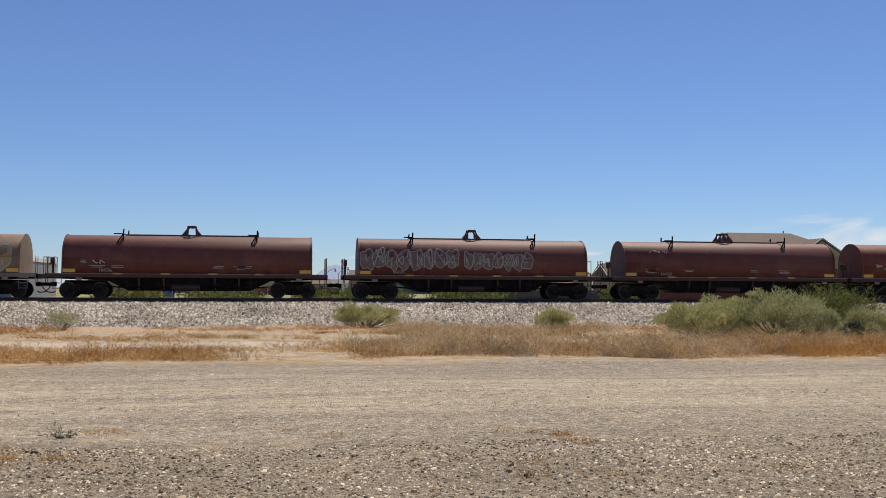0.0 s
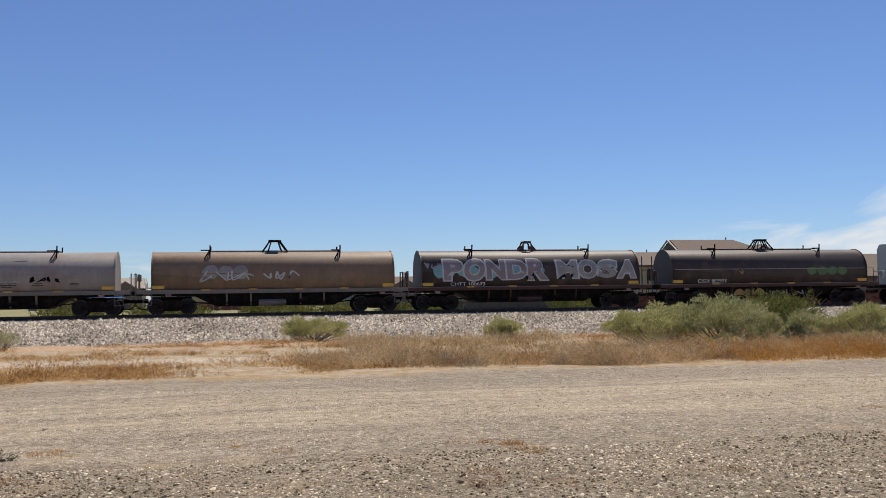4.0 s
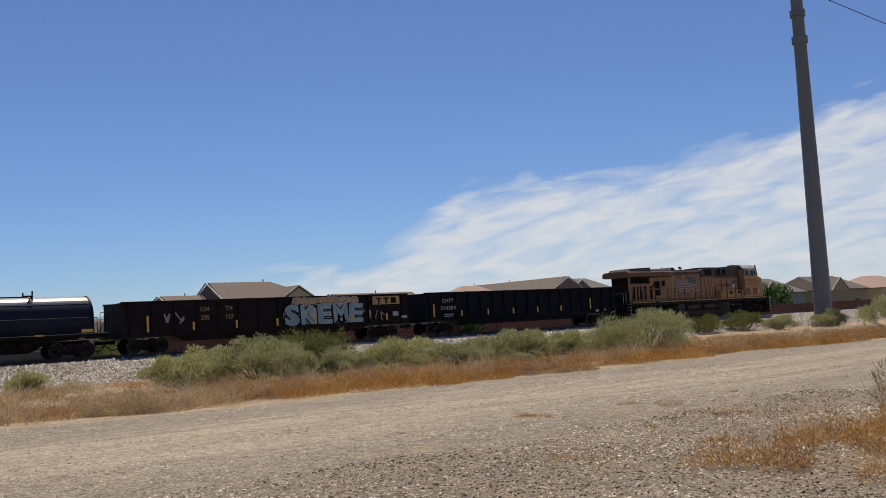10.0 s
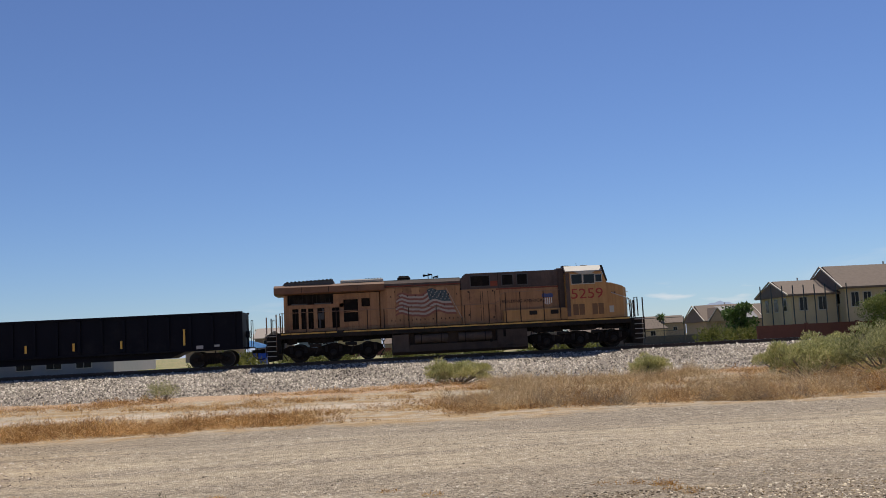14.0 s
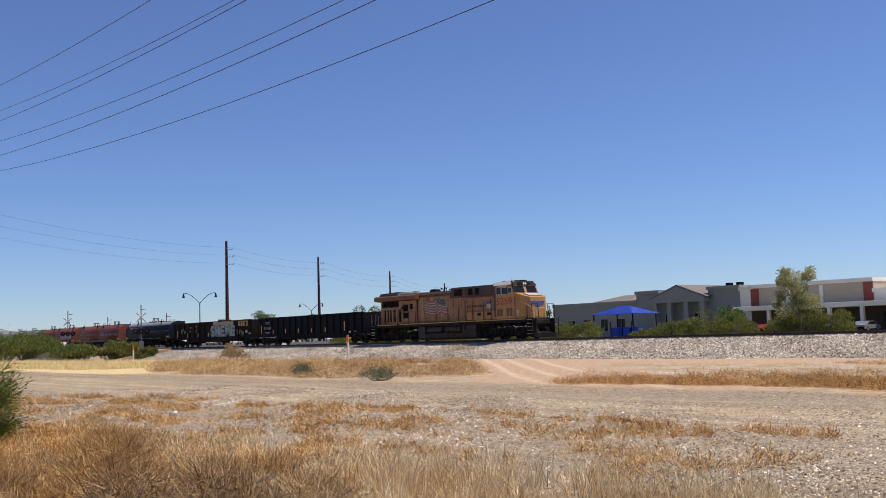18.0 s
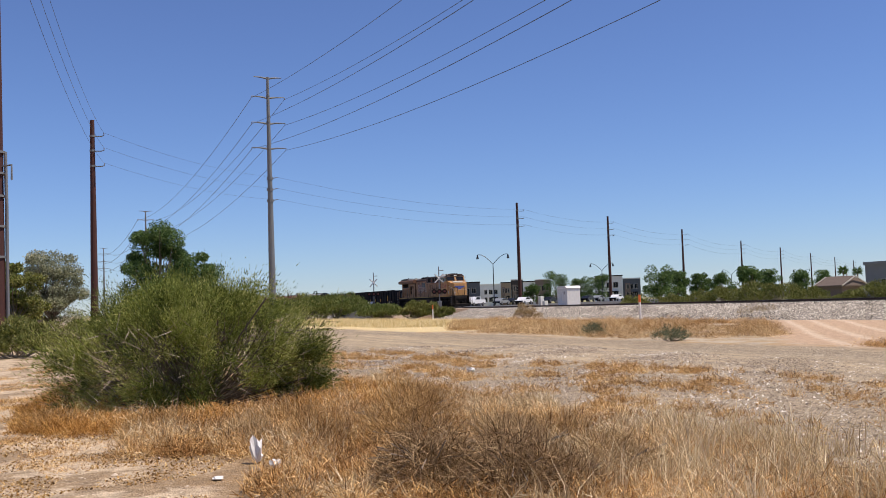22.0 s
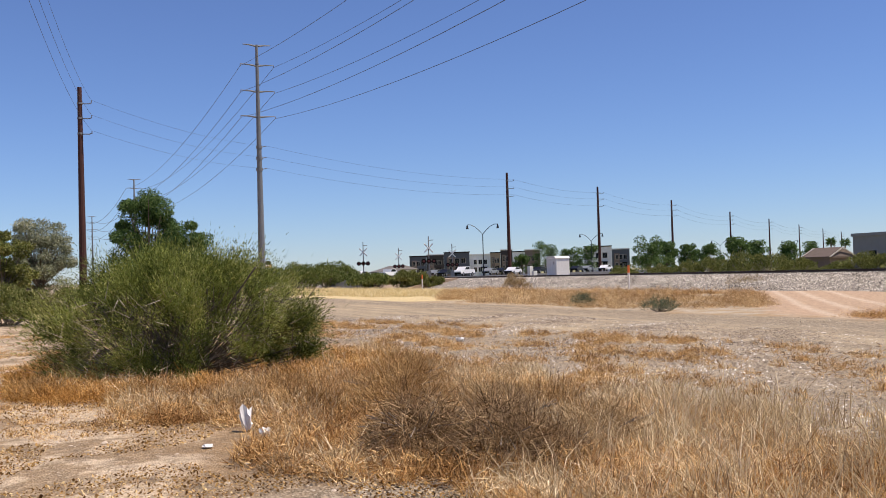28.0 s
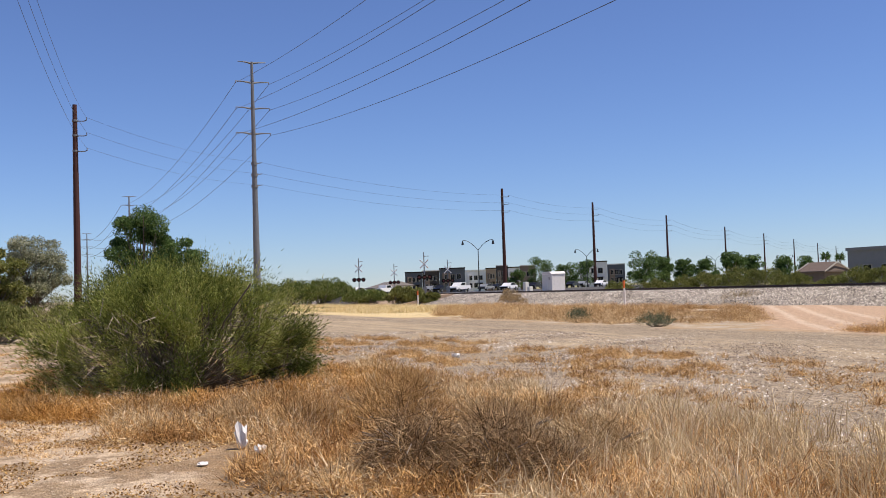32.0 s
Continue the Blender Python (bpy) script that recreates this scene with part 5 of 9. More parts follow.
    part("stripe", box(B(), 2.5, 6.3, -1.108, -1.085, 3.80, 3.88), m_redd, inv, "faded red stripe")
    part("stripe_patch", box(B(), 2.15, 2.6, -1.088, -1.06, 4.05, 4.35), m_redd, inv, "faded red paint patch")
    for x0, x1 in ((0.97, 2.1), (2.9, 3.53), (3.82, 4.42)):
        part("screen_frame", box(B(), x0 - 0.06, x1 + 0.06, -1.1, -1.07, 4.02, 4.74, 0.01), m_lgrey, up)
        part("screen", box(B(), x0, x1, -1.108, -1.05, 4.08, 4.68), m_black, up)
    part("seam", box(B(), 2.62, 2.65, -1.09, -1.07, 3.91, 4.85), m_sill, up)
    part("roof_hatch", box(B(), 1.0, 2.4, -0.6, 0.6, 4.862, 4.9, 0.01), m_lgrey, up)
    for x in (0.86, 1.52, 1.66, 1.98, 2.4, 2.72):
        part("door_edge", box(B(), x - 0.012, x + 0.012, -1.112, -1.09, 1.95, 3.75), m_sill, inv)
    for x, z in ((0.75, 3.7), (2.25, 3.7), (0.75, 2.3), (2.25, 2.1)):
        part("latch", box(B(), x, x + 0.07, -1.118, -1.09, z, z + 0.1), m_sill, inv)
    lock = part("lower_locker", box(B(), 2.84, 6.75, -1.42, -1.104, 1.79, 2.52, 0.02), m_arm2, inv, "brighter yellow lower locker")
    for x in (4.65, 5.95):
        part("vent", box(B(), x - 0.24, x + 0.24, -1.432, -1.41, 2.17, 2.42), m_sill, lock)
    for x in (3.9, 5.3):
        part("door_edge", box(B(), x - 0.01, x + 0.01, -1.428, -1.41, 1.83, 2.5), m_sill, lock)
    letters("slogan", "BUILDING AMERICA", 0.27, m_slog, inv, pose(4.05, -1.125, 2.96), width=2.5)
    part("emblem_stripes", shield_stripes(0.7), m_white, inv, "pale stripes of the emblem", pose(5.62, -1.133, 3.12))
    part("emblem_top", shield_top(0.7), plain("emblem_blue", (0.05, 0.07, 0.2), 0.5), inv, "blue band of the emblem", pose(5.62, -1.133, 3.12))
    # recess between the equipment cab and the driver's cab
    # soot-dark colour here also carries the shade of the recess
    part("recess_wall", box(B(), 6.303, 6.72, -1.0, 1.0, 1.79, 4.95, 0.02), m_soot, inv, "dark recessed wall behind the cab, soot and painted shade")
    # cab and nose
    bm = B()
    extrude_y(bm, [(6.725, 1.79), (6.725, 4.66), (8.95, 4.66), (9.22, 3.98), (9.22, 1.79)], -1.5, 1.5)
    cab = part("cab", bm, m_arm2, loco)
    # strip that paints the recess's shade, with soot, on the cab side
    part("cab_shade_strip", box(B(), 6.728, 6.95, -1.508, -1.45, 1.95, 4.6), m_soot, cab, "dark rear edge of the cab, soot and painted shade")
    bm = B()
    extrude_x(bm, [(-1.53, 4.62), (-1.53, 4.69), (-1.1, 5.02), (1.1, 5.02), (1.53, 4.69), (1.53, 4.62)], 6.68, 8.98)
    roof = part("cab_roof", bm, m_soot, cab, "sooty cab roof")
    for s in (-1, 1):
        part("roof_edge", extrude_x(B(), [(s * 1.55, 4.66), (s * 1.55, 4.70), (s * 1.12, 5.03), (s * 1.10, 5.0)], 6.72, 8.96), m_roofl, roof, "pale cab roof edge")
    for x, y, w, h in ((6.75, -0.5, 0.35, 0.10), (7.15, 0.1, 0.28, 0.12), (7.55, -0.4, 0.3, 0.07), (7.95, -0.3, 0.45, 0.1), (8.45, 0.0, 0.4, 0.09)):
        part("roof_box", box(B(), x, x + w, y, y + 0.5, 5.02, 5.02 + h, 0.01), m_sill, roof)
    part("antenna", rod(B(), (7.7, -0.2, 5.02), (7.7, -0.2, 5.3), 0.012, n=5), m_sill, roof)
    part("sun_visor", extrude_y(B(), [(7.25, 4.66), (8.55, 4.66), (8.3, 4.5), (7.6, 4.5)], -1.6, -1.5), m_roofl, roof)
    for x0, x1, z0, z1 in ((7.08, 7.7, 3.92, 4.48), (7.80, 8.48, 3.92, 4.46), (8.56, 8.93, 4.0, 4.42)):
        p = part("window_frame", box(B(), x0 - 0.045, x1 + 0.045, -1.515, -1.49, z0 - 0.045, z1 + 0.045), m_roofl, cab)
        part("pane", box(B(), x0, x1, -1.522, -1.49, z0, z1), m_glass, p)
    part("mirror", box(B(), 7.71, 7.8, -1.62, -1.56, 4.0, 4.4, 0.01), m_roofl, cab)
    for y in (-0.75, 0.75):
        bm = B()
        v = [bm.verts.new(q) for q in ((8.965, y - 0.6, 4.62), (8.965, y + 0.6, 4.62), (9.225, y + 0.6, 4.02), (9.225, y - 0.6, 4.02))]
        bm.faces.new(v)
        part("windscreen", bm, m_glass, cab)
    part("windscreen_post", extrude_y(B(), [(8.9, 5.0), (9.02, 5.0), (9.3, 4.02), (9.2, 4.0)], -1.5, -1.38), m_sill, cab)
    bm = B()
    box(bm, 8.98, 9.06, -0.75, -0.2, 4.66, 4.93, 0.01)
    box(bm, 8.98, 9.06, 0.2, 0.75, 4.66, 4.93, 0.01)
    part("number_board", bm, m_sill, cab)
    for y in (-0.12, 0.12):
        part("headlight", rod(B(), (8.98, y, 4.78), (9.08, y, 4.78), 0.09, n=12), m_lens, cab)
    bm = B()
    a = [bm.verts.new(q) for q in ((9.22, -1.38, 1.79), (9.22, 1.38, 1.79), (9.22, 1.38, 3.96), (9.22, -1.38, 3.96))]
    c = [bm.verts.new(q) for q in ((10.25, -1.3, 1.79), (10.25, 1.3, 1.79), (10.25, 1.3, 3.68), (10.25, -1.3, 3.68))]
    b = [bm.verts.new(q) for q in ((10.55, -0.85, 1.79), (10.55, 0.85, 1.79), (10.55, 0.85, 3.56), (10.55, -0.85, 3.56))]
    for r, q in ((a, c), (c, b)):
        for i in range(4):
            bm.faces.new((r[i], r[(i + 1) % 4], q[(i + 1) % 4], q[i]))
    bm.faces.new(a[::-1])
    bm.faces.new(b)
    nose = part("nose", bm, m_arm2, cab)
    part("nose_top", extrude_y(B(), [(9.6, 3.87), (10.3, 3.68), (10.32, 3.74), (9.62, 3.95)], -0.8, 0.8), m_roofl, nose)
    part("nose_door", box(B(), 10.545, 10.57, -0.35, 0.35, 1.9, 3.4), m_arm2, nose)
    part("nose_emblem", extrude_x(B(), [(-0.22, 2.7), (0.22, 2.7), (0.3, 2.85), (0.8, 3.05), (0.8, 3.2), (-0.8, 3.2), (-0.8, 3.05), (-0.3, 2.85)], 10.56, 10.585), plain("wing_blue", (0.06, 0.09, 0.28), 0.5), nose, "blue winged emblem")
    part("placard", box(B(), 9.35, 9.62, -1.385, -1.36, 2.1, 2.5), m_roofl, nose)
    bars("stencil_bar", [(9.55, 3.3, 0.1, 0.09), (9.72, 3.3, 0.1, 0.09)], m_soot, nose, -1.375)
    for x in (7.44, 8.62):
        d = part("vent_door", box(B(), x - 0.44, x + 0.44, -1.515, -1.49, 1.95, 2.74), m_arm2, cab)
        for q in (-0.19, 0.19):
            part("louvre", box(B(), x + q - 0.165, x + q + 0.165, -1.522, -1.5, 2.02, 2.68), plain("louvre_brown", (0.17, 0.085, 0.035), 0.7), d)
    letters("number", "5259", 0.86, m_red, cab, pose(7.98, -1.505, 3.02), width=1.95)
    for y in (-1.0, 1.0):
        part("nose_rail", rods(B(), [(9.5, y * 1.38, 3.3), (10.35, y * 1.3, 3.0), (10.75, y * 1.1, 2.75), (11.0, y * 1.0, 1.85)], 0.025, 6), m_roofl, nose)
        part("nose_rail", rods(B(), [(11.1, y * 1.3, 1.8), (11.1, y * 1.3, 2.95), (11.1, y * 0.6, 2.95), (11.1, y * 0.5, 1.8)], 0.035, 6), m_sill, nose)
    for k in range(4):
        part("grab_iron", rods(B(), [(10.5, -0.9, 2.2 + 0.38 * k), (10.66, -0.9, 2.2 + 0.38 * k), (10.66, -0.6, 2.2 + 0.38 * k)], 0.018, 5), m_roofl, nose)
    # painted flag that streams back from a slanted staff
    bm_w, bm_r, bm_b, bm_s = B(), B(), B(), B()
    n, rows = 18, 11

    def flag_at(s, w, dep):
        x = -3.55 + (3.0 + 0.62 * w) * s - 0.12 * w * (1 - s)
        z = 3.72 + 0.30 * s + 0.12 * math.sin(s * 10.5 + 0.4) - w * (1.28 + 0.22 * s) + 0.05 * math.sin(s * 21)
        return (x, -1.014 - dep, z)

    for k in range(rows):
        for i in range(n):
            q = ((i / n, k / rows), ((i + 1) / n, k / rows), ((i + 1) / n, (k + 1) / rows), (i / n, (k + 1) / rows))
            if i >= 11 and k < 5:
                bm_b.faces.new([bm_b.verts.new(flag_at(u, w, 0.003)) for u, w in q])
            elif i == 0 and k % 4 == 1:
                continue
            else:
                dst = bm_w if k % 2 else bm_r
                dst.faces.new([dst.verts.new(flag_at(u, w, 0.0)) for u, w in q])
    part("flag_white", bm_w, m_flagw, hood, "pale wavy flag stripes")
    part("flag_red", bm_r, m_flagr, hood, "red wavy flag stripes")
    part("flag_blue", bm_b, m_blue, hood, "blue flag corner")
    for i in range(5):
        for k in range(4):
            x, _, z = flag_at(0.65 + 0.075 * i + 0.03 * (k % 2), 0.07 + 0.10 * k, 0)
            box(bm_s, x - 0.03, x + 0.03, -1.026, -1.016, z - 0.03, z + 0.03)
    tagged(part("star_field", bm_s, m_flagw, hood), kind="stuff")
    part("flag_staff", rod(B(), (-0.56, -1.016, 4.1), (0.36, -1.016, 2.15), 0.02, n=4), m_flagw, hood)
    # handrails along the walkways
    for side in (-1, 1):
        y = side * (W - 0.05)
        for pts in ([(-10.55, y, 1.8), (-10.55, y, 2.95), (-9.9, y, 2.95)], [(-9.9, y, 2.95), (-5.36, y, 2.95)], [(-5.36, y, 2.95), (2.3, y, 2.95), (2.6, y, 3.1), (2.7, y, 3.5), (2.98, y, 3.6), (6.3, y, 3.6)]):
            part("handrail", rods(B(), pts, 0.02, 5), m_rail2, loco)
        for x in (-10.4, -9.0, -7.2, -5.36, -4.36, -2.89, -1.23, 0.47, 1.95, 2.98, 3.87, 5.3, 6.3):
            part("stanchion", rod(B(), (x, y, 1.79), (x, y, 2.96 if x < 2.3 else 3.6), 0.03, n=5), m_stan, loco)
    # steps, pilots and couplers
    for s in (-1, 1):
        x = s * 11.05
        pl = part("pilot_plate", box(B(), min(s * 10.55, s * 10.7), max(s * 10.55, s * 10.7), -1.5, 1.5, 0.55, 1.7, 0.02), m_sill, loco)
        for y in (-1.35, 1.35):
            st = part("step_back", box(B(), x - 0.34, x + 0.34, y + 0.24 * (1 if y < 0 else -1) - 0.02, y + 0.24 * (1 if y < 0 else -1) + 0.02, 0.42, 1.72), m_sill, pl)
            for xx in (x - 0.33, x + 0.33):
                yo = y - 0.28 if y < 0 else y + 0.2
                part("step_side", box(B(), xx - 0.02, xx + 0.02, yo, yo + 0.08, 0.40, 1.78), m_sill, st)
            for i in range(5):
                z = 0.43 + 0.29 * i
                part("step_tread", box(B(), x - 0.305, x + 0.305, y - 0.28, y + 0.2, z, z + 0.04), m_sill, st)
                part("tread_edge", box(B(), x - 0.29, x + 0.29, y - 0.287 if y < 0 else y + 0.27, y - 0.27 if y < 0 else y + 0.287, z, z + 0.04), m_dim, st)
            for xx, z0, z1 in ((x - 0.28, 1.75, 2.75), (x + 0.3, 0.8, 2.9)):
                part("grab_rail", rods(B(), [(xx, y - 0.2, z0), (xx, y - 0.2, z1)], 0.04, 5), m_sill if s > 0 else m_rail2, pl)
        turn = pose(s * 10.75, 0, 0, 0, 0, 0 if s > 0 else 180)
        part("coupler", coupler_m, None, pl, at=turn)
        part("air_hose", hose_m, None, pl, at=turn)
        part("anticlimber", box(B(), min(s * 10.7, s * 11.0), max(s * 10.7, s * 11.0), -0.95, 0.95, 1.25, 1.62, 0.03), m_sill, pl)
        for y in (-0.75, -0.6, 0.6, 0.75):
            part("brake_hose", rods(B(), [(s * 10.75, y, 1.1), (s * 11.05, y * 1.05, 0.85), (s * 11.1, y * 0.9, 0.5)], 0.03, 5), m_tank2, pl)
        part("pilot_rail", rods(B(), [(s * 11.02, -0.95, 1.62), (s * 11.02, -0.95, 2.6), (s * 11.02, 0.95, 2.6), (s * 11.02, 0.95, 1.62)], 0.022, 5), m_roofl, pl)
        part("plow", extrude_y(B(), [(s * 10.7, 0.2), (s * 11.3, 0.12), (s * 11.35, 0.5), (s * 10.7, 0.62)], -1.25, 1.25), m_sill, pl)
    # tank and running gear
    part("underframe", box(B(), -10.5, 10.4, -0.9, 0.9, 1.2, 1.415), m_black, loco)
    for a, b in ((-10.2, -9.6), (-8.9, -7.4), (-6.9, -5.6), (4.6, 6.3), (6.9, 8.4), (8.9, 9.9)):
        part("sill_box", box(B(), a, b, -1.25, -0.95, 1.1, 1.41, 0.02), m_black, loco)
    tank = part("fuel_tank", extrude_x(B(), [(-1.2, 0.14), (-1.46, 0.3), (-1.46, 0.72), (-1.1, 0.74), (-1.1, 1.41), (1.1, 1.41), (1.1, 0.74), (1.46, 0.72), (1.46, 0.3), (1.2, 0.14)], -3.93, 4.22), m_tank, loco)
    for x in (-1.6, 1.05):
        part("air_reservoir", rod(B(), (x - 1.0, -1.28, 1.06), (x + 1.0, -1.28, 1.06), 0.27, n=14), m_tank2, tank)
        for q in (-0.6, 0.6):
            part("tank_strap", rod(B(), (x + q - 0.03, -1.28, 1.06), (x + q + 0.03, -1.28, 1.06), 0.285, n=14), m_sill, tank)
    part("cabinet", box(B(), -3.93, -2.95, -1.52, -1.1, 0.3, 1.36, 0.03), m_tank2, tank)
    part("cabinet", box(B(), 2.38, 4.2, -1.5, -1.1, 0.42, 1.39, 0.03), m_tank, tank)
    part("filler", rod(B(), (2.0, -1.5, 0.75), (2.0, -1.4, 0.75), 0.09, n=8), m_black, tank)
    part("hanger", box(B(), 2.75, 2.9, -1.53, -1.48, 0.95, 1.4), m_black, tank)
    big = 0.535
    big_m = mesh_of("wheel", ring_lathe(B(), [(0.12, -0.09), (0.16, -0.08), (0.42, -0.03), (0.44, -0.075), (big, -0.075), (big, 0.04), (big + 0.03, 0.06), (0.14, 0.07)]), m_wheel)
    m_truck = plain("truck_brown", (0.017, 0.013, 0.011), 0.85, 0, 0.3, 3, 0.2, second=(0.036, 0.026, 0.020), spec=0.08)
    for cx in (-7.45, 7.45):
        bm = B()
        for y in (-1.1, 1.1):
            prof = [(-3.0, 0.62), (-2.95, 0.85), (-2.6, 1.0), (-2.2, 1.02), (-1.6, 0.90), (-1.0, 0.82), (-0.6, 0.95), (-0.3, 1.05), (0.3, 1.05), (0.6, 0.95), (1.0, 0.82), (1.6, 0.90), (2.2, 1.02), (2.6, 1.0), (2.95, 0.85), (3.0, 0.62)]
            low = [(2.7, 0.42), (2.45, 0.28), (1.7, 0.28), (1.45, 0.36), (0.65, 0.36), (0.4, 0.28), (-0.4, 0.28), (-0.65, 0.36), (-1.45, 0.36), (-1.7, 0.28), (-2.45, 0.28), (-2.7, 0.42)]
            extrude_y(bm, prof + low, y - 0.1, y + 0.1)
        t = part("truck_frame", bm, m_truck, loco, at=pose(cx, 0, 0))
        for a in (-2.07, 0.0, 2.07):
            for s in (-1, 1):
                part("wheel", big_m, None, t, at=pose(a, s * 0.79, big, 0, 0, 0 if s < 0 else 180))
            part("axle_box", ring_lathe(B(), [(0.30, -0.06), (0.34, 0.0), (0.34, 0.1)], 12), m_truck, t, at=pose(a, -1.26, big))
            part("axle_cap", ring_lathe(B(), [(0.16, -0.05), (0.2, 0.0), (0.2, 0.06)], 10), m_sill, t, at=pose(a, -1.34, big))
            for q in (-0.42, 0.42):
                part("spring", rod(B(), (a + q, -1.22, 0.55), (a + q, -1.22, 0.92), 0.1, n=8), m_sill, t)
        for a in (-1.05, 1.05):
            part("damper", rod(B(), (a, -1.24, 0.45), (a + 0.2, -1.24, 1.02), 0.05, n=6), m_sill, t)
            part("brake_shoe", box(B(), a - 0.14, a + 0.14, -0.95, -0.7, 0.3, 0.75, 0.02), m_black, t)
            part("brake_cylinder", rod(B(), (a - 0.35, -1.26, 0.98), (a + 0.35, -1.26, 0.98), 0.1, n=8), m_sill, t)
        for a in (-2.07, 0.0, 2.07):
            part("traction_motor", box(B(), a - 0.55, a + 0.55, -0.65, 0.65, 0.25, 0.9, 0.05), m_black, t)
        for a in (-2.75, -1.2, 0.9, 2.75):
            part("cable_loop", rods(B(), [(a, -1.15, 1.38), (a + 0.1, -1.2, 1.12), (a + 0.28, -1.16, 1.06), (a + 0.36, -1.1, 1.2)], 0.03, 5), m_black, t)
        for sg in (-1, 1):
            part("sand_pipe", rods(B(), [(sg * 2.9, -1.2, 1.4), (sg * 3.05, -1.1, 0.6), (sg * 2.75, -0.9, 0.12)], 0.03, 5), m_sill, t)
    on_track(loco, 265.35)
    return loco


locomotive()
# ---- plants ----
def leaf_tris(c, d, length, width):
    """Slim triangles at places c that point along d."""
    k = len(c)
    d = d / np.maximum(1e-6, np.linalg.norm(d, axis=1, keepdims=True))
    r = RNG.normal(size=(k, 3))
    s = np.cross(d, r)
    s /= np.maximum(1e-6, np.linalg.norm(s, axis=1, keepdims=True))
    L, W = length[:, None], width[:, None]
    v = np.stack([c - s * W, c + s * W, c + d * L], 1).reshape(-1, 3)
    return v, np.arange(3 * k).reshape(-1, 3)


m_bark = plain("grey_bark", (0.20, 0.16, 0.12), 0.9, 0, 0.3, 6, 0.4)
m_twig = plain("dry_twig", (0.30, 0.25, 0.19), 0.9, 0, 0.3, 6)
LEAF = {
    "sage": island("sage_leaf", [(0.0, (0.20, 0.215, 0.085)), (0.4, (0.36, 0.365, 0.165)), (0.75, (0.48, 0.465, 0.24)), (1.0, (0.62, 0.56, 0.33))], 0.8, 0.35),
    "hedge": island("hedge_leaf", [(0.0, (0.07, 0.10, 0.022)), (0.4, (0.14, 0.18, 0.042)), (0.75, (0.22, 0.255, 0.07)), (1.0, (0.33, 0.33, 0.125))], 0.7, 0.25),
    "sagey": island("yellow_sage_leaf", [(0.0, (0.23, 0.24, 0.085)), (0.4, (0.42, 0.42, 0.17)), (0.75, (0.56, 0.53, 0.25)), (1.0, (0.72, 0.65, 0.37))], 0.8, 0.35),
    "broom": island("broom_leaf", [(0.0, (0.07, 0.10, 0.02)), (0.4, (0.16, 0.21, 0.045)), (0.75, (0.26, 0.30, 0.075)), (1.0, (0.40, 0.38, 0.16))], 0.7, 0.3),
    "green": island("tree_leaf", [(0.0, (0.03, 0.062, 0.016)), (0.4, (0.07, 0.125, 0.032)), (0.75, (0.115, 0.19, 0.05)), (1.0, (0.19, 0.26, 0.085))], 0.6, 0.3),
    "acacia": island("acacia_leaf", [(0.0, (0.13, 0.145, 0.085)), (0.4, (0.23, 0.245, 0.15)), (0.75, (0.33, 0.34, 0.21)), (1.0, (0.46, 0.45, 0.31))], 0.8, 0.3),
    "creo": island("creosote_leaf", [(0.0, (0.075, 0.088, 0.02)), (0.4, (0.155, 0.17, 0.04)), (0.75, (0.24, 0.245, 0.07)), (1.0, (0.34, 0.32, 0.125))], 0.7, 0.25),
    "dull": island("grey_leaf", [(0.0, (0.07, 0.085, 0.045)), (0.4, (0.13, 0.145, 0.08)), (0.75, (0.19, 0.20, 0.115)), (1.0, (0.28, 0.27, 0.17))], 0.8, 0.25),
    "tan": island("dry_leaf", [(0.0, (0.20, 0.14, 0.07)), (0.4, (0.34, 0.25, 0.13)), (0.75, (0.46, 0.36, 0.20)), (1.0, (0.58, 0.48, 0.30))], 0.9, 0.2),
}


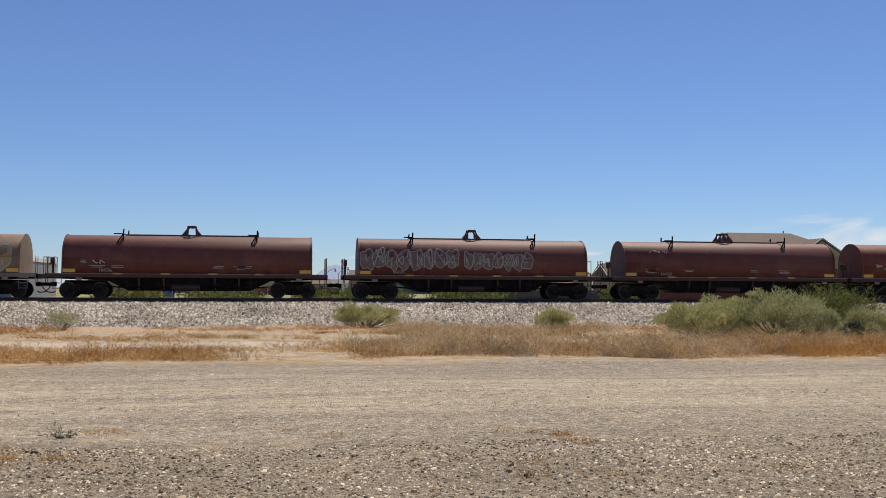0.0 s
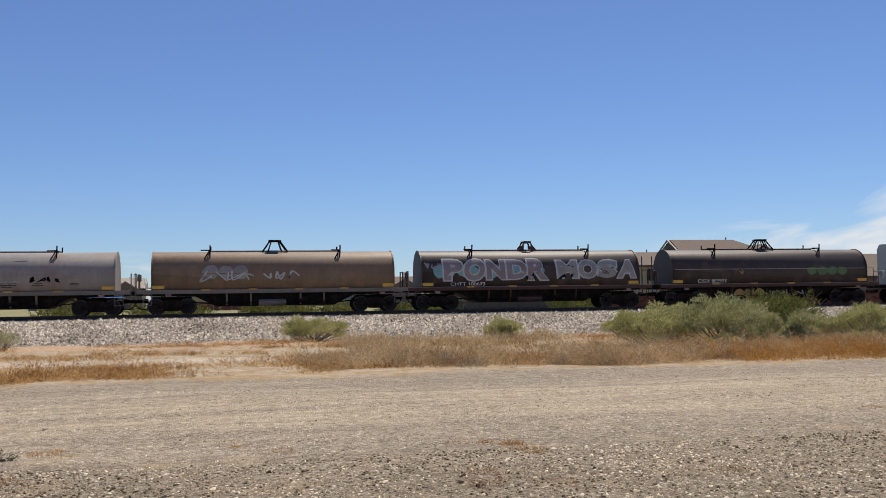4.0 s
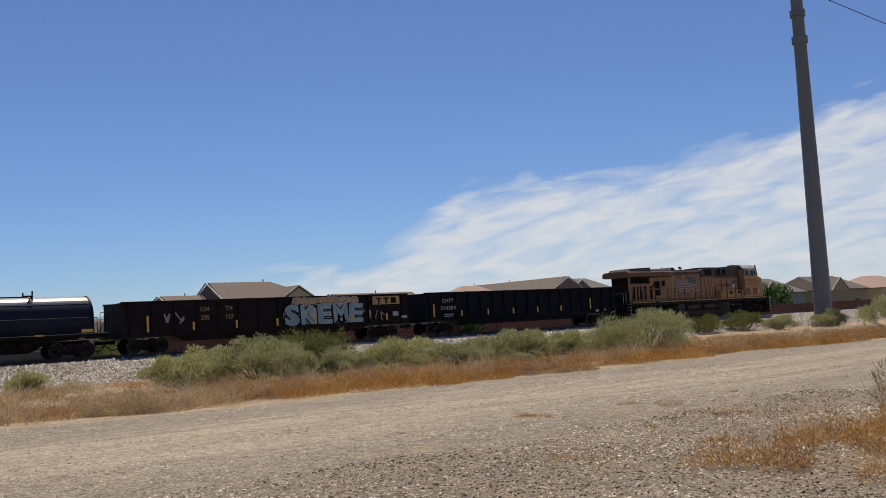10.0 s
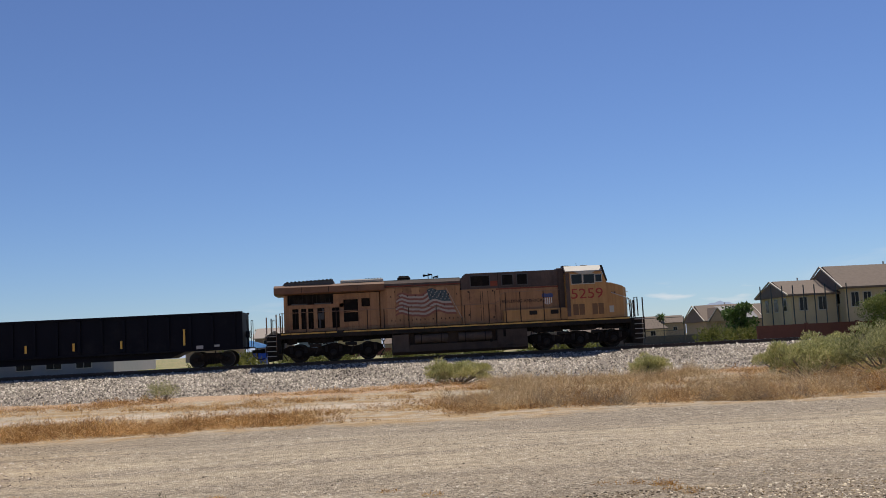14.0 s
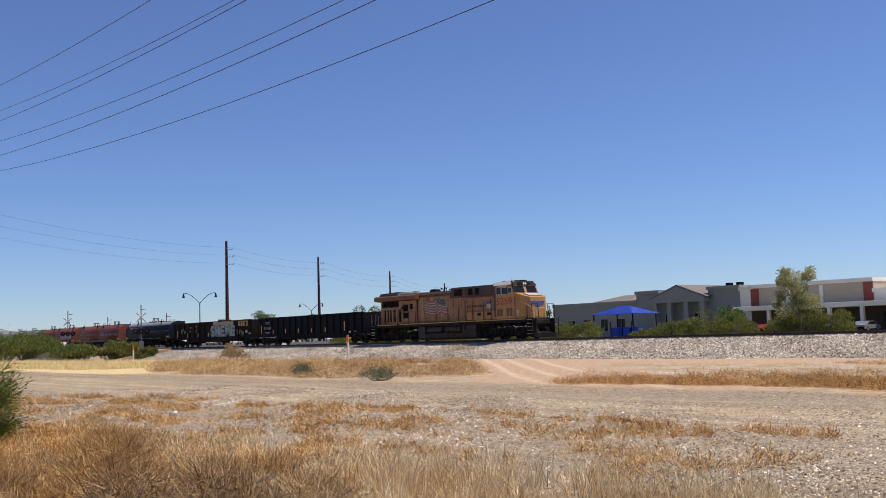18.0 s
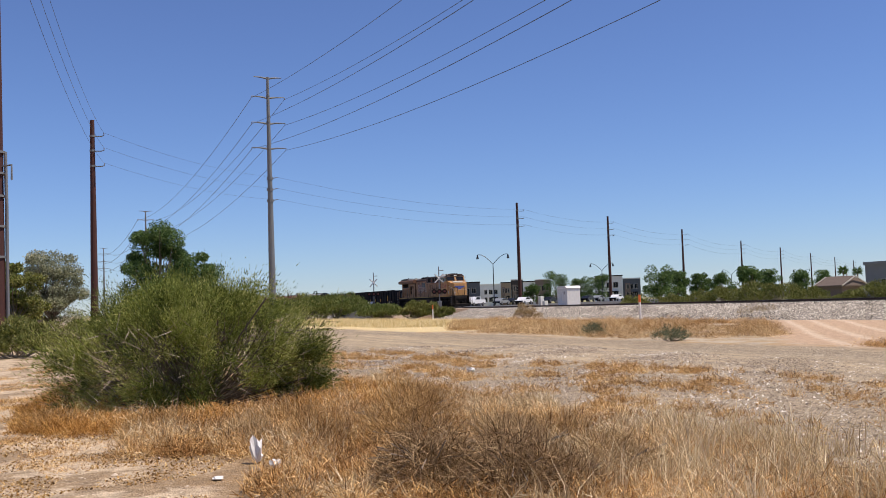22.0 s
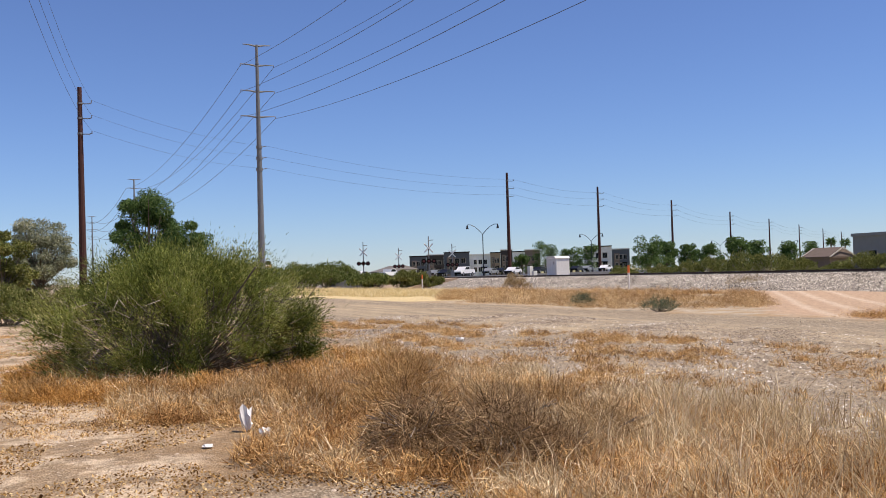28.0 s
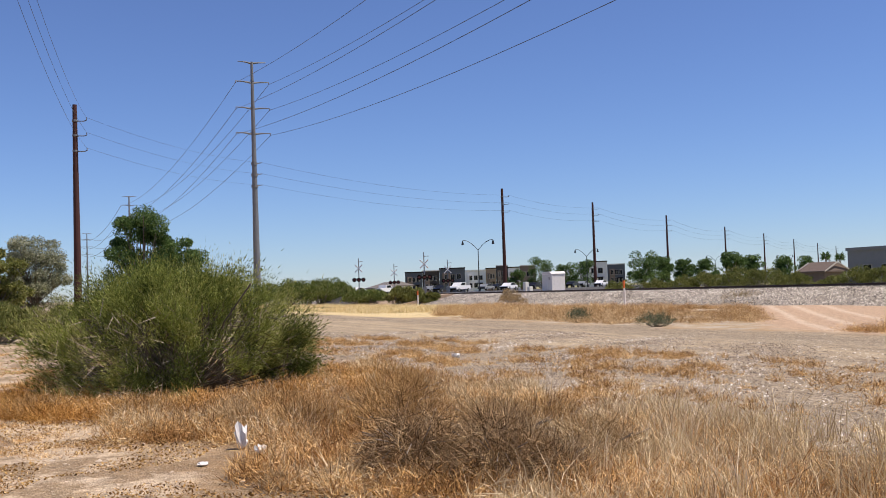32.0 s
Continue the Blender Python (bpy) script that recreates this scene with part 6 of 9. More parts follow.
def shrub(name, x, y, rx, ry, h, leaf, label, n=5000, size=0.10, seed=1, twigs=26, slim=0.16, group="", upright=0.5, z=None, category="bush"):
    """A bush: woody stems from one foot and a crown of sprays with gaps and an uneven outline."""
    g = np.random.default_rng(seed)
    z0 = gz(x, y) if z is None else z
    ob = empty(name, pose(x, y, z0 - 0.03), label, category, group)
    bm = B()
    k = max(7, int(10 + 14 * min(1.0, rx / 3)))
    cen, rad = [], []
    for i in range(k):
        a = g.random() * 6.283
        q = math.sqrt(g.random()) * 0.72
        zz = h * (0.16 + 0.50 * g.random() * (1 - 0.6 * q))
        r = h * g.uniform(0.24, 0.36)
        cen.append((rx * q * math.cos(a), ry * q * math.sin(a), zz))
        rad.append((max(r, 0.34 * rx * g.uniform(0.7, 1.1)), max(r, 0.34 * ry * g.uniform(0.7, 1.1)), r * g.uniform(0.8, 1.25)))
    cen, rad = np.array(cen), np.array(rad)
    for i in range(twigs):
        j = i % k
        p = cen[j] + g.normal(0, 0.35, 3) * rad[j]
        b0 = (g.normal(0, 0.1 * rx), g.normal(0, 0.1 * ry), 0.0)
        mid = np.array(b0) * 0.4 + p * 0.6 + g.normal(0, 0.05, 3) * h
        mid[2] = max(0.05, mid[2] * 0.85)
        r0 = 0.02 + 0.012 * h
        rod(bm, b0, mid, r0, r0 * 0.65, 5)
        rod(bm, mid, p + np.array((0, 0, 0.1 * h)), r0 * 0.65, r0 * 0.25, 5)
        q = p + g.normal(0, 0.6, 3) * rad[j]
        rod(bm, mid, (q[0], q[1], max(0.05, q[2])), r0 * 0.45, r0 * 0.2, 4)
    part("branchwork", bm, m_twig if leaf in ("tan", "sage") else m_bark, ob)
    j = g.integers(0, k, n)
    u = g.normal(size=(n, 3))
    u /= np.linalg.norm(u, axis=1, keepdims=True)
    rr = 0.45 + 0.6 * g.random((n, 1)) ** 0.6
    # sprays: leaves gather along short shoots
    shoot = g.integers(0, max(8, n // 9), n)
    jit = np.random.default_rng(seed + 5)
    sc = jit.integers(0, k, shoot.max() + 1)
    su = jit.normal(size=(shoot.max() + 1, 3))
    su /= np.linalg.norm(su, axis=1, keepdims=True)
    su[:, 2] = np.abs(su[:, 2]) * (0.6 + upright) - 0.25
    sr = 0.5 + 0.6 * jit.random((shoot.max() + 1, 1)) ** 0.7
    base = cen[sc] + su * rad[sc] * sr
    along = g.random((n, 1))
    dirs = su[shoot] + np.array((0, 0, upright))
    c = base[shoot] + dirs * along * size * 2.4 + g.normal(0, size * 0.45, (n, 3))
    c[:, 2] = np.where(c[:, 2] < 0.06 * h, 0.06 * h + np.abs(c[:, 2]) * 0.3, c[:, 2])
    d = dirs + g.normal(0, 0.55, (n, 3))
    ln = size * g.uniform(0.6, 1.5, n)
    v, f = leaf_tris(c, d, ln, ln * slim)
    part("foliage", fast("foliage", v, f, LEAF[leaf]), None, ob)
    return ob


def tree(name, x, y, h, r, leaf, label, n=6000, size=0.28, seed=1, trunk=0.35, low=0.3, z=None, clumps=14, sparse=1.0, category="tree", group="", puff=(0.26, 0.46)):
    """A tree: tapered trunk, limbs, and a crown of leafy clumps with gaps."""
    g = np.random.default_rng(seed)
    z0 = gz(x, y) if z is None else z
    ob = empty(name, pose(x, y, z0 - 0.05), label, category, group)
    bm = B()
    top = h * (low + 0.12)
    rod(bm, (0, 0, 0), (0.05 * r, 0, top * 0.6), trunk, trunk * 0.75, 8)
    rod(bm, (0.05 * r, 0, top * 0.6), (0, 0.05 * r, top), trunk * 0.75, trunk * 0.55, 8)
    cen, rad = [], []
    for i in range(clumps):
        a = g.random() * 6.283
        t = g.random()
        q = r * math.sqrt(g.random()) * (0.85 - 0.35 * t)
        zz = h * (low + 0.08 + (0.82 - low) * t)
        cen.append((q * math.cos(a), q * math.sin(a), zz))
        rr = r * g.uniform(*puff)
        rad.append((rr, rr, rr * g.uniform(0.55, 0.9)))
        rod(bm, (0, 0.03 * r, top * g.uniform(0.7, 1.0)), cen[-1], trunk * 0.22, trunk * 0.06, 5)
    part("trunk", bm, m_bark, ob)
    cen, rad = np.array(cen), np.array(rad)
    j = g.integers(0, clumps, n)
    u = g.normal(size=(n, 3))
    u /= np.linalg.norm(u, axis=1, keepdims=True)
    c = cen[j] + u * rad[j] * (0.35 + 0.7 * g.random((n, 1)) ** (0.5 * sparse))
    d = u * 0.6 + g.normal(0, 0.7, (n, 3)) - np.array((0, 0, 0.15))
    ln = size * g.uniform(0.6, 1.4, n)
    v, f = leaf_tris(c, d, ln, ln * 0.34)
    part("crown", fast("crown", v, f, LEAF[leaf]), None, ob)
    return ob


def sage(x, y, rx, ry, h, leaf, label, n=16000, size=0.085, seed=1, group="", clumps=0, slim=0.14, name="sage_bush"):
    """A puffy bush: many small rounded cushions of fine leaves over woody stems, dark between the cushions."""
    g = np.random.default_rng(seed)
    ob = empty(name, pose(x, y, gz(x, y) - 0.03), label, "bush", group)
    k = clumps or int(26 + 10 * rx)
    a = g.random(k) * 6.283
    q = np.sqrt(g.random(k)) * 0.86
    top = h * (1 - 0.62 * q ** 2) * g.uniform(0.72, 1.08, k)
    zc = top * np.where(g.random(k) < 0.6, g.uniform(0.62, 0.84, k), g.uniform(0.25, 0.6, k))
    cen = np.stack([rx * q * np.cos(a), ry * q * np.sin(a), zc], 1)
    rad = g.uniform(0.15, 0.27, k)[:, None] * np.array((h, h, h * 0.9))[None]
    bm = B()
    for c in cen[: 30]:
        b0 = Vector((g.normal(0, 0.08 * rx), g.normal(0, 0.08 * ry), 0))
        e = Vector(c)
        m = b0.lerp(e, 0.55) + Vector((0, 0, -0.08 * h))
        m.z = max(0.05, m.z)
        rods(bm, [b0, m, e], 0.016 + 0.006 * h, 5)
    part("branchwork", bm, m_twig, ob)
    j = g.integers(0, k, n)
    u = g.normal(size=(n, 3))
    u /= np.linalg.norm(u, axis=1, keepdims=True)
    u[:, 2] = np.where(u[:, 2] < -0.35, -u[:, 2], u[:, 2])
    wob = 1 + 0.25 * np.sin(u[:, :1] * 5 + j[:, None]) * np.sin(u[:, 1:2] * 6 + 2 * j[:, None])
    c = cen[j] + u * rad[j] * wob * (0.55 + 0.5 * g.random((n, 1)) ** 0.5)
    c[:, 2] = np.maximum(c[:, 2], 0.04)
    d = u * 0.8 + np.array((0, 0, 0.55)) + g.normal(0, 0.5, (n, 3))
    ln = size * g.uniform(0.6, 1.7, n)
    v, f = leaf_tris(c, d, ln, ln * slim)
    part("foliage", fast("foliage", v, f, LEAF[leaf]), None, ob)
    return ob


def broom(x, y, r, h, label, seed):
    """A big desert broom: arching grey stems that end in brushes of fine upright green twigs, open and bare below."""
    g = np.random.default_rng(seed)
    ob = empty("broom_bush", pose(x, y, gz(x, y) - 0.03), label, "bush")
    k = 330
    m0 = 34
    la, lq = g.random(m0) * 6.283, np.sqrt(g.random(m0))
    lx, ly = lq * np.cos(la), lq * np.sin(la)
    own = g.integers(0, m0, k)
    px, py = lx[own] + g.normal(0, 0.085, k), ly[own] + g.normal(0, 0.085, k)
    a, q = np.arctan2(py, px), np.clip(np.hypot(px, py), 0, 1.08)
    rise = g.uniform(0.84, 1.08, m0)[own]
    top = rise * h * (1.0 - 0.46 * np.minimum(q, 1) ** 2.6) * g.uniform(0.88, 1.04, k)
    lift = np.where(g.random(k) < 0.5, g.uniform(0.72, 0.9, k), g.uniform(0.10, 0.72, k))
    q = np.where(lift < 0.5, 0.55 + 0.45 * q, q)
    cen = np.stack([r * q * np.cos(a) * 0.9, r * q * np.sin(a) * 0.86, top * lift], 1)
    bm = B()
    for i in range(k):
        b0 = Vector((g.normal(0, 0.16), g.normal(0, 0.16), 0))
        e = Vector(cen[i])
        out = Vector((e.x, e.y, 0))
        m1 = b0 + out * 0.35 + Vector((g.normal(0, 0.06), g.normal(0, 0.06), e.z * 0.25))
        m2 = b0 + out * 0.72 + Vector((g.normal(0, 0.06), g.normal(0, 0.06), e.z * 0.62))
        rods(bm, [b0, m1, m2, e], g.uniform(0.005, 0.013), 4)
    for i in range(46):
        b = g.random() * 6.283
        e = Vector((r * 0.93 * math.cos(b), r * 0.9 * math.sin(b), h * g.uniform(0.15, 0.85))) * g.uniform(0.7, 0.98)
        rods(bm, [(0.1 * math.cos(b), 0.1 * math.sin(b), 0), (e.x * 0.4, e.y * 0.4, e.z * 0.3 + g.normal(0, 0.05)), (e.x * 0.75 + g.normal(0, 0.08), e.y * 0.75 + g.normal(0, 0.08), e.z * 0.68), e], g.uniform(0.007, 0.014), 5)
    part("branchwork", bm, plain("grey_stem", (0.17, 0.135, 0.10), 0.9, 0, 0.3, 6), ob)
    # bare dead twigs in the lower half
    m = 1700
    aa = g.random(m) * 6.283
    qq = r * g.uniform(0.45, 0.99, m)
    c = np.stack([qq * np.cos(aa), qq * np.sin(aa), h * g.uniform(0.02, 0.6, m)], 1)
    d = np.stack([np.cos(aa), np.sin(aa), g.uniform(-0.3, 0.9, m)], 1) + g.normal(0, 0.5, (m, 3))
    v, f = leaf_tris(c, d, g.uniform(0.15, 0.6, m), np.full(m, 0.007))
    part("dead_twig_mat", fast("dead_twig_mat", v, f, island("dead_twig", [(0.0, (0.12, 0.09, 0.065)), (0.5, (0.20, 0.16, 0.12)), (1.0, (0.36, 0.30, 0.24))], 0.9)), None, ob)
    # brushes: fine twigs fan up and outward from every stem's end
    tone = (("crown_shade", 0.30, [(0.0, (0.032, 0.044, 0.009)), (0.5, (0.085, 0.108, 0.021)), (1.0, (0.18, 0.20, 0.047))]), ("crown", 0.45, [(0.0, (0.08, 0.102, 0.018)), (0.5, (0.195, 0.235, 0.043)), (1.0, (0.35, 0.37, 0.10))]), ("crown_tip", 0.25, [(0.0, (0.15, 0.18, 0.031)), (0.5, (0.33, 0.355, 0.078)), (1.0, (0.50, 0.48, 0.18))]))
    pick = g.random(k)
    lo = 0.0
    for nm, share, stops in tone:
        own = np.nonzero((pick >= lo) & (pick < lo + share))[0]
        lo += share
        n = 560 * len(own)
        j = np.repeat(own, 560)
        face = np.stack([np.cos(a[j]) * q[j] * 0.85, np.sin(a[j]) * q[j] * 0.85, 0.85 - 0.35 * (lift[j] < 0.5)], 1)
        fan = g.normal(0, 0.44, (n, 3))
        dirs = face + fan
        along = g.random((n, 1)) ** 0.8
        size = g.uniform(0.24, 0.50, k)[j][:, None]
        c = cen[j] + dirs * along * size * 0.95 + g.normal(0, 0.035, (n, 3)) - np.array((0, 0, 0.12))
        c[:, 2] = np.maximum(c[:, 2], 0.08)
        d = dirs + g.normal(0, 0.5, (n, 3))
        v, f = leaf_tris(c, d, g.uniform(0.03, 0.10, n), g.uniform(0.004, 0.008, n))
        part(nm, fast(nm, v, f, island("broom_" + nm, stops, 0.75, 0.3)), None, ob)
    # long loose wisps break the outline
    m = 60
    j = g.integers(0, k, m)
    d = np.stack([np.cos(a[j]) * q[j], np.sin(a[j]) * q[j], np.full(m, 0.8)], 1) + g.normal(0, 0.3, (m, 3))
    c = cen[j] + d * g.uniform(0.15, 0.4, (m, 1))
    v, f = leaf_tris(c, d, g.uniform(0.15, 0.32, m), np.full(m, 0.006))
    part("wisp_mat", fast("wisp_mat", v, f, island("broom_wisp", [(0.0, (0.12, 0.15, 0.03)), (0.6, (0.25, 0.26, 0.08)), (1.0, (0.4, 0.35, 0.2))], 0.8)), None, ob)
    return ob


def dead_mound(x, y, r, h, label, stops, mat, seed, n=5500, size=0.17):
    """A collapsed dead weed: a mound of thin tangled stalks that arch out from the foot."""
    g = np.random.default_rng(seed)
    ob = empty("dry_bush", pose(x, y, gz(x, y) - 0.02), label, "dry bush", "dead weeds")
    a = g.random(n) * 6.283
    q = np.sqrt(g.random(n))
    zz = h * (1 - 0.75 * q ** 2) * g.random(n) ** 0.6 * (1 + 0.25 * np.sin(a * 4))
    c = np.stack([r * q * np.cos(a), r * 0.9 * q * np.sin(a), zz], 1)
    d = np.stack([np.cos(a) * (0.2 + 0.5 * q), np.sin(a) * (0.2 + 0.5 * q), 0.55 - 0.5 * q], 1) + g.normal(0, 0.7, (n, 3))
    v, f = leaf_tris(c, d, size * g.uniform(0.5, 1.9, n), g.uniform(0.002, 0.005, n))
    part("stalk_mat", fast("stalk_mat", v, f, island(mat, stops, 0.95, 0.15)), None, ob)
    bm = B()
    for i in range(16):
        b = g.random() * 6.283
        rods(bm, [(0, 0, 0), (r * 0.4 * math.cos(b), r * 0.4 * math.sin(b), h * 0.6), (r * 0.9 * math.cos(b), r * 0.9 * math.sin(b), h * g.uniform(0.3, 1.0))], 0.005, 4)
    part("branchwork", bm, m_twig, ob)
    return ob


def spot(bearing, d):
    """A place by its bearing (degrees to the left of straight across the track) and distance from the viewpoint."""
    a = radians(bearing)
    return -d * math.sin(a), d * math.cos(a)


def plants():
    # the big broom bush beside the path
    broom(-17.15, 2.80, 2.30, 2.38, "large bright green desert broom bush with bare grey lower twigs", 11)
    # sage row between the gravel and the track
    row = [(17.2, 38.5, 1.9, 1.7, 1.75), (19.6, 36.6, 2.0, 1.7, 1.9), (22.2, 36.0, 1.7, 1.6, 1.6), (25.0, 34.6, 1.9, 1.6, 1.6), (27.6, 33.6, 1.7, 1.6, 1.5), (30.4, 33.0, 2.0, 1.7, 1.65), (33.0, 32.0, 1.7, 1.5, 1.6), (35.6, 30.0, 2.4, 2.0, 2.25), (37.6, 33.6, 1.8, 1.6, 1.6), (19.0, 40.5, 1.6, 1.5, 1.7)]
    for i, (x, y, a, b, h) in enumerate(row):
        sage(x, y, a * 1.12, b * 1.1, h * (1.14 if i % 2 else 1.0), "sage" if i % 3 else "sagey", "grey-green sagebrush among dry grass", 26000, 0.085, 20 + i, "sagebrush row")
    for i, (x, y, r, h) in enumerate([(18.4, 34.6, 0.8, 0.7), (21.2, 34.0, 1.0, 0.85), (23.8, 33.6, 0.9, 0.8), (26.4, 32.2, 0.9, 0.75), (29.2, 31.4, 1.0, 0.9), (31.8, 30.8, 0.8, 0.8)]):
        sage(x, y, r, r * 0.9, h, "dull" if i % 2 else "sagey", "low grey weed before the sagebrush row", 7000, 0.07, 330 + i, "low weeds", 16)
    shrub("mesquite_bush", 22.6, 37.6, 1.5, 1.3, 2.9, "creo", "feathery green mesquite sapling above the sagebrush", 6000, 0.14, 41, 30, 0.12, upright=0.3)
    sage(62.5, 31.5, 3.2, 2.4, 2.6, "sage", "wide grey-green sagebrush beside the steel pole", 20000, 0.12, 42)
    sage(69.0, 32.5, 3.2, 2.4, 3.3, "dull", "tall dark olive bush beside the gravel", 20000, 0.13, 43)
    for i, (x, y, r, h) in enumerate([(71.0, 53.0, 1.9, 1.9), (76.0, 52.4, 1.9, 2.1), (76.5, 49.0, 1.6, 1.5), (80.0, 46.5, 1.6, 1.7)]):
        sage(x, y, r, r, h, "creo" if i < 2 else "sage", "round green bush at the foot of the ballast", 11000, 0.11, 50 + i)
    sage(4.0, 50.6, 1.9, 1.2, 1.4, "sagey", "pale green bush at the foot of the ballast", 15000, 0.11, 61, slim=0.09)
    sage(13.0, 46.6, 0.95, 0.9, 1.25, "sagey", "small pale green bush in dry grass", 9000, 0.1, 62, slim=0.09)
    shrub("sage_bush", -10.0, 47.5, 0.9, 0.8, 0.8, "sage", "low pale green weed at the dirt lane", 2500, 0.08, 63, 12, 0.09, upright=0.9)
    sage(-91.0, 49.0, 1.5, 1.4, 2.1, "tan", "round dry tan tumbleweed bush", 7000, 0.14, 64, "", 22, 0.07, "dry_bush")
    shrub("sage_bush", -41.3, 25.7, 0.75, 0.7, 0.75, "dull", "small grey-green bush at the strip's edge", 2600, 0.09, 65, 12, 0.09)
    shrub("sage_bush", -32.6, 24.1, 0.85, 0.7, 0.55, "dull", "small grey-green bush at the strip's edge", 2200, 0.09, 66, 12, 0.09)
    shrub("dry_bush", -63.0, 55.0, 1.8, 1.2, 1.0, "tan", "dry pale bush at the foot of the ballast", 2600, 0.12, 67, 16, 0.07, upright=0.8)
    shrub("weed", -2.3, 11.0, 0.14, 0.12, 0.11, "dull", "small green weed in the gravel", 260, 0.035, 68, 4, 0.1)
    shrub("weed", 12.2, 4.4, 1.2, 0.9, 0.75, "creo", "green and orange weeds at the edge of the gravel", 3500, 0.09, 69, 20, 0.08, upright=0.9)
    shrub("weed", 13.8, 6.3, 1.1, 0.9, 0.6, "tan", "dry orange weeds at the edge of the gravel", 3000, 0.09, 70, 20, 0.06, upright=0.9)
    grey = [(0.0, (0.085, 0.048, 0.02)), (0.5, (0.32, 0.20, 0.095)), (1.0, (0.66, 0.48, 0.26))]
    rusty = [(0.0, (0.16, 0.085, 0.03)), (0.5, (0.40, 0.235, 0.085)), (1.0, (0.68, 0.45, 0.20))]
    wan = [(0.0, (0.22, 0.14, 0.06)), (0.5, (0.46, 0.31, 0.15)), (1.0, (0.80, 0.62, 0.36))]
    kinds = {"g": (grey, "grey_stalk", "collapsed greyish dead weed in dry grass"), "r": (rusty, "rusty_stalk", "tangled orange-brown dead weed"), "w": (wan, "wan_stalk", "pale straw-coloured dead weed")}
    for i, (x, y, r, h, k) in enumerate([(-7.9, 3.25, 0.72, 0.76, "g"), (-7.3, 3.75, 0.62, 0.68, "g"), (-10.2, 3.9, 0.7, 0.45, "r"), (-8.7, 4.5, 0.7, 0.48, "g"), (-11.3, 4.3, 0.8, 0.5, "r"), (-10.8, 3.1, 0.6, 0.36, "r"), (-12.4, 4.9, 0.8, 0.45, "r"), (-7.6, 4.9, 0.65, 0.5, "w"), (-9.3, 5.3, 0.7, 0.4, "r"), (-8.1, 3.6, 0.55, 0.36, "w"), (-7.2, 4.1, 0.5, 0.4, "g"), (-12.7, 3.3, 0.7, 0.34, "r"), (-14.2, 5.6, 0.8, 0.42, "r"), (-13.6, 1.7, 0.6, 0.3, "r"), (-10.3, 5.2, 0.6, 0.36, "w"), (-15.6, 0.5, 0.6, 0.3, "r"), (-11.8, 2.5, 0.5, 0.28, "w"), (-19.6, 0.9, 0.7, 0.4, "r")]):
        dead_mound(x, y, r * 0.82, h * 0.72, kinds[k][2], kinds[k][0], kinds[k][1], 400 + i)
    # dark thicket before the level crossing
    for i, (b, d, rx, h) in enumerate([(75.6, 158, 3.0, 4.2), (74.6, 157, 3.2, 4.6), (73.7, 158, 3.2, 4.7), (72.8, 156, 3.2, 4.8), (72.0, 157, 2.6, 4.7), (71.6, 158, 1.6, 4.2), (70.7, 142, 1.7, 2.5), (69.8, 141, 2.0, 2.6), (68.3, 136, 1.5, 2.8), (67.6, 136, 1.4, 2.6), (66.5, 135, 1.4, 1.7)]):
        x, y = spot(b, d)
        sage(x, y, rx, 2.2, h, "hedge" if i < 8 else "creo", "dense olive green bush by the level crossing", 8000, 0.18, 80 + i, "crossing thicket", 36, 0.28, "thicket_bush")
    # bushes and trees beyond the track
    far = [(38.0, 106, 2.2, 2.0), (36.6, 107, 2.6, 2.6), (35.0, 106, 3.0, 3.2), (33.4, 106, 2.6, 2.9), (30.6, 103, 2.4, 2.6), (29.4, 102, 2.8, 3.2), (28.2, 101, 2.3, 2.7), (43.0, 114, 2.8, 2.9), (41.6, 112, 2.6, 2.6), (46.2, 118, 2.6, 2.6), (47.6, 120, 3.2, 3.3), (48.9, 123, 3.2, 3.4), (50.6, 128, 3.0, 3.1), (52.0, 130, 2.8, 2.7), (55.6, 137, 2.6, 2.4), (44.4, 116, 2.0, 1.8), (53.6, 140, 2.4, 2.2)]
    for i, (b, d, rx, h) in enumerate(far):
        x, y = spot(b, d)
        sage(x, y, rx * 1.05, 1.9, h * 1.05, "creo", "olive green creosote bush beyond the track", 6000, 0.14, 110 + i, "bushes beyond the track", 30, 0.24, "creosote_bush")
    low = [(9.0, 92, 2.4, 1.5), (7.6, 90, 2.0, 2.0), (4.4, 88, 3.0, 1.5), (2.6, 86, 3.2, 1.7), (-1.6, 95, 2.4, 1.3), (-3.6, 95, 2.6, 1.3), (-6.0, 92, 2.6, 1.2), (-9.5, 86, 2.6, 1.4), (-12.0, 86, 2.4, 1.3), (-19.4, 110, 2.4, 2.1), (-21.0, 104, 1.7, 1.6)]
    for i, (b, d, rx, h) in enumerate(low):
        x, y = spot(b, d)
        shrub("creosote_bush", x, y, rx, 1.6, h, "creo", "low yellow-green scrub beyond the track", 1800, 0.24, 140 + i, 10, 0.2, "scrub beyond the track")
    tree("tree", *spot(29.9, 101), 7.6, 2.9, "sage", "thin grey-green tree before a school building", 8000, 0.17, 161, 0.14, 0.25, clumps=34, sparse=1.8, puff=(0.14, 0.3))
    tree("tree", *spot(82.7, 92), 10.0, 4.0, "green", "dense green shade tree behind the path", 42000, 0.16, 162, 0.4, 0.10, clumps=54, puff=(0.15, 0.32))
    tree("tree", *spot(80.5, 91), 7.3, 3.0, "green", "lower green tree beside a shade tree", 20000, 0.16, 167, 0.25, 0.08, clumps=36, puff=(0.16, 0.32))
    tree("tree", *spot(88.3, 88), 7.5, 4.0, "acacia", "grey-green drooping acacia tree", 36000, 0.13, 163, 0.25, 0.08, clumps=60, sparse=1.6, puff=(0.12, 0.27))
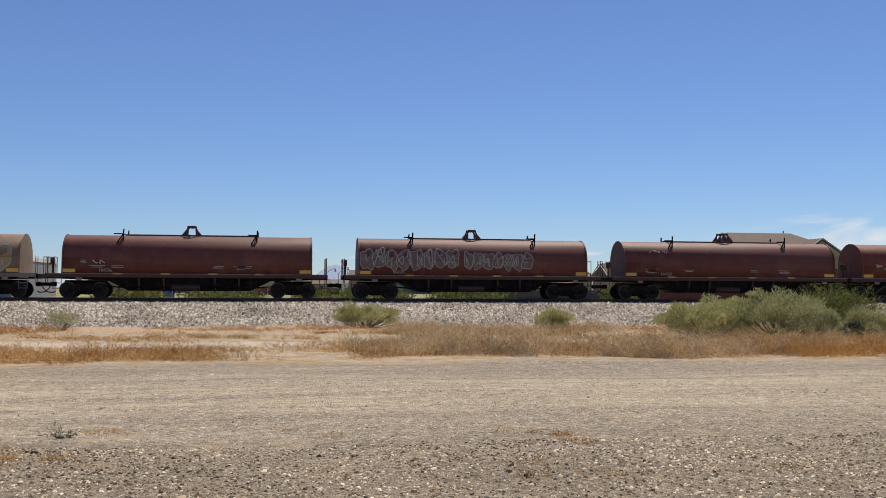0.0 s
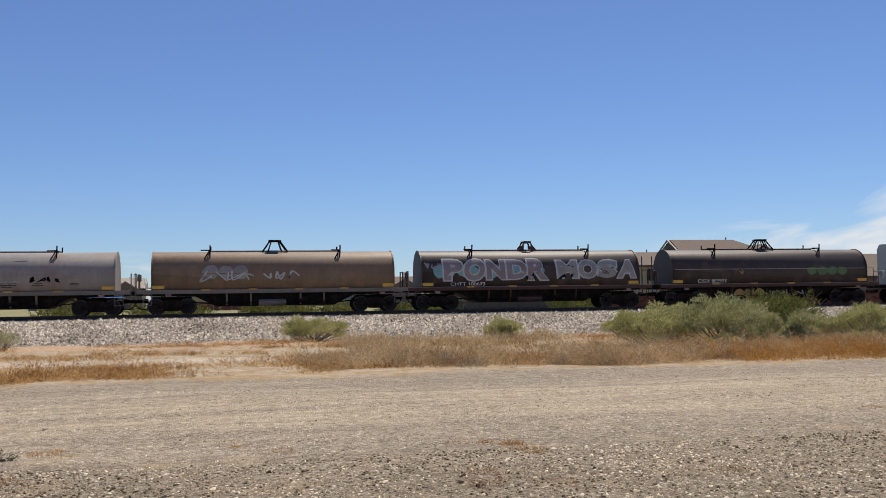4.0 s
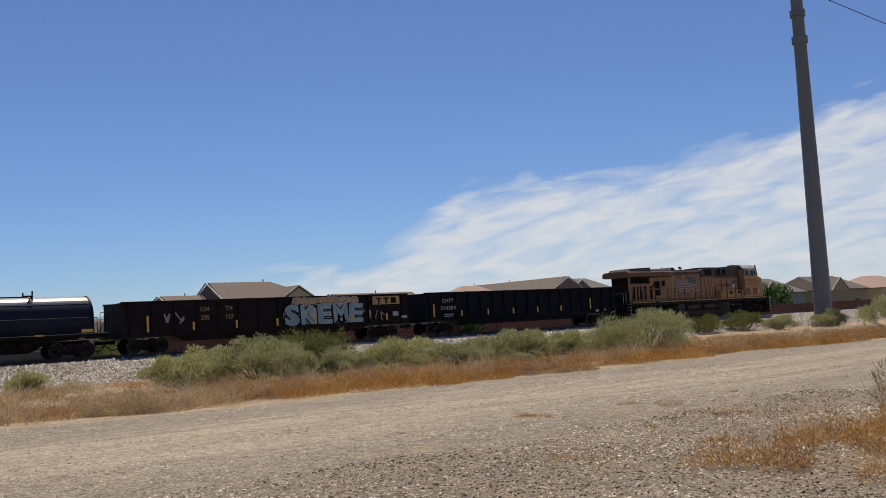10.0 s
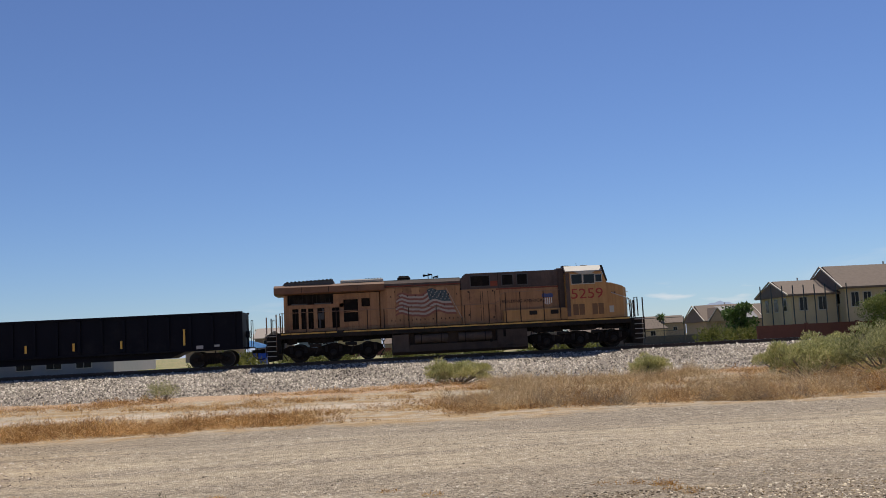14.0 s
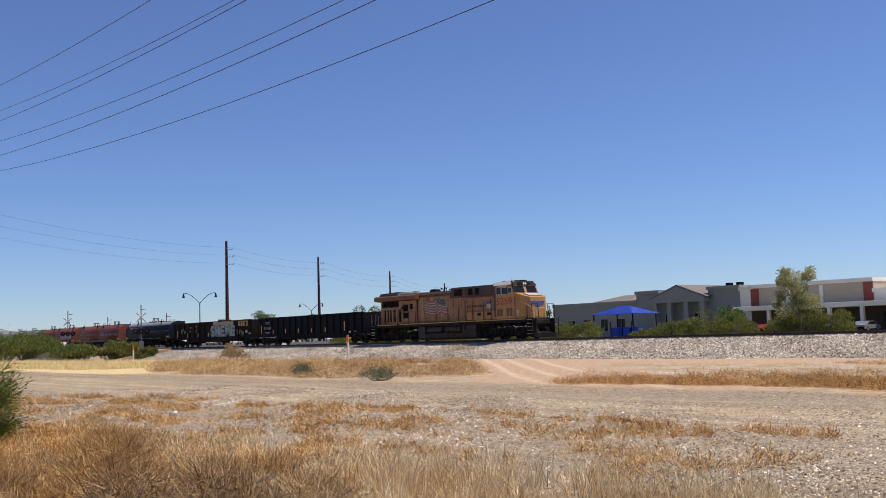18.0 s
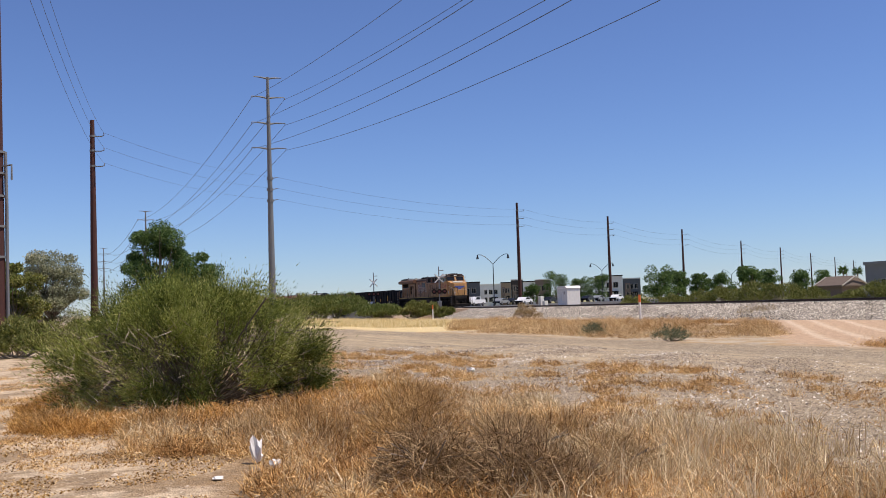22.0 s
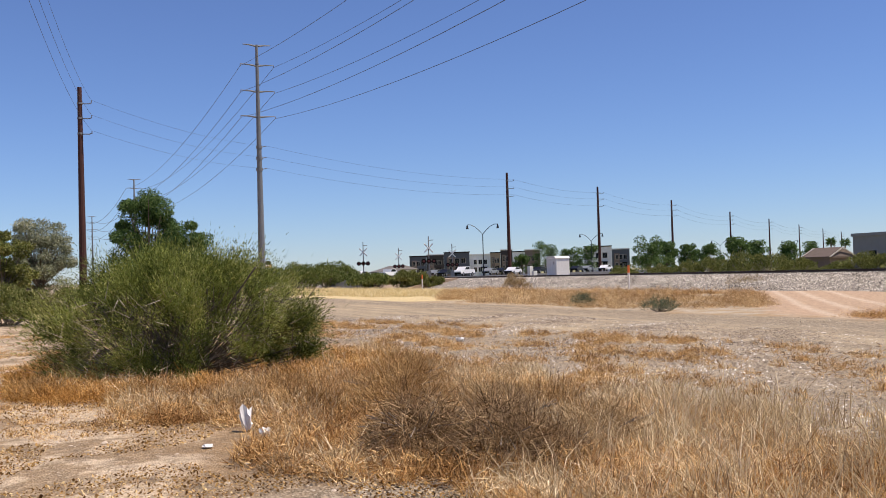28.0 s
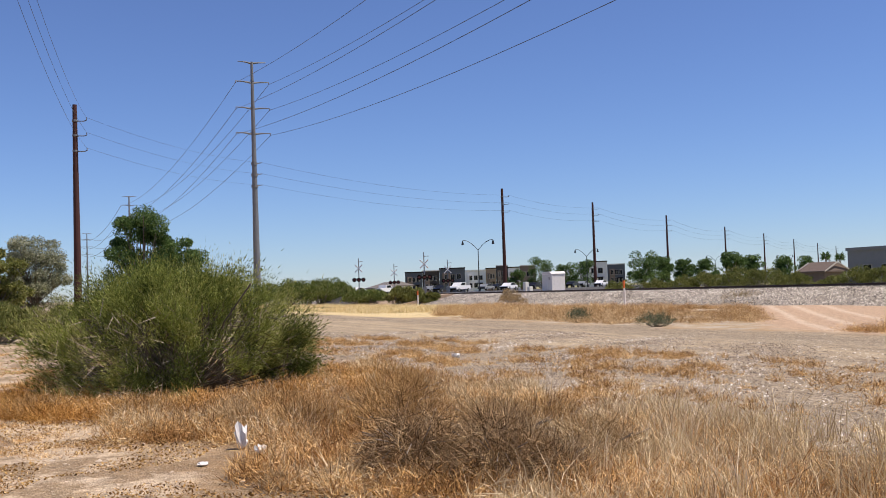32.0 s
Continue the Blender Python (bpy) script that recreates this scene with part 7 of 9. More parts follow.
    tree("tree", *spot(90.2, 84), 6.4, 3.2, "creo", "olive acacia tree behind the path", 14000, 0.18, 166, 0.2, 0.06, clumps=40, sparse=1.5, puff=(0.14, 0.28))
    tree("tree", *spot(91.0, 95), 7.0, 3.0, "green", "dark green tree behind the path", 6000, 0.3, 164, 0.25, 0.1, clumps=18)
    for i, (b, d, r, h) in enumerate([(90.0, 44, 1.9, 1.7), (84.6, 70, 2.2, 1.9), (86.4, 62, 2.0, 1.6), (92.0, 60, 2.4, 2.2), (80.6, 88, 2.4, 2.2)]):
        x, y = spot(b, d)
        sage(x, y, r, r, h, "creo", "olive bush beside the sandy path", 7000, 0.14, 360 + i, "", 26, 0.18, "creosote_bush")
    shrub("creosote_bush", *spot(87.6, 42), 1.5, 1.4, 1.5, "creo", "olive bush beside the sandy path", 9000, 0.085, 165, 20, 0.14)
    for i, (b, d, h, r) in enumerate([(60.0, 250, 9.0, 4.4), (58.6, 262, 7.6, 3.6), (57.6, 258, 8.0, 4.0), (54.2, 190, 7.6, 3.8), (53.2, 196, 6.8, 3.2), (49.2, 185, 6.8, 3.4), (48.2, 192, 6.2, 3.0), (50.8, 215, 6.4, 3.2), (46.6, 205, 6.0, 3.0), (61.4, 300, 7.0, 3.4), (51.9, 205, 6.4, 2.8), (45.2, 230, 6.4, 3.4)]):
        tree("tree", *spot(b, d), h, r, "green", "round green street tree", 6500, 0.26, 170 + i, 0.25, 0.12, clumps=26, group="street trees", puff=(0.2, 0.38))
    tree("tree", *spot(-28.6, 100), 4.6, 4.0, "hedge", "dark green garden tree before a house", 15000, 0.14, 190, 0.2, 0.06, clumps=40, puff=(0.2, 0.34))
    tree("tree", *spot(-31.4, 102), 3.9, 2.6, "creo", "green garden tree beside a brick wall", 3500, 0.26, 191, 0.15, 0.15, clumps=14)
    tree("tree", *spot(-20.8, 120), 4.6, 2.6, "green", "dark green garden tree", 3500, 0.28, 192, 0.15, 0.05, clumps=14)
    tree("tree", *spot(-40.2, 118), 3.4, 1.8, "green", "small green garden tree", 2500, 0.26, 193, 0.12, 0.1, clumps=12)
    tree("tree", *spot(-57.0, 190), 6.0, 4.0, "green", "dark green garden tree", 3000, 0.4, 194, 0.2, 0.05, clumps=14)
    tree("tree", *spot(33.6, 136), 4.4, 2.6, "green", "dark green tree before a school building", 2600, 0.3, 195, 0.15, 0.1, clumps=12)
    for i, (b, d, h) in enumerate([(-11.4, 366, 8.0), (-13.0, 372, 8.2), (-14.5, 390, 9.0), (-16.4, 330, 8.0), (44.4, 300, 8.2), (43.7, 310, 8.0), (-4.6, 380, 8.6), (0.6, 420, 7.6)]):
        x, y = spot(b, d)
        ob = empty("palm_tree", pose(x, y, 0), "tall fan palm with a shaggy head", "palm tree", "palm trees")
        part("trunk", rods(B(), [(0, 0, 0), (0.1, 0, h * 0.5), (0, 0, h * 0.86)], 0.22, 7), m_bark, ob)
        g = np.random.default_rng(200 + i)
        k = 260
        a = g.random(k) * 6.283
        e = g.uniform(-0.7, 1.1, k)
        d3 = np.stack([np.cos(a) * np.cos(e), np.sin(a) * np.cos(e), np.sin(e)], 1)
        c = np.array((0, 0, h * 0.86)) + d3 * g.uniform(0.2, 1.2, (k, 1))
        v, f = leaf_tris(c, d3 - np.array((0, 0, 0.3)), np.full(k, 0.95), np.full(k, 0.12))
        part("palm_head", fast("palm_head", v, f, LEAF["green"]), None, ob)


plants()


def blades(name, cx, cy, h, stops, label, per=9, spread=0.10, lean_k=0.45, width=0.006, keep=None, z=None):
    """Dry grass: tufts of bent blades, in one mesh."""
    k = len(cx)
    n = k * per
    i = np.repeat(np.arange(k), per)
    x = cx[i] + RNG.normal(0, 1, n) * spread
    y = cy[i] + RNG.normal(0, 1, n) * spread
    z0 = ground_z(x, y) - 0.02
    hh = h[i] * RNG.uniform(0.45, 1.1, n)
    a = RNG.random(n) * 6.283
    q = np.abs(RNG.normal(0, lean_k * 1.5, n)) + 0.15
    hh = hh * (0.55 + 0.9 * RNG.random(k)[i])
    d1 = np.stack([np.cos(a) * q * 0.4, np.sin(a) * q * 0.4, np.ones(n)], 1)
    d2 = np.stack([np.cos(a) * q * 1.3, np.sin(a) * q * 1.3, np.ones(n) * 0.75], 1)
    p0 = np.stack([x, y, z0], 1)
    p1 = p0 + d1 * hh[:, None] * 0.55
    p2 = p1 + d2 * hh[:, None] * 0.5
    b = RNG.random(n) * 6.283
    s = np.stack([np.cos(b), np.sin(b), np.zeros(n)], 1) * (width * (0.7 + 0.6 * RNG.random(n)) + 0.005 * np.clip(np.hypot(x, y) / 60, 0, 3))[:, None]
    v = np.stack([p0 - s, p0 + s, p1 + s * 0.8, p1 - s * 0.8, p2], 1).reshape(-1, 3)
    o = np.arange(n)[:, None] * 5
    f = np.concatenate([o + np.array([[0, 1, 2]]), o + np.array([[0, 2, 3]]), o + np.array([[3, 2, 4]])], 1).reshape(-1, 3)
    return tagged(new(name, fast(name, v, f, island(name, stops, 0.9, 0.3))), label, "grass", kind="stuff")


def tangle(name, cx, cy, r, h, stops, label, per=150, size=0.16, width=0.003):
    """Dry weeds: many low mounds of crossing stalks, in one mesh."""
    k = len(cx)
    n = k * per
    i = np.repeat(np.arange(k), per)
    a = RNG.random(n) * 6.283
    q = np.sqrt(RNG.random(n))
    ph = RNG.random(k)[i] * 6.283
    zz = h[i] * (1 - 0.8 * q ** 2) * RNG.random(n) ** 0.7 * (1 + 0.3 * np.sin(a * 3 + ph))
    x, y = cx[i] + r[i] * q * np.cos(a), cy[i] + r[i] * q * np.sin(a)
    c = np.stack([x, y, ground_z(x, y) - 0.01 + zz], 1)
    d = np.stack([np.cos(a) * 0.5 * q, np.sin(a) * 0.5 * q, np.full(n, 0.55)], 1) + RNG.normal(0, 0.55, (n, 3))
    w = width * RNG.uniform(0.6, 1.4, n) + 0.0035 * np.clip(np.hypot(x, y) / 60, 0, 3)
    v, f = leaf_tris(c, d, size * RNG.uniform(0.5, 1.6, n) * (0.6 + 0.4 * h[i] / max(1e-3, h.max())), w)
    return tagged(new(name, fast(name, v, f, island(name, stops, 0.9, 0.14, 1.5, 0.7))), label, "grass", kind="stuff")


BROWN = [(0.0, (0.21, 0.112, 0.045)), (0.35, (0.405, 0.232, 0.098)), (0.7, (0.6, 0.39, 0.188)), (1.0, (0.84, 0.645, 0.375))]
ORANGE = [(0.0, (0.246, 0.116, 0.029)), (0.4, (0.478, 0.239, 0.058)), (0.8, (0.667, 0.377, 0.109)), (1.0, (0.841, 0.58, 0.246))]
STRAW = [(0.0, (0.50, 0.37, 0.15)), (0.5, (0.74, 0.60, 0.30)), (1.0, (0.90, 0.80, 0.52))]
RUSTY = [(0.0, (0.11, 0.052, 0.017)), (0.35, (0.41, 0.21, 0.068)), (0.7, (0.70, 0.42, 0.155)), (1.0, (0.97, 0.73, 0.38))]
WAN = [(0.0, (0.19, 0.10, 0.04)), (0.35, (0.43, 0.265, 0.115)), (0.7, (0.64, 0.44, 0.215)), (1.0, (0.92, 0.73, 0.43))]
PALE = [(0.0, (0.32, 0.22, 0.11)), (0.4, (0.56, 0.41, 0.22)), (0.8, (0.74, 0.58, 0.34)), (1.0, (0.95, 0.83, 0.56))]
TAN = [(0.0, (0.275, 0.188, 0.088)), (0.4, (0.5, 0.362, 0.188)), (0.8, (0.688, 0.537, 0.312)), (1.0, (0.925, 0.8, 0.537))]


def patchy(x, y, scale, cut, seed=0.0):
    """True where a smooth random field is high: grass grows in patches."""
    f = np.zeros_like(x)
    for a, b, c in ((1.0, 0.6, 0.0), (-0.7, 1.1, 1.7), (1.9, -0.4, 3.1), (0.3, 2.1, 0.7), (2.6, 1.7, 5.0)):
        f += np.sin((x * a + y * b) / scale + c + seed)
    return f / 5 > cut


def scatter(n, x0, x1, y0, y1):
    return RNG.uniform(x0, x1, n), RNG.uniform(y0, y1, n)


def grasses():
    # the long strip beside the track
    x, y = scatter(2600, 2, 52, 23.2, 33.5)
    edge = 25.0 + 1.3 * np.sin(x * 0.43) + 0.8 * np.sin(x * 1.7 + 1) - 0.02 * x
    k = (y > edge + RNG.exponential(0.6, len(x))) & (y < 32 + 1.2 * np.sin(x * 0.31)) & patchy(x, y, 0.9, -0.2, 0.5) & (patchy(x, y, 2.6, -0.25, 1.7) | (y > 29.5))
    low = np.clip((y[k] - edge[k]) / 3.0, 0.3, 1)
    tangle("strip_grass", x[k], y[k], RNG.uniform(0.25, 0.6, k.sum()), low * RNG.uniform(0.10, 0.72, k.sum()) * (0.6 + 0.4 * np.sin(x[k] * 0.8 + y[k] * 0.5)), WAN, "thick dry tan and brown weeds along the gravel", 190, 0.2)
    x, y = scatter(1500, 2, 52, 24.0, 34)
    k = patchy(x, y, 0.9, 0.02, 2.5) & (y > 25.6 + 1.2 * np.sin(x * 0.43))
    tangle("strip_stalks", x[k], y[k], RNG.uniform(0.3, 0.6, k.sum()), RNG.uniform(0.3, 0.85, k.sum()), PALE, "pale dry stalks among brown weeds", 130, 0.24)
    x, y = scatter(1500, 2, 60, 24.0, 33.5)
    k = patchy(x, y, 1.4, 0.12, 4.4) & (y > 24.6 + 0.9 * np.sin(x * 0.5))
    tangle("grey_weeds", x[k], y[k], RNG.uniform(0.2, 0.5, k.sum()), RNG.uniform(0.15, 0.5, k.sum()), [(0.0, (0.14, 0.10, 0.06)), (0.5, (0.32, 0.25, 0.165)), (1.0, (0.56, 0.47, 0.34))], "greyish dead weeds in the grass strip", 150, 0.15)
    x, y = scatter(2600, 14, 66, 22.5, 33.0)
    k = (y > 24.2 - 0.02 * x + 0.8 * np.sin(x * 0.6)) & (y < 33.5 - 0.08 * (x - 16)) & patchy(x, y, 1.3, -0.4, 3.3)
    tangle("orange_strip", x[k], y[k], RNG.uniform(0.25, 0.6, k.sum()), RNG.uniform(0.12, 0.55, k.sum()), ORANGE, "orange dry weeds below the sagebrush", 170, 0.16)
    x, y = scatter(5200, -24, 62, 24, 50)
    k = patchy(x, y * 2.2, 3.2, 0.06) & (np.abs(y - 35.6) > 1.4) & (y > 25 + np.sin(x * 0.4))
    tangle("strip_weeds", x[k], y[k], RNG.uniform(0.25, 0.7, k.sum()), RNG.uniform(0.08, 0.34, k.sum()), RUSTY, "patches of orange-brown dry weeds on bare dirt", 90, 0.14)
    x, y = scatter(1500, 5, 30, 38, 48)
    k = patchy(x, y, 2.6, 0.0, 2.0)
    tangle("pale_grass", x[k], y[k], RNG.uniform(0.3, 0.7, k.sum()), RNG.uniform(0.2, 0.6, k.sum()), PALE, "pale dry grass before the ballast", 110, 0.22)
    x, y = scatter(1900, -24, -2, 23.5, 31)
    k = (np.abs(y - 27.0 - np.sin(x * 0.3)) < 2.8 * RNG.random(len(x)) ** 0.5) & patchy(x, y * 2.0, 2.2, -0.34, 2.2) & (x > -23.5 + 0.8 * np.sin(y * 3)) & patchy(x, y, 1.0, -0.3)
    tangle("strip_grass_far", x[k], y[k], RNG.uniform(0.25, 0.6, k.sum()), RNG.uniform(0.08, 0.46, k.sum()), RUSTY, "thick dry brown weeds along the gravel", 130, 0.15)
    x, y = scatter(3600, -96, -32, 25, 47)
    k = (x + 1.19 * y < 3.0) & (x < -34) & (-x < 2.25 * y) & patchy(x, y * 1.5, 4.0, -0.3, 1.0)
    tangle("verge_grass", x[k], y[k], RNG.uniform(0.3, 0.9, k.sum()), RNG.uniform(0.15, 0.55, k.sum()), WAN, "dry tan weeds beyond the dirt drive", 80, 0.22, 0.004)
    x, y = scatter(900, -60, -36, 33, 47)
    k = (x + 1.19 * y < 2.5) & patchy(x, y * 1.5, 2.4, 0.0, 4.0)
    tangle("drive_weeds", x[k], y[k], RNG.uniform(0.3, 0.7, k.sum()), RNG.uniform(0.1, 0.4, k.sum()), RUSTY, "orange-brown weeds beside the dirt drive", 110, 0.18, 0.004)
    x, y = scatter(7000, -190, -76, 25, 47)
    k = (y > 28.5 + 0.06 * (x + 80)) & (y < 46) & (-x > 2.1 * y)
    blades("straw", x[k], y[k], RNG.uniform(0.25, 0.55, k.sum()), STRAW, "pale yellow straw on the verge", 9, 0.6)
    # near grass beside the bush
    x, y = scatter(5200, -19, -4.2, 0.4, 7.4)
    e = (y - 2.5 + 0.2 * (-x - 7)) > 0.35 * np.sin(x * 1.7)
    clear = ((x + 17.2) ** 2 / 8 + (y - 2.9) ** 2 / 5 > 0.7) & ((x + 9.7) ** 2 + (y - 2.15) ** 2 > 0.28)
    k = e & (y < 6.4 + 0.5 * np.sin(x * 2.1)) & patchy(x, y, 0.55, -0.5) & clear
    tangle("dry_grass", x[k], y[k], RNG.uniform(0.10, 0.26, k.sum()), RNG.uniform(0.05, 0.26, k.sum()), RUSTY, "tangled brown dry grass around the bush", 105, 0.11, 0.0030)
    k = e & (y < 6.9 + 0.4 * np.sin(x * 1.3)) & patchy(x, y, 0.45, 0.12, 2.0) & clear
    tangle("straw_tangle", x[k], y[k], RNG.uniform(0.10, 0.25, k.sum()), RNG.uniform(0.10, 0.34, k.sum()), PALE, "pale straw stalks in the brown grass", 42, 0.17, 0.0026)
    x, y = scatter(2600, -10.0, -4.0, 3.4, 7.6)
    k = patchy(x, y, 0.5, -0.15, 4.0) & (x > -5.2 - 0.75 * y + RNG.exponential(0.8, len(x)))
    blades("tall_grass", x[k], y[k], RNG.uniform(0.25, 0.5, k.sum()), PALE, "tall pale dry grass stalks", 8, 0.08, 0.45, 0.0030)
    x, y = scatter(1500, -19.8, -13.0, 0.0, 6.4)
    x[:170], y[:170] = -14.8 + RNG.normal(0, 0.55, 170), 5.0 + RNG.normal(0, 0.45, 170)
    k = ((x + 16.6) ** 2 / 9.5 + (y - 3.0) ** 2 / 8.2 < 1.3) & ((x + 17.0) ** 2 / 7.5 + (y - 3.0) ** 2 / 5 > 0.45)
    k[:170] = True
    tangle("orange_grass", x[k], y[k], RNG.uniform(0.12, 0.3, k.sum()), RNG.uniform(0.08, 0.3, k.sum()), ORANGE, "orange dry weeds at the foot of the bush", 150, 0.10, 0.0032)
    x, y = scatter(5200, -32, -6, 6.2, 15.5)
    k = (patchy(x, y * 2.4, 1.3, 0.06, 2.0) | (RNG.random(len(x)) < 0.08)) & (y < 14.4 + 0.06 * x) & patchy(x, y, 0.4, -0.35, 1.0)
    tangle("gravel_tufts", x[k], y[k], RNG.uniform(0.06, 0.24, k.sum()), RNG.uniform(0.03, 0.20, k.sum()), RUSTY, "low dry tufts scattered over the gravel", 52, 0.09, 0.0032)
    x, y = scatter(1500, -6, 16, 4.5, 12.5)
    k = patchy(x, y, 0.8, 0.44, 3.0)
    tangle("low_weeds", x[k], y[k], RNG.uniform(0.10, 0.25, k.sum()), RNG.uniform(0.02, 0.06, k.sum()), ORANGE, "flat orange weeds in the gravel", 90, 0.05, 0.002)
    x, y = scatter(1300, 7.5, 22, 1.0, 9.0)
    k = (y < 6.6 - 0.5 * (x - 10) * (x < 10) + 0.12 * (x - 10)) & patchy(x, y, 0.8, -0.1, 1.0) & (x > 8.2)
    tangle("edge_weeds", x[k], y[k], RNG.uniform(0.15, 0.35, k.sum()), RNG.uniform(0.12, 0.5, k.sum()), ORANGE, "orange dry weeds at the edge of the lot", 170, 0.11, 0.002)
    x, y = scatter(1500, -34, -9, -3.5, 1.9)
    k = patchy(x, y, 0.7, 0.2, 5.0)
    tangle("path_litter", x[k], y[k], RNG.uniform(0.12, 0.3, k.sum()), RNG.uniform(0.02, 0.09, k.sum()), RUSTY, "dry litter and tufts on the sandy path", 90, 0.06, 0.002)
    x, y = scatter(5000, -120, 110, 69, 92)
    k = patchy(x, y, 5.0, -0.2, 1.0)
    blades("green_verge", x[k], y[k], RNG.uniform(0.2, 0.5, k.sum()), [(0.0, (0.07, 0.09, 0.02)), (0.5, (0.16, 0.19, 0.05)), (1.0, (0.33, 0.32, 0.13))], "green and tan grass beyond the track", 7, 0.5)


grasses()


def flakes(name, x, y, size, stops, label):
    """Dry leaves and chaff that lie flat on the ground."""
    n = len(x)
    c = np.stack([x, y, ground_z(x, y) + 0.012 + 0.01 * RNG.random(n)], 1)
    a = RNG.random(n) * 6.283
    d = np.stack([np.cos(a), np.sin(a), RNG.normal(0, 0.4, n)], 1)
    s = np.stack([-np.sin(a) * 0.7, np.cos(a) * 0.7, RNG.normal(0, 0.9, n)], 1)
    c[:, 2] += size * 0.12
    L, W = size[:, None], (size * RNG.uniform(0.2, 0.6, n))[:, None]
    v = np.stack([c - d * L * 0.5, c + s * W * 0.5, c + d * L * 0.5, c - s * W * 0.5], 1).reshape(-1, 3)
    return tagged(new(name, fast(name, v, np.arange(4 * n).reshape(-1, 4), island(name, stops, 0.95, 0.1))), label, "litter", kind="stuff")


def ground_litter():
    x, y = scatter(190000, -22, -5.5, -3.2, 6.0)
    k = patchy(x, y, 0.55, -0.12, 1.3) | (y > 2.2)
    k &= (y < 7 + 0.1 * x) & (RNG.random(len(x)) < np.clip(9.0 / -x, 0.15, 1))
    flakes("leaf_litter", x[k], y[k], RNG.uniform(0.012, 0.036, k.sum()), [(0.0, (0.08, 0.04, 0.015)), (0.4, (0.27, 0.145, 0.045)), (0.75, (0.50, 0.30, 0.10)), (1.0, (0.82, 0.62, 0.32))], "brown and yellow leaf litter on sandy soil")
    x, y = scatter(40000, -28, 26, 3.0, 11)
    k = patchy(x, y * 1.6, 0.8, 0.18, 2.6) & (np.abs(x) < 3 + y * 1.3)
    flakes("dry_chaff", x[k], y[k], RNG.uniform(0.008, 0.026, k.sum()), [(0.0, (0.16, 0.10, 0.04)), (0.5, (0.42, 0.28, 0.11)), (1.0, (0.72, 0.55, 0.30))], "dry chaff and crushed weeds on the gravel")


ground_litter()


def lot_stones():
    n = 130000
    x = RNG.uniform(-28, 28, n)
    y = 2.0 + 21 * RNG.random(n) ** 1.25
    k = ((x > -9) | (y > 6.5)) & (np.abs(x) < 4 + y * 1.6)
    x, y = x[k], y[k]
    s = 0.006 + 0.018 * RNG.random(len(x)) ** 2.5 + 0.02 * (RNG.random(len(x)) > 0.997)
    tagged(stones("gravel_stones", x, y, ground_z(x, y), s, [(0.0, (0.06, 0.048, 0.036)), (0.35, (0.20, 0.165, 0.122)), (0.75, (0.38, 0.32, 0.24)), (1.0, (0.66, 0.59, 0.48))], 0.7), "loose grey and white gravel stones on the lot", "gravel", kind="stuff")
    n = 95000
    x = RNG.uniform(-7, 17, n)
    y = 2.4 + 7.8 * RNG.random(n) ** 1.15
    s = 0.006 + 0.017 * RNG.random(n) ** 2.0 + 0.02 * (RNG.random(n) > 0.995)
    tagged(stones("near_stones", x, y, ground_z(x, y), s, [(0.0, (0.045, 0.032, 0.021)), (0.4, (0.18, 0.136, 0.088)), (0.75, (0.38, 0.305, 0.205)), (1.0, (0.78, 0.68, 0.51))], 0.7, CHIP), "packed brown and grey gravel stones", "gravel", kind="stuff")
    n = 70000
    x = RNG.uniform(-36, -5, n)
    y = 6.0 + 12 * RNG.random(n) ** 1.3
    s = 0.009 + 0.022 * RNG.random(n) ** 2.5
    tagged(stones("side_stones", x, y, ground_z(x, y), s, [(0.0, (0.05, 0.037, 0.03)), (0.4, (0.17, 0.125, 0.096)), (0.78, (0.34, 0.275, 0.215)), (1.0, (0.88, 0.82, 0.72))], 0.75), "loose brown and white stones between dry tufts", "gravel", kind="stuff")
    n = 2500
    x = RNG.uniform(-30, -6, n)
    y = RNG.uniform(-3, 2.5, n)
    s = 0.008 + 0.03 * RNG.random(n) ** 4
    tagged(stones("path_stones", x, y, ground_z(x, y) + s * 0.2, s, [(0.0, (0.18, 0.13, 0.09)), (0.6, (0.38, 0.29, 0.20)), (1.0, (0.60, 0.50, 0.39))], 0.5), "small pale stones on the sandy path", "stones", kind="stuff")


lot_stones()
# ---- power line, poles and wires ----
m_galv = plain("galvanised_steel", (0.15, 0.156, 0.165), 0.6, 0.0, 0.12, 0.6, 0.05, streak=0.2)
m_corten = plain("weathering_steel", (0.062, 0.018, 0.014), 0.8, 0.1, 0.25, 0.8, 0.1, streak=0.3)
m_conc = plain("concrete", (0.36, 0.34, 0.31), 0.9, 0, 0.15, 1.5, 0.3)
m_cable = plain("aluminium_cable", (0.06, 0.06, 0.065), 0.6, 0.3, 0.1, 1)
m_insul = plain("insulator", (0.16, 0.15, 0.15), 0.4, 0, 0.1, 2)


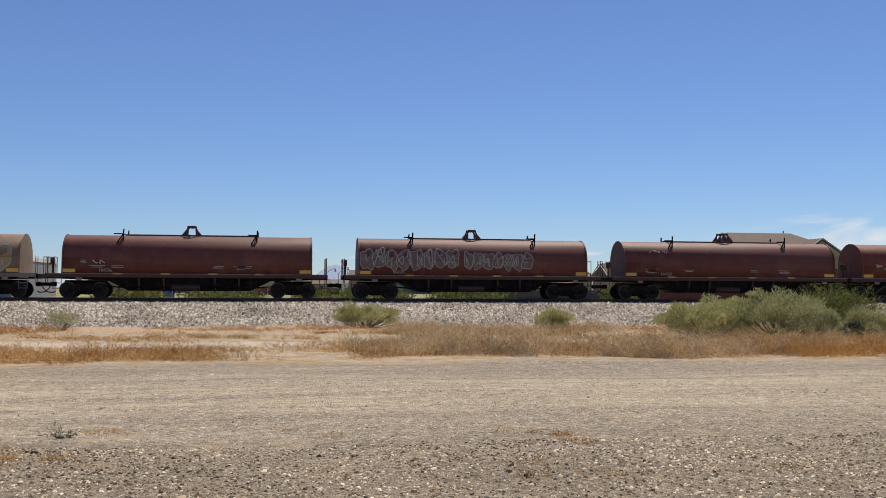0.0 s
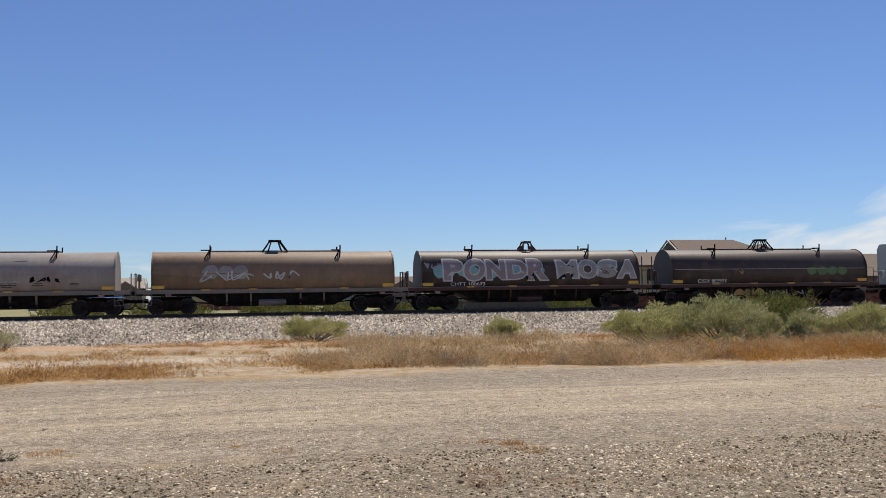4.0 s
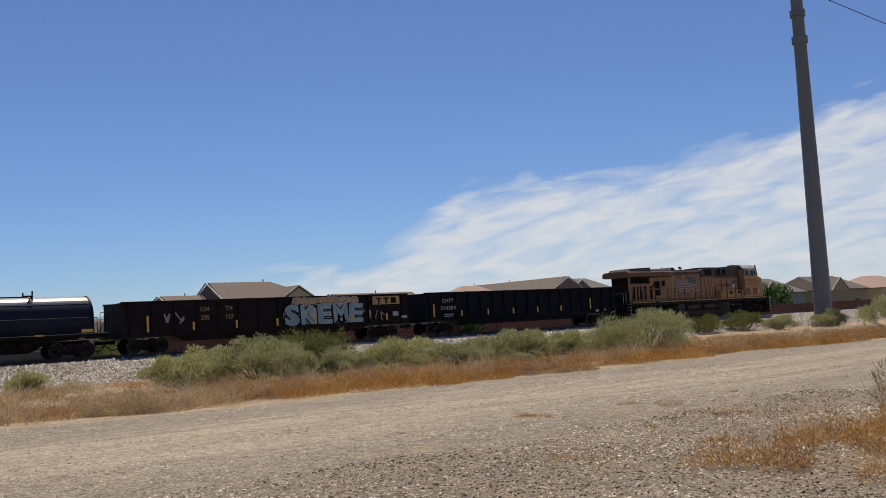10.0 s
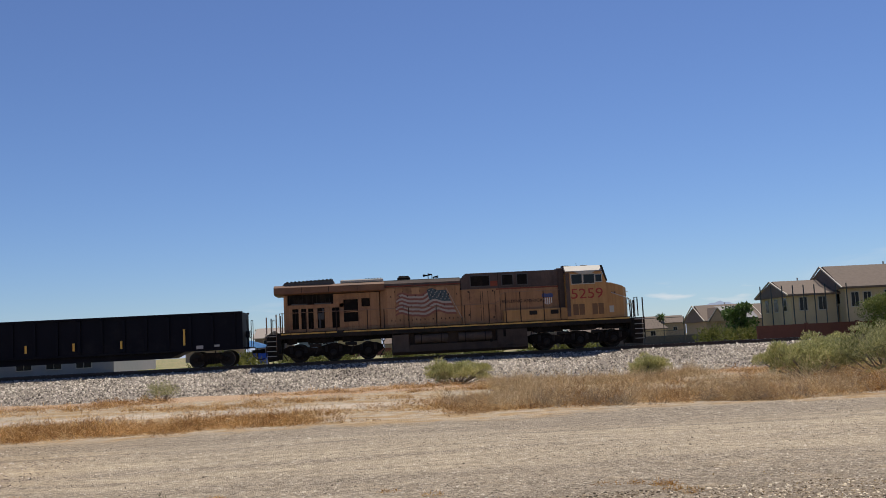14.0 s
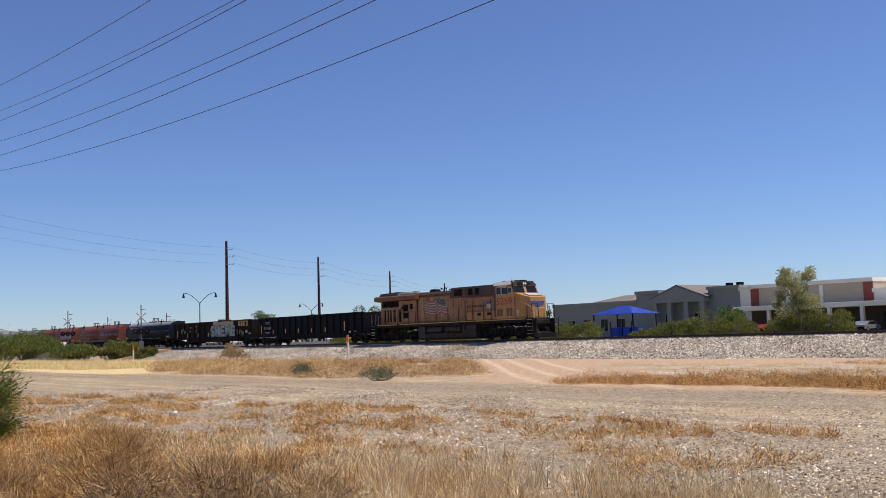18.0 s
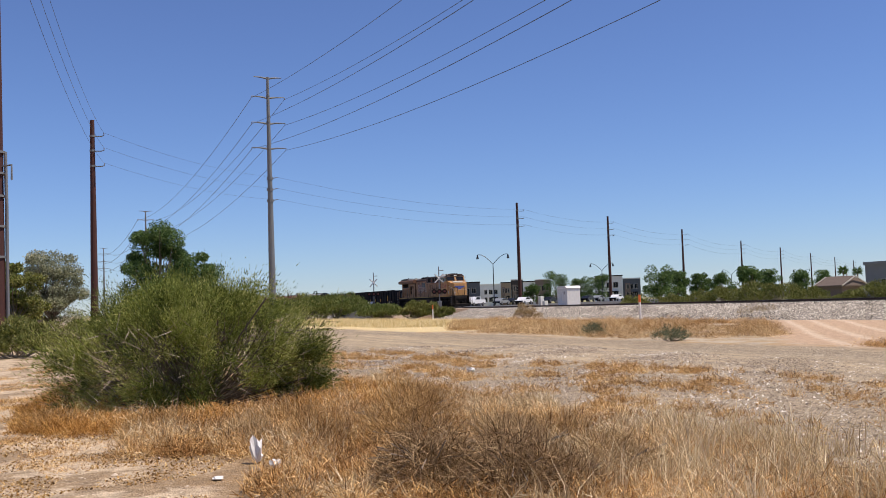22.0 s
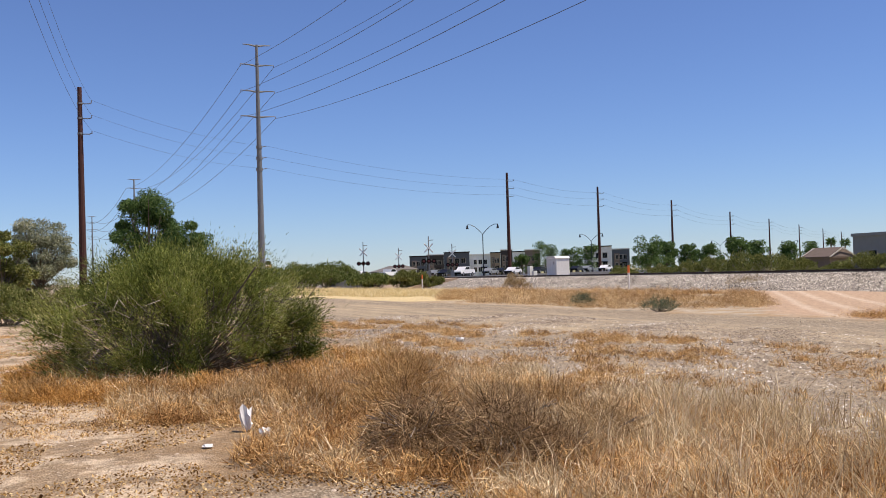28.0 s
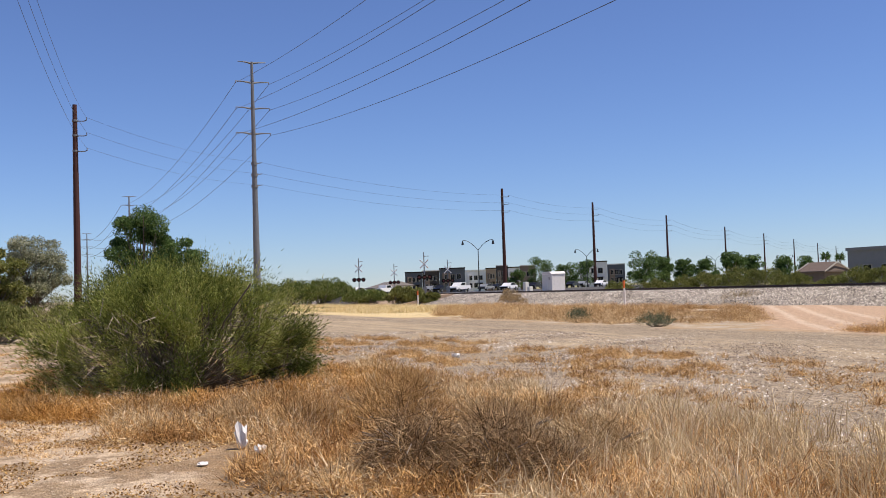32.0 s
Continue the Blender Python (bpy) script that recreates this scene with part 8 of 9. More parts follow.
def tower(name, x, y, h, r0, r1, label, base=True, side_arms=True, bands=False, levels=((1.0, 3.1), (0.918, 3.7), (0.81, 3.7), (0.705, 3.8)), hang=0.15):
    """A steel monopole with pairs of davit arms; returns the thing and the wire points of each level."""
    z = gz(x, y)
    ob = empty(name, pose(x, y, z), label, "power pole", "transmission line")
    n = 4
    for i in range(n):
        a, b = h * i / n, h * (i + 1) / n
        ra, rb = r0 + (r1 - r0) * i / n, r0 + (r1 - r0) * (i + 1) / n
        part("pole_section", rod(B(), (0, 0, a), (0, 0, b + 0.1), ra, rb, 14), m_galv, ob)
    for z1 in (0.66, 0.69, 0.72) if bands else (0.70, 0.81, 0.92):
        k = r0 + (r1 - r0) * z1
        part("band", rod(B(), (0, 0, h * z1), (0, 0, h * z1 + 0.35), k * (1.25 if bands else 1.12), n=12), m_galv, ob)
    if base:
        part("footing", rod(B(), (0, 0, -0.4), (0, 0, 0.55), r0 * 1.45, n=16), m_conc, ob)
    pts = {"L": [], "R": []}
    for f, w in levels:
        for s, key in ((-1, "L"), (1, "R")):
            bm = B()
            zz = h * f - 0.2
            rod(bm, (0, s * r1 * 0.8, zz), (0, s * w * 0.5, zz + 0.22), 0.22, 0.16, 8)
            rod(bm, (0, s * w * 0.5, zz + 0.22), (0, s * w, zz + 0.28), 0.16, 0.09, 8)
            arm = part("arm", bm, m_galv, ob)
            if f < 1:
                part("insulator", rod(B(), (0, s * w, zz + 0.28), (0, s * w, zz - hang), 0.10, n=6), m_insul, arm)
            pts[key].append(Vector((x, y + s * w, z + zz - (hang if f < 1 else -0.3))))
    side = []
    for f in (0.578, 0.532, 0.486):
        zz = h * f
        part("clasp", rod(B(), (0, 0, zz - 0.3), (0, 0, zz + 0.3), (r0 + (r1 - r0) * f) * 1.3, n=12), m_galv, ob)
        if not side_arms:
            continue
        p = part("side_arm", rod(B(), (0, r0 * 0.5, zz), (0, 1.7, zz + 0.3), 0.09, n=6), m_galv, ob)
        side.append(Vector((x, y + 1.7, z + zz + 0.3)))
    return ob, pts, side


def wire(name, p, q, sag, r, label, n=14):
    bm = B()
    pts = []
    for i in range(n + 1):
        t = i / n
        v = p.lerp(q, t)
        v.z -= sag * 4 * t * (1 - t)
        pts.append(v)
    rods(bm, pts, r, 5)
    return tagged(part(name, bm, m_cable), label, "cable", "overhead cables")


def corten_pole(x, y, h, r0, label="tall rust-brown weathering steel utility pole"):
    z = gz(x, y)
    ob = empty("utility_pole", pose(x, y, z), label, "utility pole", "weathering steel poles")
    part("shaft", rod(B(), (0, 0, -0.3), (0, 0, h), r0, r0 * 0.55, 12), m_corten, ob)
    pts = []
    for i, f in enumerate((0.92, 0.848, 0.773)):
        arm = part("arm", rods(B(), [(0, 0, h * f), (0.9, 1.25, h * f - 0.1), (1.2, 1.6, h * f)], 0.08, 6), m_galv, ob)
        part("insulator", rod(B(), (1.2, 1.6, h * f), (1.2, 1.6, h * f + 0.4), 0.07, n=6), m_insul, arm)
        part("band", rod(B(), (0, 0, h * f - 0.1), (0, 0, h * f + 0.2), r0 * 0.72, n=12), m_galv, ob)
        pts.append(Vector((x + 1.2, y + 1.6, z + h * f + 0.4)))
    return ob, pts


def power():
    t1, p1, s1 = tower("steel_tower", -211.8, 51.3, 53.1, 0.82, 0.30, "tall grey steel monopole with four pairs of arms")
    t0, p0, s0 = tower("steel_tower", 81.8, 48.0, 54.0, 0.80, 0.30, "tall grey steel monopole on a concrete footing", side_arms=False, bands=True, levels=((1.0, 3.3), (0.885, 3.9), (0.77, 3.9), (0.655, 4.0)), hang=0.9)
    t2, p2, s2 = tower("steel_tower", -477.0, 56.0, 50.0, 0.82, 0.30, "far grey steel monopole with pairs of arms")
    t3, p3, s3 = tower("steel_tower", -745.0, 58.0, 50.0, 0.82, 0.30, "far grey steel monopole with pairs of arms")
    p4 = {k: [v + Vector((300, 0, 0)) for v in p0[k]] for k in p0}
    for k in ("L", "R"):
        for i in range(1, 4):
            wire("power_cable", p0[k][i], p1[k][i], 7.0, 0.040, "thin dark overhead power cable", 24)
            wire("power_cable", p1[k][i], p2[k][i], 5.5, 0.05, "thin dark overhead power cable")
            wire("power_cable", p2[k][i], p3[k][i], 6.0, 0.09, "thin dark overhead power cable", 8)
            wire("power_cable", p0[k][i], p4[k][i], 5.5, 0.045, "thin dark overhead power cable")
    a, pa = corten_pole(-70.5, -1.2, 31.0, 0.62)
    part("conduit", rods(B(), [(0.2, 0.7, 0), (0.2, 0.68, 9.0), (0.15, 0.62, 12.5)], 0.11, 8), m_galv, a)
    for zz in (5.5, 7.5, 9.5, 11.0, 12.4):
        part("strap", rod(B(), (0, 0, zz), (0, 0, zz + 0.15), 0.66, n=12), m_galv, a)
    part("switch_arm", rods(B(), [(0, 0, 11.5), (0.6, 1.0, 11.6), (0.6, 1.0, 10.6)], 0.07, 6), m_galv, a)
    part("marker", box(B(), -0.2, 0.2, -0.9, -0.75, 0.2, 1.3, 0.03), m_white, a)
    b, pb = corten_pole(-159.5, 11.0, 31.7, 0.60)
    line = [pb, s1]
    for i, (x, y, h) in enumerate([(-260.5, 138.0, 31.0), (-300.6, 196.0, 31.0), (-358.0, 272.0, 31.0), (-436, 371, 31.0), (-505, 462, 31.0), (-585, 565, 31.0), (-660, 665, 31.0), (-740, 770, 31.0)]):
        c, pc = corten_pole(x, y, h, 0.62)
        line.append(pc)
    for p, q in zip(line, line[1:]):
        for i in range(3):
            d = (q[i] - p[i]).length
            wire("line_cable", p[i], q[i], d * 0.018, 0.012 + 0.00003 * p[i].length, "thin dark distribution cable", 10)
    for i in range(3):
        wire("line_cable", pa[i], pb[i], 1.8, 0.018, "thin dark distribution cable", 12)
        wire("line_cable", Vector((pa[i].x + 95, pa[i].y - 22, pa[i].z)), pa[i], 1.8, 0.03, "thin dark distribution cable", 12)


power()

# ---- houses ----
m_roof = {
    "brown": plain("brown_tile_roof", (0.165, 0.12, 0.09), 0.85, 0, 0.2, 2.5, 0.5),
    "grey": plain("grey_tile_roof", (0.175, 0.155, 0.135), 0.85, 0, 0.2, 2.5, 0.5),
    "pale": plain("pale_tile_roof", (0.40, 0.345, 0.295), 0.85, 0, 0.2, 2.5, 0.5),
    "pink": plain("pink_tile_roof", (0.44, 0.29, 0.22), 0.85, 0, 0.18, 2.5, 0.5),
}
m_trim = plain("pale_trim", (0.46, 0.42, 0.35), 0.7, 0, 0.1, 2)
STUCCO = {
    "beige": (0.52, 0.42, 0.265), "tan": (0.36, 0.27, 0.18), "grey": (0.26, 0.26, 0.25), "teal": (0.16, 0.22, 0.22),
    "yellow": (0.50, 0.35, 0.13), "brown": (0.20, 0.15, 0.12), "blue": (0.22, 0.26, 0.28), "green": (0.17, 0.22, 0.18), "white": (0.72, 0.72, 0.70), "sand": (0.50, 0.40, 0.22), "slate": (0.10, 0.11, 0.125), "cream": (0.52, 0.45, 0.34), "umber": (0.055, 0.045, 0.04),
}


def stucco(c):
    return plain("stucco_" + c, STUCCO[c], 0.9, 0, 0.1, 1.2, 0.2)


def window(parent, face, u, z, w, h, x0, x1, y0, y1, shutters=False):
    """A window on the side that faces the track (face 'y') or the side wall (face 'x')."""
    if face == "y":
        fr = part("window", box(B(), u - w / 2 - 0.1, u + w / 2 + 0.1, y0 - 0.05, y0 + 0.05, z - h / 2 - 0.1, z + h / 2 + 0.1), m_trim, parent)
        part("pane", box(B(), u - w / 2, u - 0.03, y0 - 0.06, y0 + 0.02, z - h / 2, z + h / 2), m_glass, fr)
        part("pane", box(B(), u + 0.03, u + w / 2, y0 - 0.06, y0 + 0.02, z - h / 2, z + h / 2), m_glass, fr)
        if shutters:
            for s in (-1, 1):
                part("shutter", box(B(), u + s * (w / 2 + 0.35) - 0.22, u + s * (w / 2 + 0.35) + 0.22, y0 - 0.07, y0 + 0.02, z - h / 2, z + h / 2), plain("dark_shutter", (0.06, 0.03, 0.03), 0.7), fr)
    else:
        xx = x0 if face == "x" else x1
        fr = part("window", box(B(), xx - 0.05, xx + 0.05, u - w / 2 - 0.1, u + w / 2 + 0.1, z - h / 2 - 0.1, z + h / 2 + 0.1), m_trim, parent)
        part("pane", box(B(), xx - 0.06, xx + 0.06, u - w / 2, u + w / 2, z - h / 2, z + h / 2), m_glass, fr)


def roof_mesh(x0, x1, y0, y1, ze, zr, axis, hip, over=0.5):
    """A pitched roof with eaves: ridge along axis, hipped by that many metres at its ends."""
    bm = B()
    x0, x1, y0, y1 = x0 - over, x1 + over, y0 - over, y1 + over
    ha, hb = hip if isinstance(hip, tuple) else (hip, hip)
    c = [bm.verts.new(p) for p in ((x0, y0, ze), (x1, y0, ze), (x1, y1, ze), (x0, y1, ze))]
    d = [bm.verts.new((v.co.x, v.co.y, ze - 0.22)) for v in c]
    if axis == "x":
        m = (y0 + y1) / 2
        r = [bm.verts.new((x0 + ha, m, zr)), bm.verts.new((x1 - hb, m, zr))]
        bm.faces.new((c[0], c[1], r[1], r[0]))
        bm.faces.new((c[2], c[3], r[0], r[1]))
        bm.faces.new((c[1], c[2], r[1]))
        bm.faces.new((c[3], c[0], r[0]))
    else:
        m = (x0 + x1) / 2
        r = [bm.verts.new((m, y0 + ha, zr)), bm.verts.new((m, y1 - hb, zr))]
        bm.faces.new((c[1], c[2], r[1], r[0]))
        bm.faces.new((c[3], c[0], r[0], r[1]))
        bm.faces.new((c[0], c[1], r[0]))
        bm.faces.new((c[2], c[3], r[1]))
    for i in range(4):
        bm.faces.new((c[i], c[(i + 1) % 4], d[(i + 1) % 4], d[i]))
    bm.faces.new(d[::-1])
    return bm


def house(x0, x1, y0, y1, eave, ridge, wall, roof, label, axis="x", hip=0.0, fronts=(), wins=(), vent=True, low=None):
    """A house: walls, tiled roof, small front gables and windows."""
    ob = empty("house", Matrix(), label, "house", "suburban houses")
    part("wall", box(B(), x0, x1, y0, y1, -0.2, eave - 0.05), stucco(wall), ob)
    rf = part("roof", roof_mesh(x0, x1, y0, y1, eave, ridge, axis, hip), m_roof[roof], ob)
    ha, hb = hip if isinstance(hip, tuple) else (hip, hip)
    if min(ha, hb) < 1:
        if axis == "x":
            for xx, s, hh in ((x0, -1, ha), (x1, 1, hb)):
                if hh >= 1:
                    continue
                bm = B()
                m = (y0 + y1) / 2
                pr = [(y0, eave - 0.3), (y1, eave - 0.3), (m, ridge - 0.25)]
                extrude_x(bm, pr, xx - 0.02 if s < 0 else xx - 0.3, xx + 0.3 if s < 0 else xx + 0.02)
                part("gable_wall", bm, stucco(wall), ob)
                bm = B()
                out = xx + s * 0.54
                rod(bm, (out, y0 - 0.5, eave - 0.08), (out, m, ridge - 0.05), 0.1, n=4)
                rod(bm, (out, y1 + 0.5, eave - 0.08), (out, m, ridge - 0.05), 0.1, n=4)
                part("bargeboard", bm, m_trim, ob)
        else:
            bm = B()
            m = (x0 + x1) / 2
            extrude_y(bm, [(x0, eave - 0.3), (x1, eave - 0.3), (m, ridge - 0.25)], y0 - 0.52, y0 - 0.3)
            part("gable_wall", bm, stucco("brown" if wall in ("blue", "grey") else wall), ob)
            bm = B()
            rod(bm, (x0 - 0.5, y0 - 0.56, eave - 0.08), (m, y0 - 0.56, ridge - 0.05), 0.1, n=4)
            rod(bm, (x1 + 0.5, y0 - 0.56, eave - 0.08), (m, y0 - 0.56, ridge - 0.05), 0.1, n=4)
            part("bargeboard", bm, m_trim, ob)
    for (a, b, ze, zr) in fronts:
        m = (a + b) / 2
        bm = B()
        extrude_y(bm, [(a, ze), (b, ze), (m, zr)], y0 - 0.8, y0 + (y1 - y0) * 0.5)
        part("front_gable", bm, m_roof[roof], ob)
        bm = B()
        extrude_y(bm, [(a + 0.35, ze - 0.1), (b - 0.35, ze - 0.1), (m, zr - 0.35)], y0 - 0.83, y0 - 0.7)
        part("gable_face", bm, stucco("brown" if wall in ("grey", "blue", "teal", "green") else wall), ob)
        bm = B()
        for q in ((a, ze), (b, ze)):
            rod(bm, (q[0], y0 - 0.86, q[1] - 0.05), (m, y0 - 0.86, zr - 0.05), 0.09, n=4)
        part("bargeboard", bm, m_trim, ob)
    for w in wins:
        window(ob, *w, x0, x1, y0, y1) if len(w) == 5 else window(ob, *w[:5], x0, x1, y0, y1, True)
    if low:
        a, b, d, ze, zr = low
        part("porch_wall", box(B(), a, b, y0 - d, y0 - 0.02, -0.2, ze - 0.05), stucco(wall), ob)
        part("porch_roof", roof_mesh(a, b, y0 - d, y0 + 0.5, ze, zr, "x", 1.2, 0.4), m_roof[roof], ob)
    part("vent_pipe", rod(B(), ((x0 * 0.4 + x1 * 0.6), (y0 + y1) / 2 + 0.8, ridge - 0.8), ((x0 * 0.4 + x1 * 0.6), (y0 + y1) / 2 + 0.8, ridge + 0.35), 0.08), m_trim, ob)
    return ob


def houses():
    house(51.5, 64.0, 104.5, 113.5, 5.7, 8.3, "beige", "brown", "two-storey beige stucco house with a brown tiled roof", "x", (0.3, 5.0), [(57.4, 63.6, 5.5, 7.5)], [("x", 106.2, 4.5, 1.0, 1.2), ("y", 52.6, 4.3, 0.8, 1.5), ("y", 54.0, 4.3, 0.8, 1.5), ("y", 56.6, 4.9, 1.2, 0.5), ("y", 61.0, 4.2, 1.1, 1.7), ("y", 55.0, 1.6, 1.4, 1.4), ("y", 58.4, 1.6, 1.4, 1.4)])
    house(46.0, 51.3, 106.0, 114.5, 5.2, 6.9, "beige", "brown", "beige house wing with a low tiled roof", "x", (0.3, 0.3), [], [("x", 107.5, 4.1, 0.7, 1.4), ("x", 110.0, 4.1, 0.9, 1.4), ("x", 112.6, 4.1, 0.7, 1.4), ("x", 108.0, 1.2, 0.8, 1.0), ("x", 112.0, 1.2, 0.8, 1.0), ("y", 47.4, 4.1, 0.8, 1.4), ("y", 49.6, 4.1, 0.9, 1.4), ("y", 48.4, 1.2, 0.9, 1.2)])
    house(67, 79, 101, 112, 3.6, 6.4, "tan", "brown", "single-storey house with a broad brown tiled roof", "x", 0.3, [], [("x", 106, 4.8, 0.8, 1.2)])
    house(73.5, 79.0, 94.5, 100, 2.9, 4.5, "blue", "brown", "small blue-grey gabled house with white trim", "y", 0.3, [], [("y", 75.2, 1.7, 1.2, 1.2), ("y", 77.4, 1.7, 1.2, 1.2)])
    house(80.5, 96.5, 98, 112, 3.1, 6.9, "cream", "pink", "low cream house with a wide pink tiled roof", "x", 7.0, [(82.6, 91.2, 3.0, 5.3)], [("y", 89.2, 1.7, 2.6, 1.4), ("y", 93.4, 1.45, 3.4, 1.5), ("y", 84.4, 1.6, 0.5, 1.0)])
    house(112, 119.8, 113, 140, 5.9, 8.5, "grey", "brown", "two-storey greyish house with a brown tiled roof", "y", 0.4, [], [("y", 114.2, 4.6, 0.8, 1.6), ("y", 115.5, 4.6, 0.8, 1.6), ("y", 116.8, 4.6, 0.8, 1.6), ("x", 121, 4.8, 1.0, 0.8), ("x", 124, 4.8, 1.0, 0.8), ("x", 130, 4.8, 1.0, 0.8)], low=(107.5, 114.8, 4.2, 2.9, 4.6))
    house(115.4, 122.0, 106.0, 112.0, 2.9, 4.9, "slate", "grey", "low slate-grey gabled house wing with white windows", "y", 0.3, [], [("y", 117.0, 2.0, 0.5, 0.6), ("y", 117.8, 2.0, 0.5, 0.6), ("y", 120.6, 1.5, 0.8, 1.3)])
    house(123, 139, 121, 134, 5.9, 8.9, "teal", "grey", "two-storey grey-teal house with a grey tiled roof", "x", 3.4, [(123.4, 131.0, 5.7, 8.3)], [("y", 125.6, 4.3, 1.0, 1.5), ("y", 128.8, 4.3, 1.0, 1.5), ("y", 133.5, 4.3, 1.2, 1.5)], low=(124, 134, 4.0, 2.8, 4.4))
    house(138, 157, 106, 120, 4.4, 7.5, "grey", "pink", "grey house with a pale tiled roof and wide front gables", "x", 5.0, [(139, 146, 4.2, 6.9), (149, 156, 4.2, 6.7)], [("y", 142.5, 4.6, 1.2, 1.2), ("y", 152, 1.7, 1.4, 1.4)], low=(138.5, 145, 4.0, 2.7, 4.2))
    house(160, 176, 107, 119, 4.2, 7.2, "blue", "grey", "blue-grey house with dark solar panels on its roof", "x", 3.0, [(161, 167, 4.0, 6.4)], [("y", 164, 2.0, 1.2, 1.3), ("y", 171, 1.8, 1.4, 1.3)])
    house(182, 198, 106, 119, 4.4, 7.4, "tan", "brown", "tan house with a brown tiled roof", "x", 2.0, [(183, 190, 4.2, 6.8)], [("y", 194, 1.8, 1.4, 1.3)])
    house(204, 221, 106, 119, 4.4, 7.2, "beige", "pink", "beige house with a pink tiled roof", "x", 5.0, [(206, 213, 4.2, 6.4)], [("y", 217, 1.8, 1.4, 1.3)])
    house(227, 245, 106, 119, 5.2, 7.8, "grey", "brown", "grey two-storey house with a brown tiled roof", "x", 0.4, [(229, 236, 5.0, 7.4)], [("y", 240, 4.2, 1.4, 1.3)])
    house(252, 270, 106, 119, 4.4, 7.2, "tan", "pink", "tan house with a pink tiled roof", "x", 4.0, [], [("y", 258, 1.8, 1.4, 1.3)])
    # farther houses behind the open ground
    house(-31.5, -22.2, 262, 274, 5.6, 8.3, "brown", "pale", "two-storey brown house with a dark base", "x", 0.4, [(-29.5, -23, 5.4, 7.4)], [("y", -28.6, 4.3, 1.3, 1.4), ("y", -24.6, 4.3, 1.3, 1.4)])
    house(-20, -10.4, 262, 274, 5.6, 7.9, "blue", "pale", "two-storey grey-teal house with white windows", "x", 3.5, [], [("y", -17, 4.0, 1.3, 1.5), ("y", -13.2, 4.0, 1.3, 1.5)])
    house(-9.8, 1.6, 260, 272, 5.3, 7.6, "sand", "pale", "two-storey pale yellow house with dark shutters", "x", 3.6, [], [("y", -4.6, 4.4, 1.1, 1.5, 1), ("y", -2.2, 4.4, 1.1, 1.5, 1)])
    house(31, 38, 262, 274, 5.4, 7.2, "green", "grey", "two-storey green house with white windows", "x", 2.0, [(31.5, 37, 5.2, 7.0)], [("y", 33, 4.0, 1.2, 1.4), ("y", 36, 4.0, 1.2, 1.4)])
    house(38.8, 50, 260, 272, 5.6, 8.0, "brown", "brown", "two-storey brown house with a covered porch", "x", 0.4, [(42, 49, 5.4, 7.4)], [("y", 43, 4.0, 1.2, 1.4), ("y", 47, 4.0, 1.2, 1.4)])
    house(56.5, 66, 165, 176, 3.4, 6.2, "tan", "brown", "tan house with dark solar panels on its roof", "x", 0.4, [(56.5, 60, 3.3, 5.6)], [("y", 62, 1.6, 1.6, 1.2)])
    part("solar_panel", extrude_x(B(), [(164.6, 3.55), (169.4, 5.75), (169.4, 5.85), (164.6, 3.65)], 59.5, 65.5), plain("solar_glass", (0.02, 0.025, 0.04), 0.25), None)
    tagged(bpy.data.objects["solar_panel"], "dark blue solar panels on a tiled roof", "solar panel")
    for i, (b, d, w, ze, zr, wall, roof) in enumerate([(-1.6, 330, 12, 2.8, 4.6, "tan", "brown"), (-2.6, 400, 16, 3.2, 5.0, "white", "grey"), (-4.9, 330, 13, 5.2, 7.6, "tan", "brown"), (-5.9, 345, 12, 5.2, 7.4, "beige", "brown"), (-13.6, 210, 12, 2.6, 4.4, "tan", "brown"), (-15.2, 260, 14, 3.0, 5.6, "beige", "brown"), (-12.4, 330, 12, 3.0, 5.0, "white", "brown"), (9.2, 300, 16, 4.0, 7.0, "tan", "brown"), (-16.6, 330, 14, 5.0, 7.4, "tan", "brown"), (-21.5, 260, 14, 5.0, 7.6, "beige", "brown"), (-23.5, 210, 14, 4.5, 6.8, "tan", "brown"), (1.0, 400, 14, 3.0, 5.0, "tan", "grey")]):
        x, y = spot(b, d)
        house(x - w / 2, x + w / 2, y, y + 10, ze, zr, wall, roof, "far " + wall + " house with a tiled roof", "x", 2.0 if i % 2 else 0.4, [], [("y", x - w / 4, ze * 0.6, 1.2, 1.2), ("y", x + w / 4, ze * 0.6, 1.2, 1.2)])
    # block walls along the back gardens
    m_block = plain("red_brown_block", (0.17, 0.062, 0.045), 0.9, 0, 0.15, 2.0, 0.4)
    wl_ = empty("garden_wall", Matrix(), "long red-brown block wall behind the gardens", "wall", kind="structure")
    for i in range(50):
        x = 36 + i * 5.0
        part("wall_panel", box(B(), x, x + 4.7, 91.0, 91.2, -0.3, 1.85), m_block, wl_)
        part("wall_pier", box(B(), x + 4.7, x + 5.0, 90.95, 91.25, -0.3, 1.95), m_block, wl_)
    w2 = empty("garden_wall", Matrix(), "low dark red block wall before far houses", "wall", kind="structure")
    for i in range(5):
        part("wall_panel", box(B(), -7 + i * 3.6, -3.5 + i * 3.6, 206, 206.2, -0.2, 1.5), m_block, w2)
    w3 = empty("garden_wall", Matrix(), "long grey block wall before far houses", "wall", kind="structure")
    m_gb = plain("grey_block", (0.12, 0.105, 0.095), 0.9, 0, 0.15, 2.0, 0.4)
    for i in range(26):
        part("wall_panel", box(B(), 24 + i * 1.95 * 1.5, 24 + i * 1.95 * 1.5 + 2.9, 150, 150.2, -0.2, 1.25), m_gb, w3)


houses()


def far_fence(x0, x1, y, h, step, label, netted=True):
    """A tall chain-link fence: posts, rails and a thin mesh of wires."""
    ob = empty("chain_link_fence", Matrix(), label, "fence")
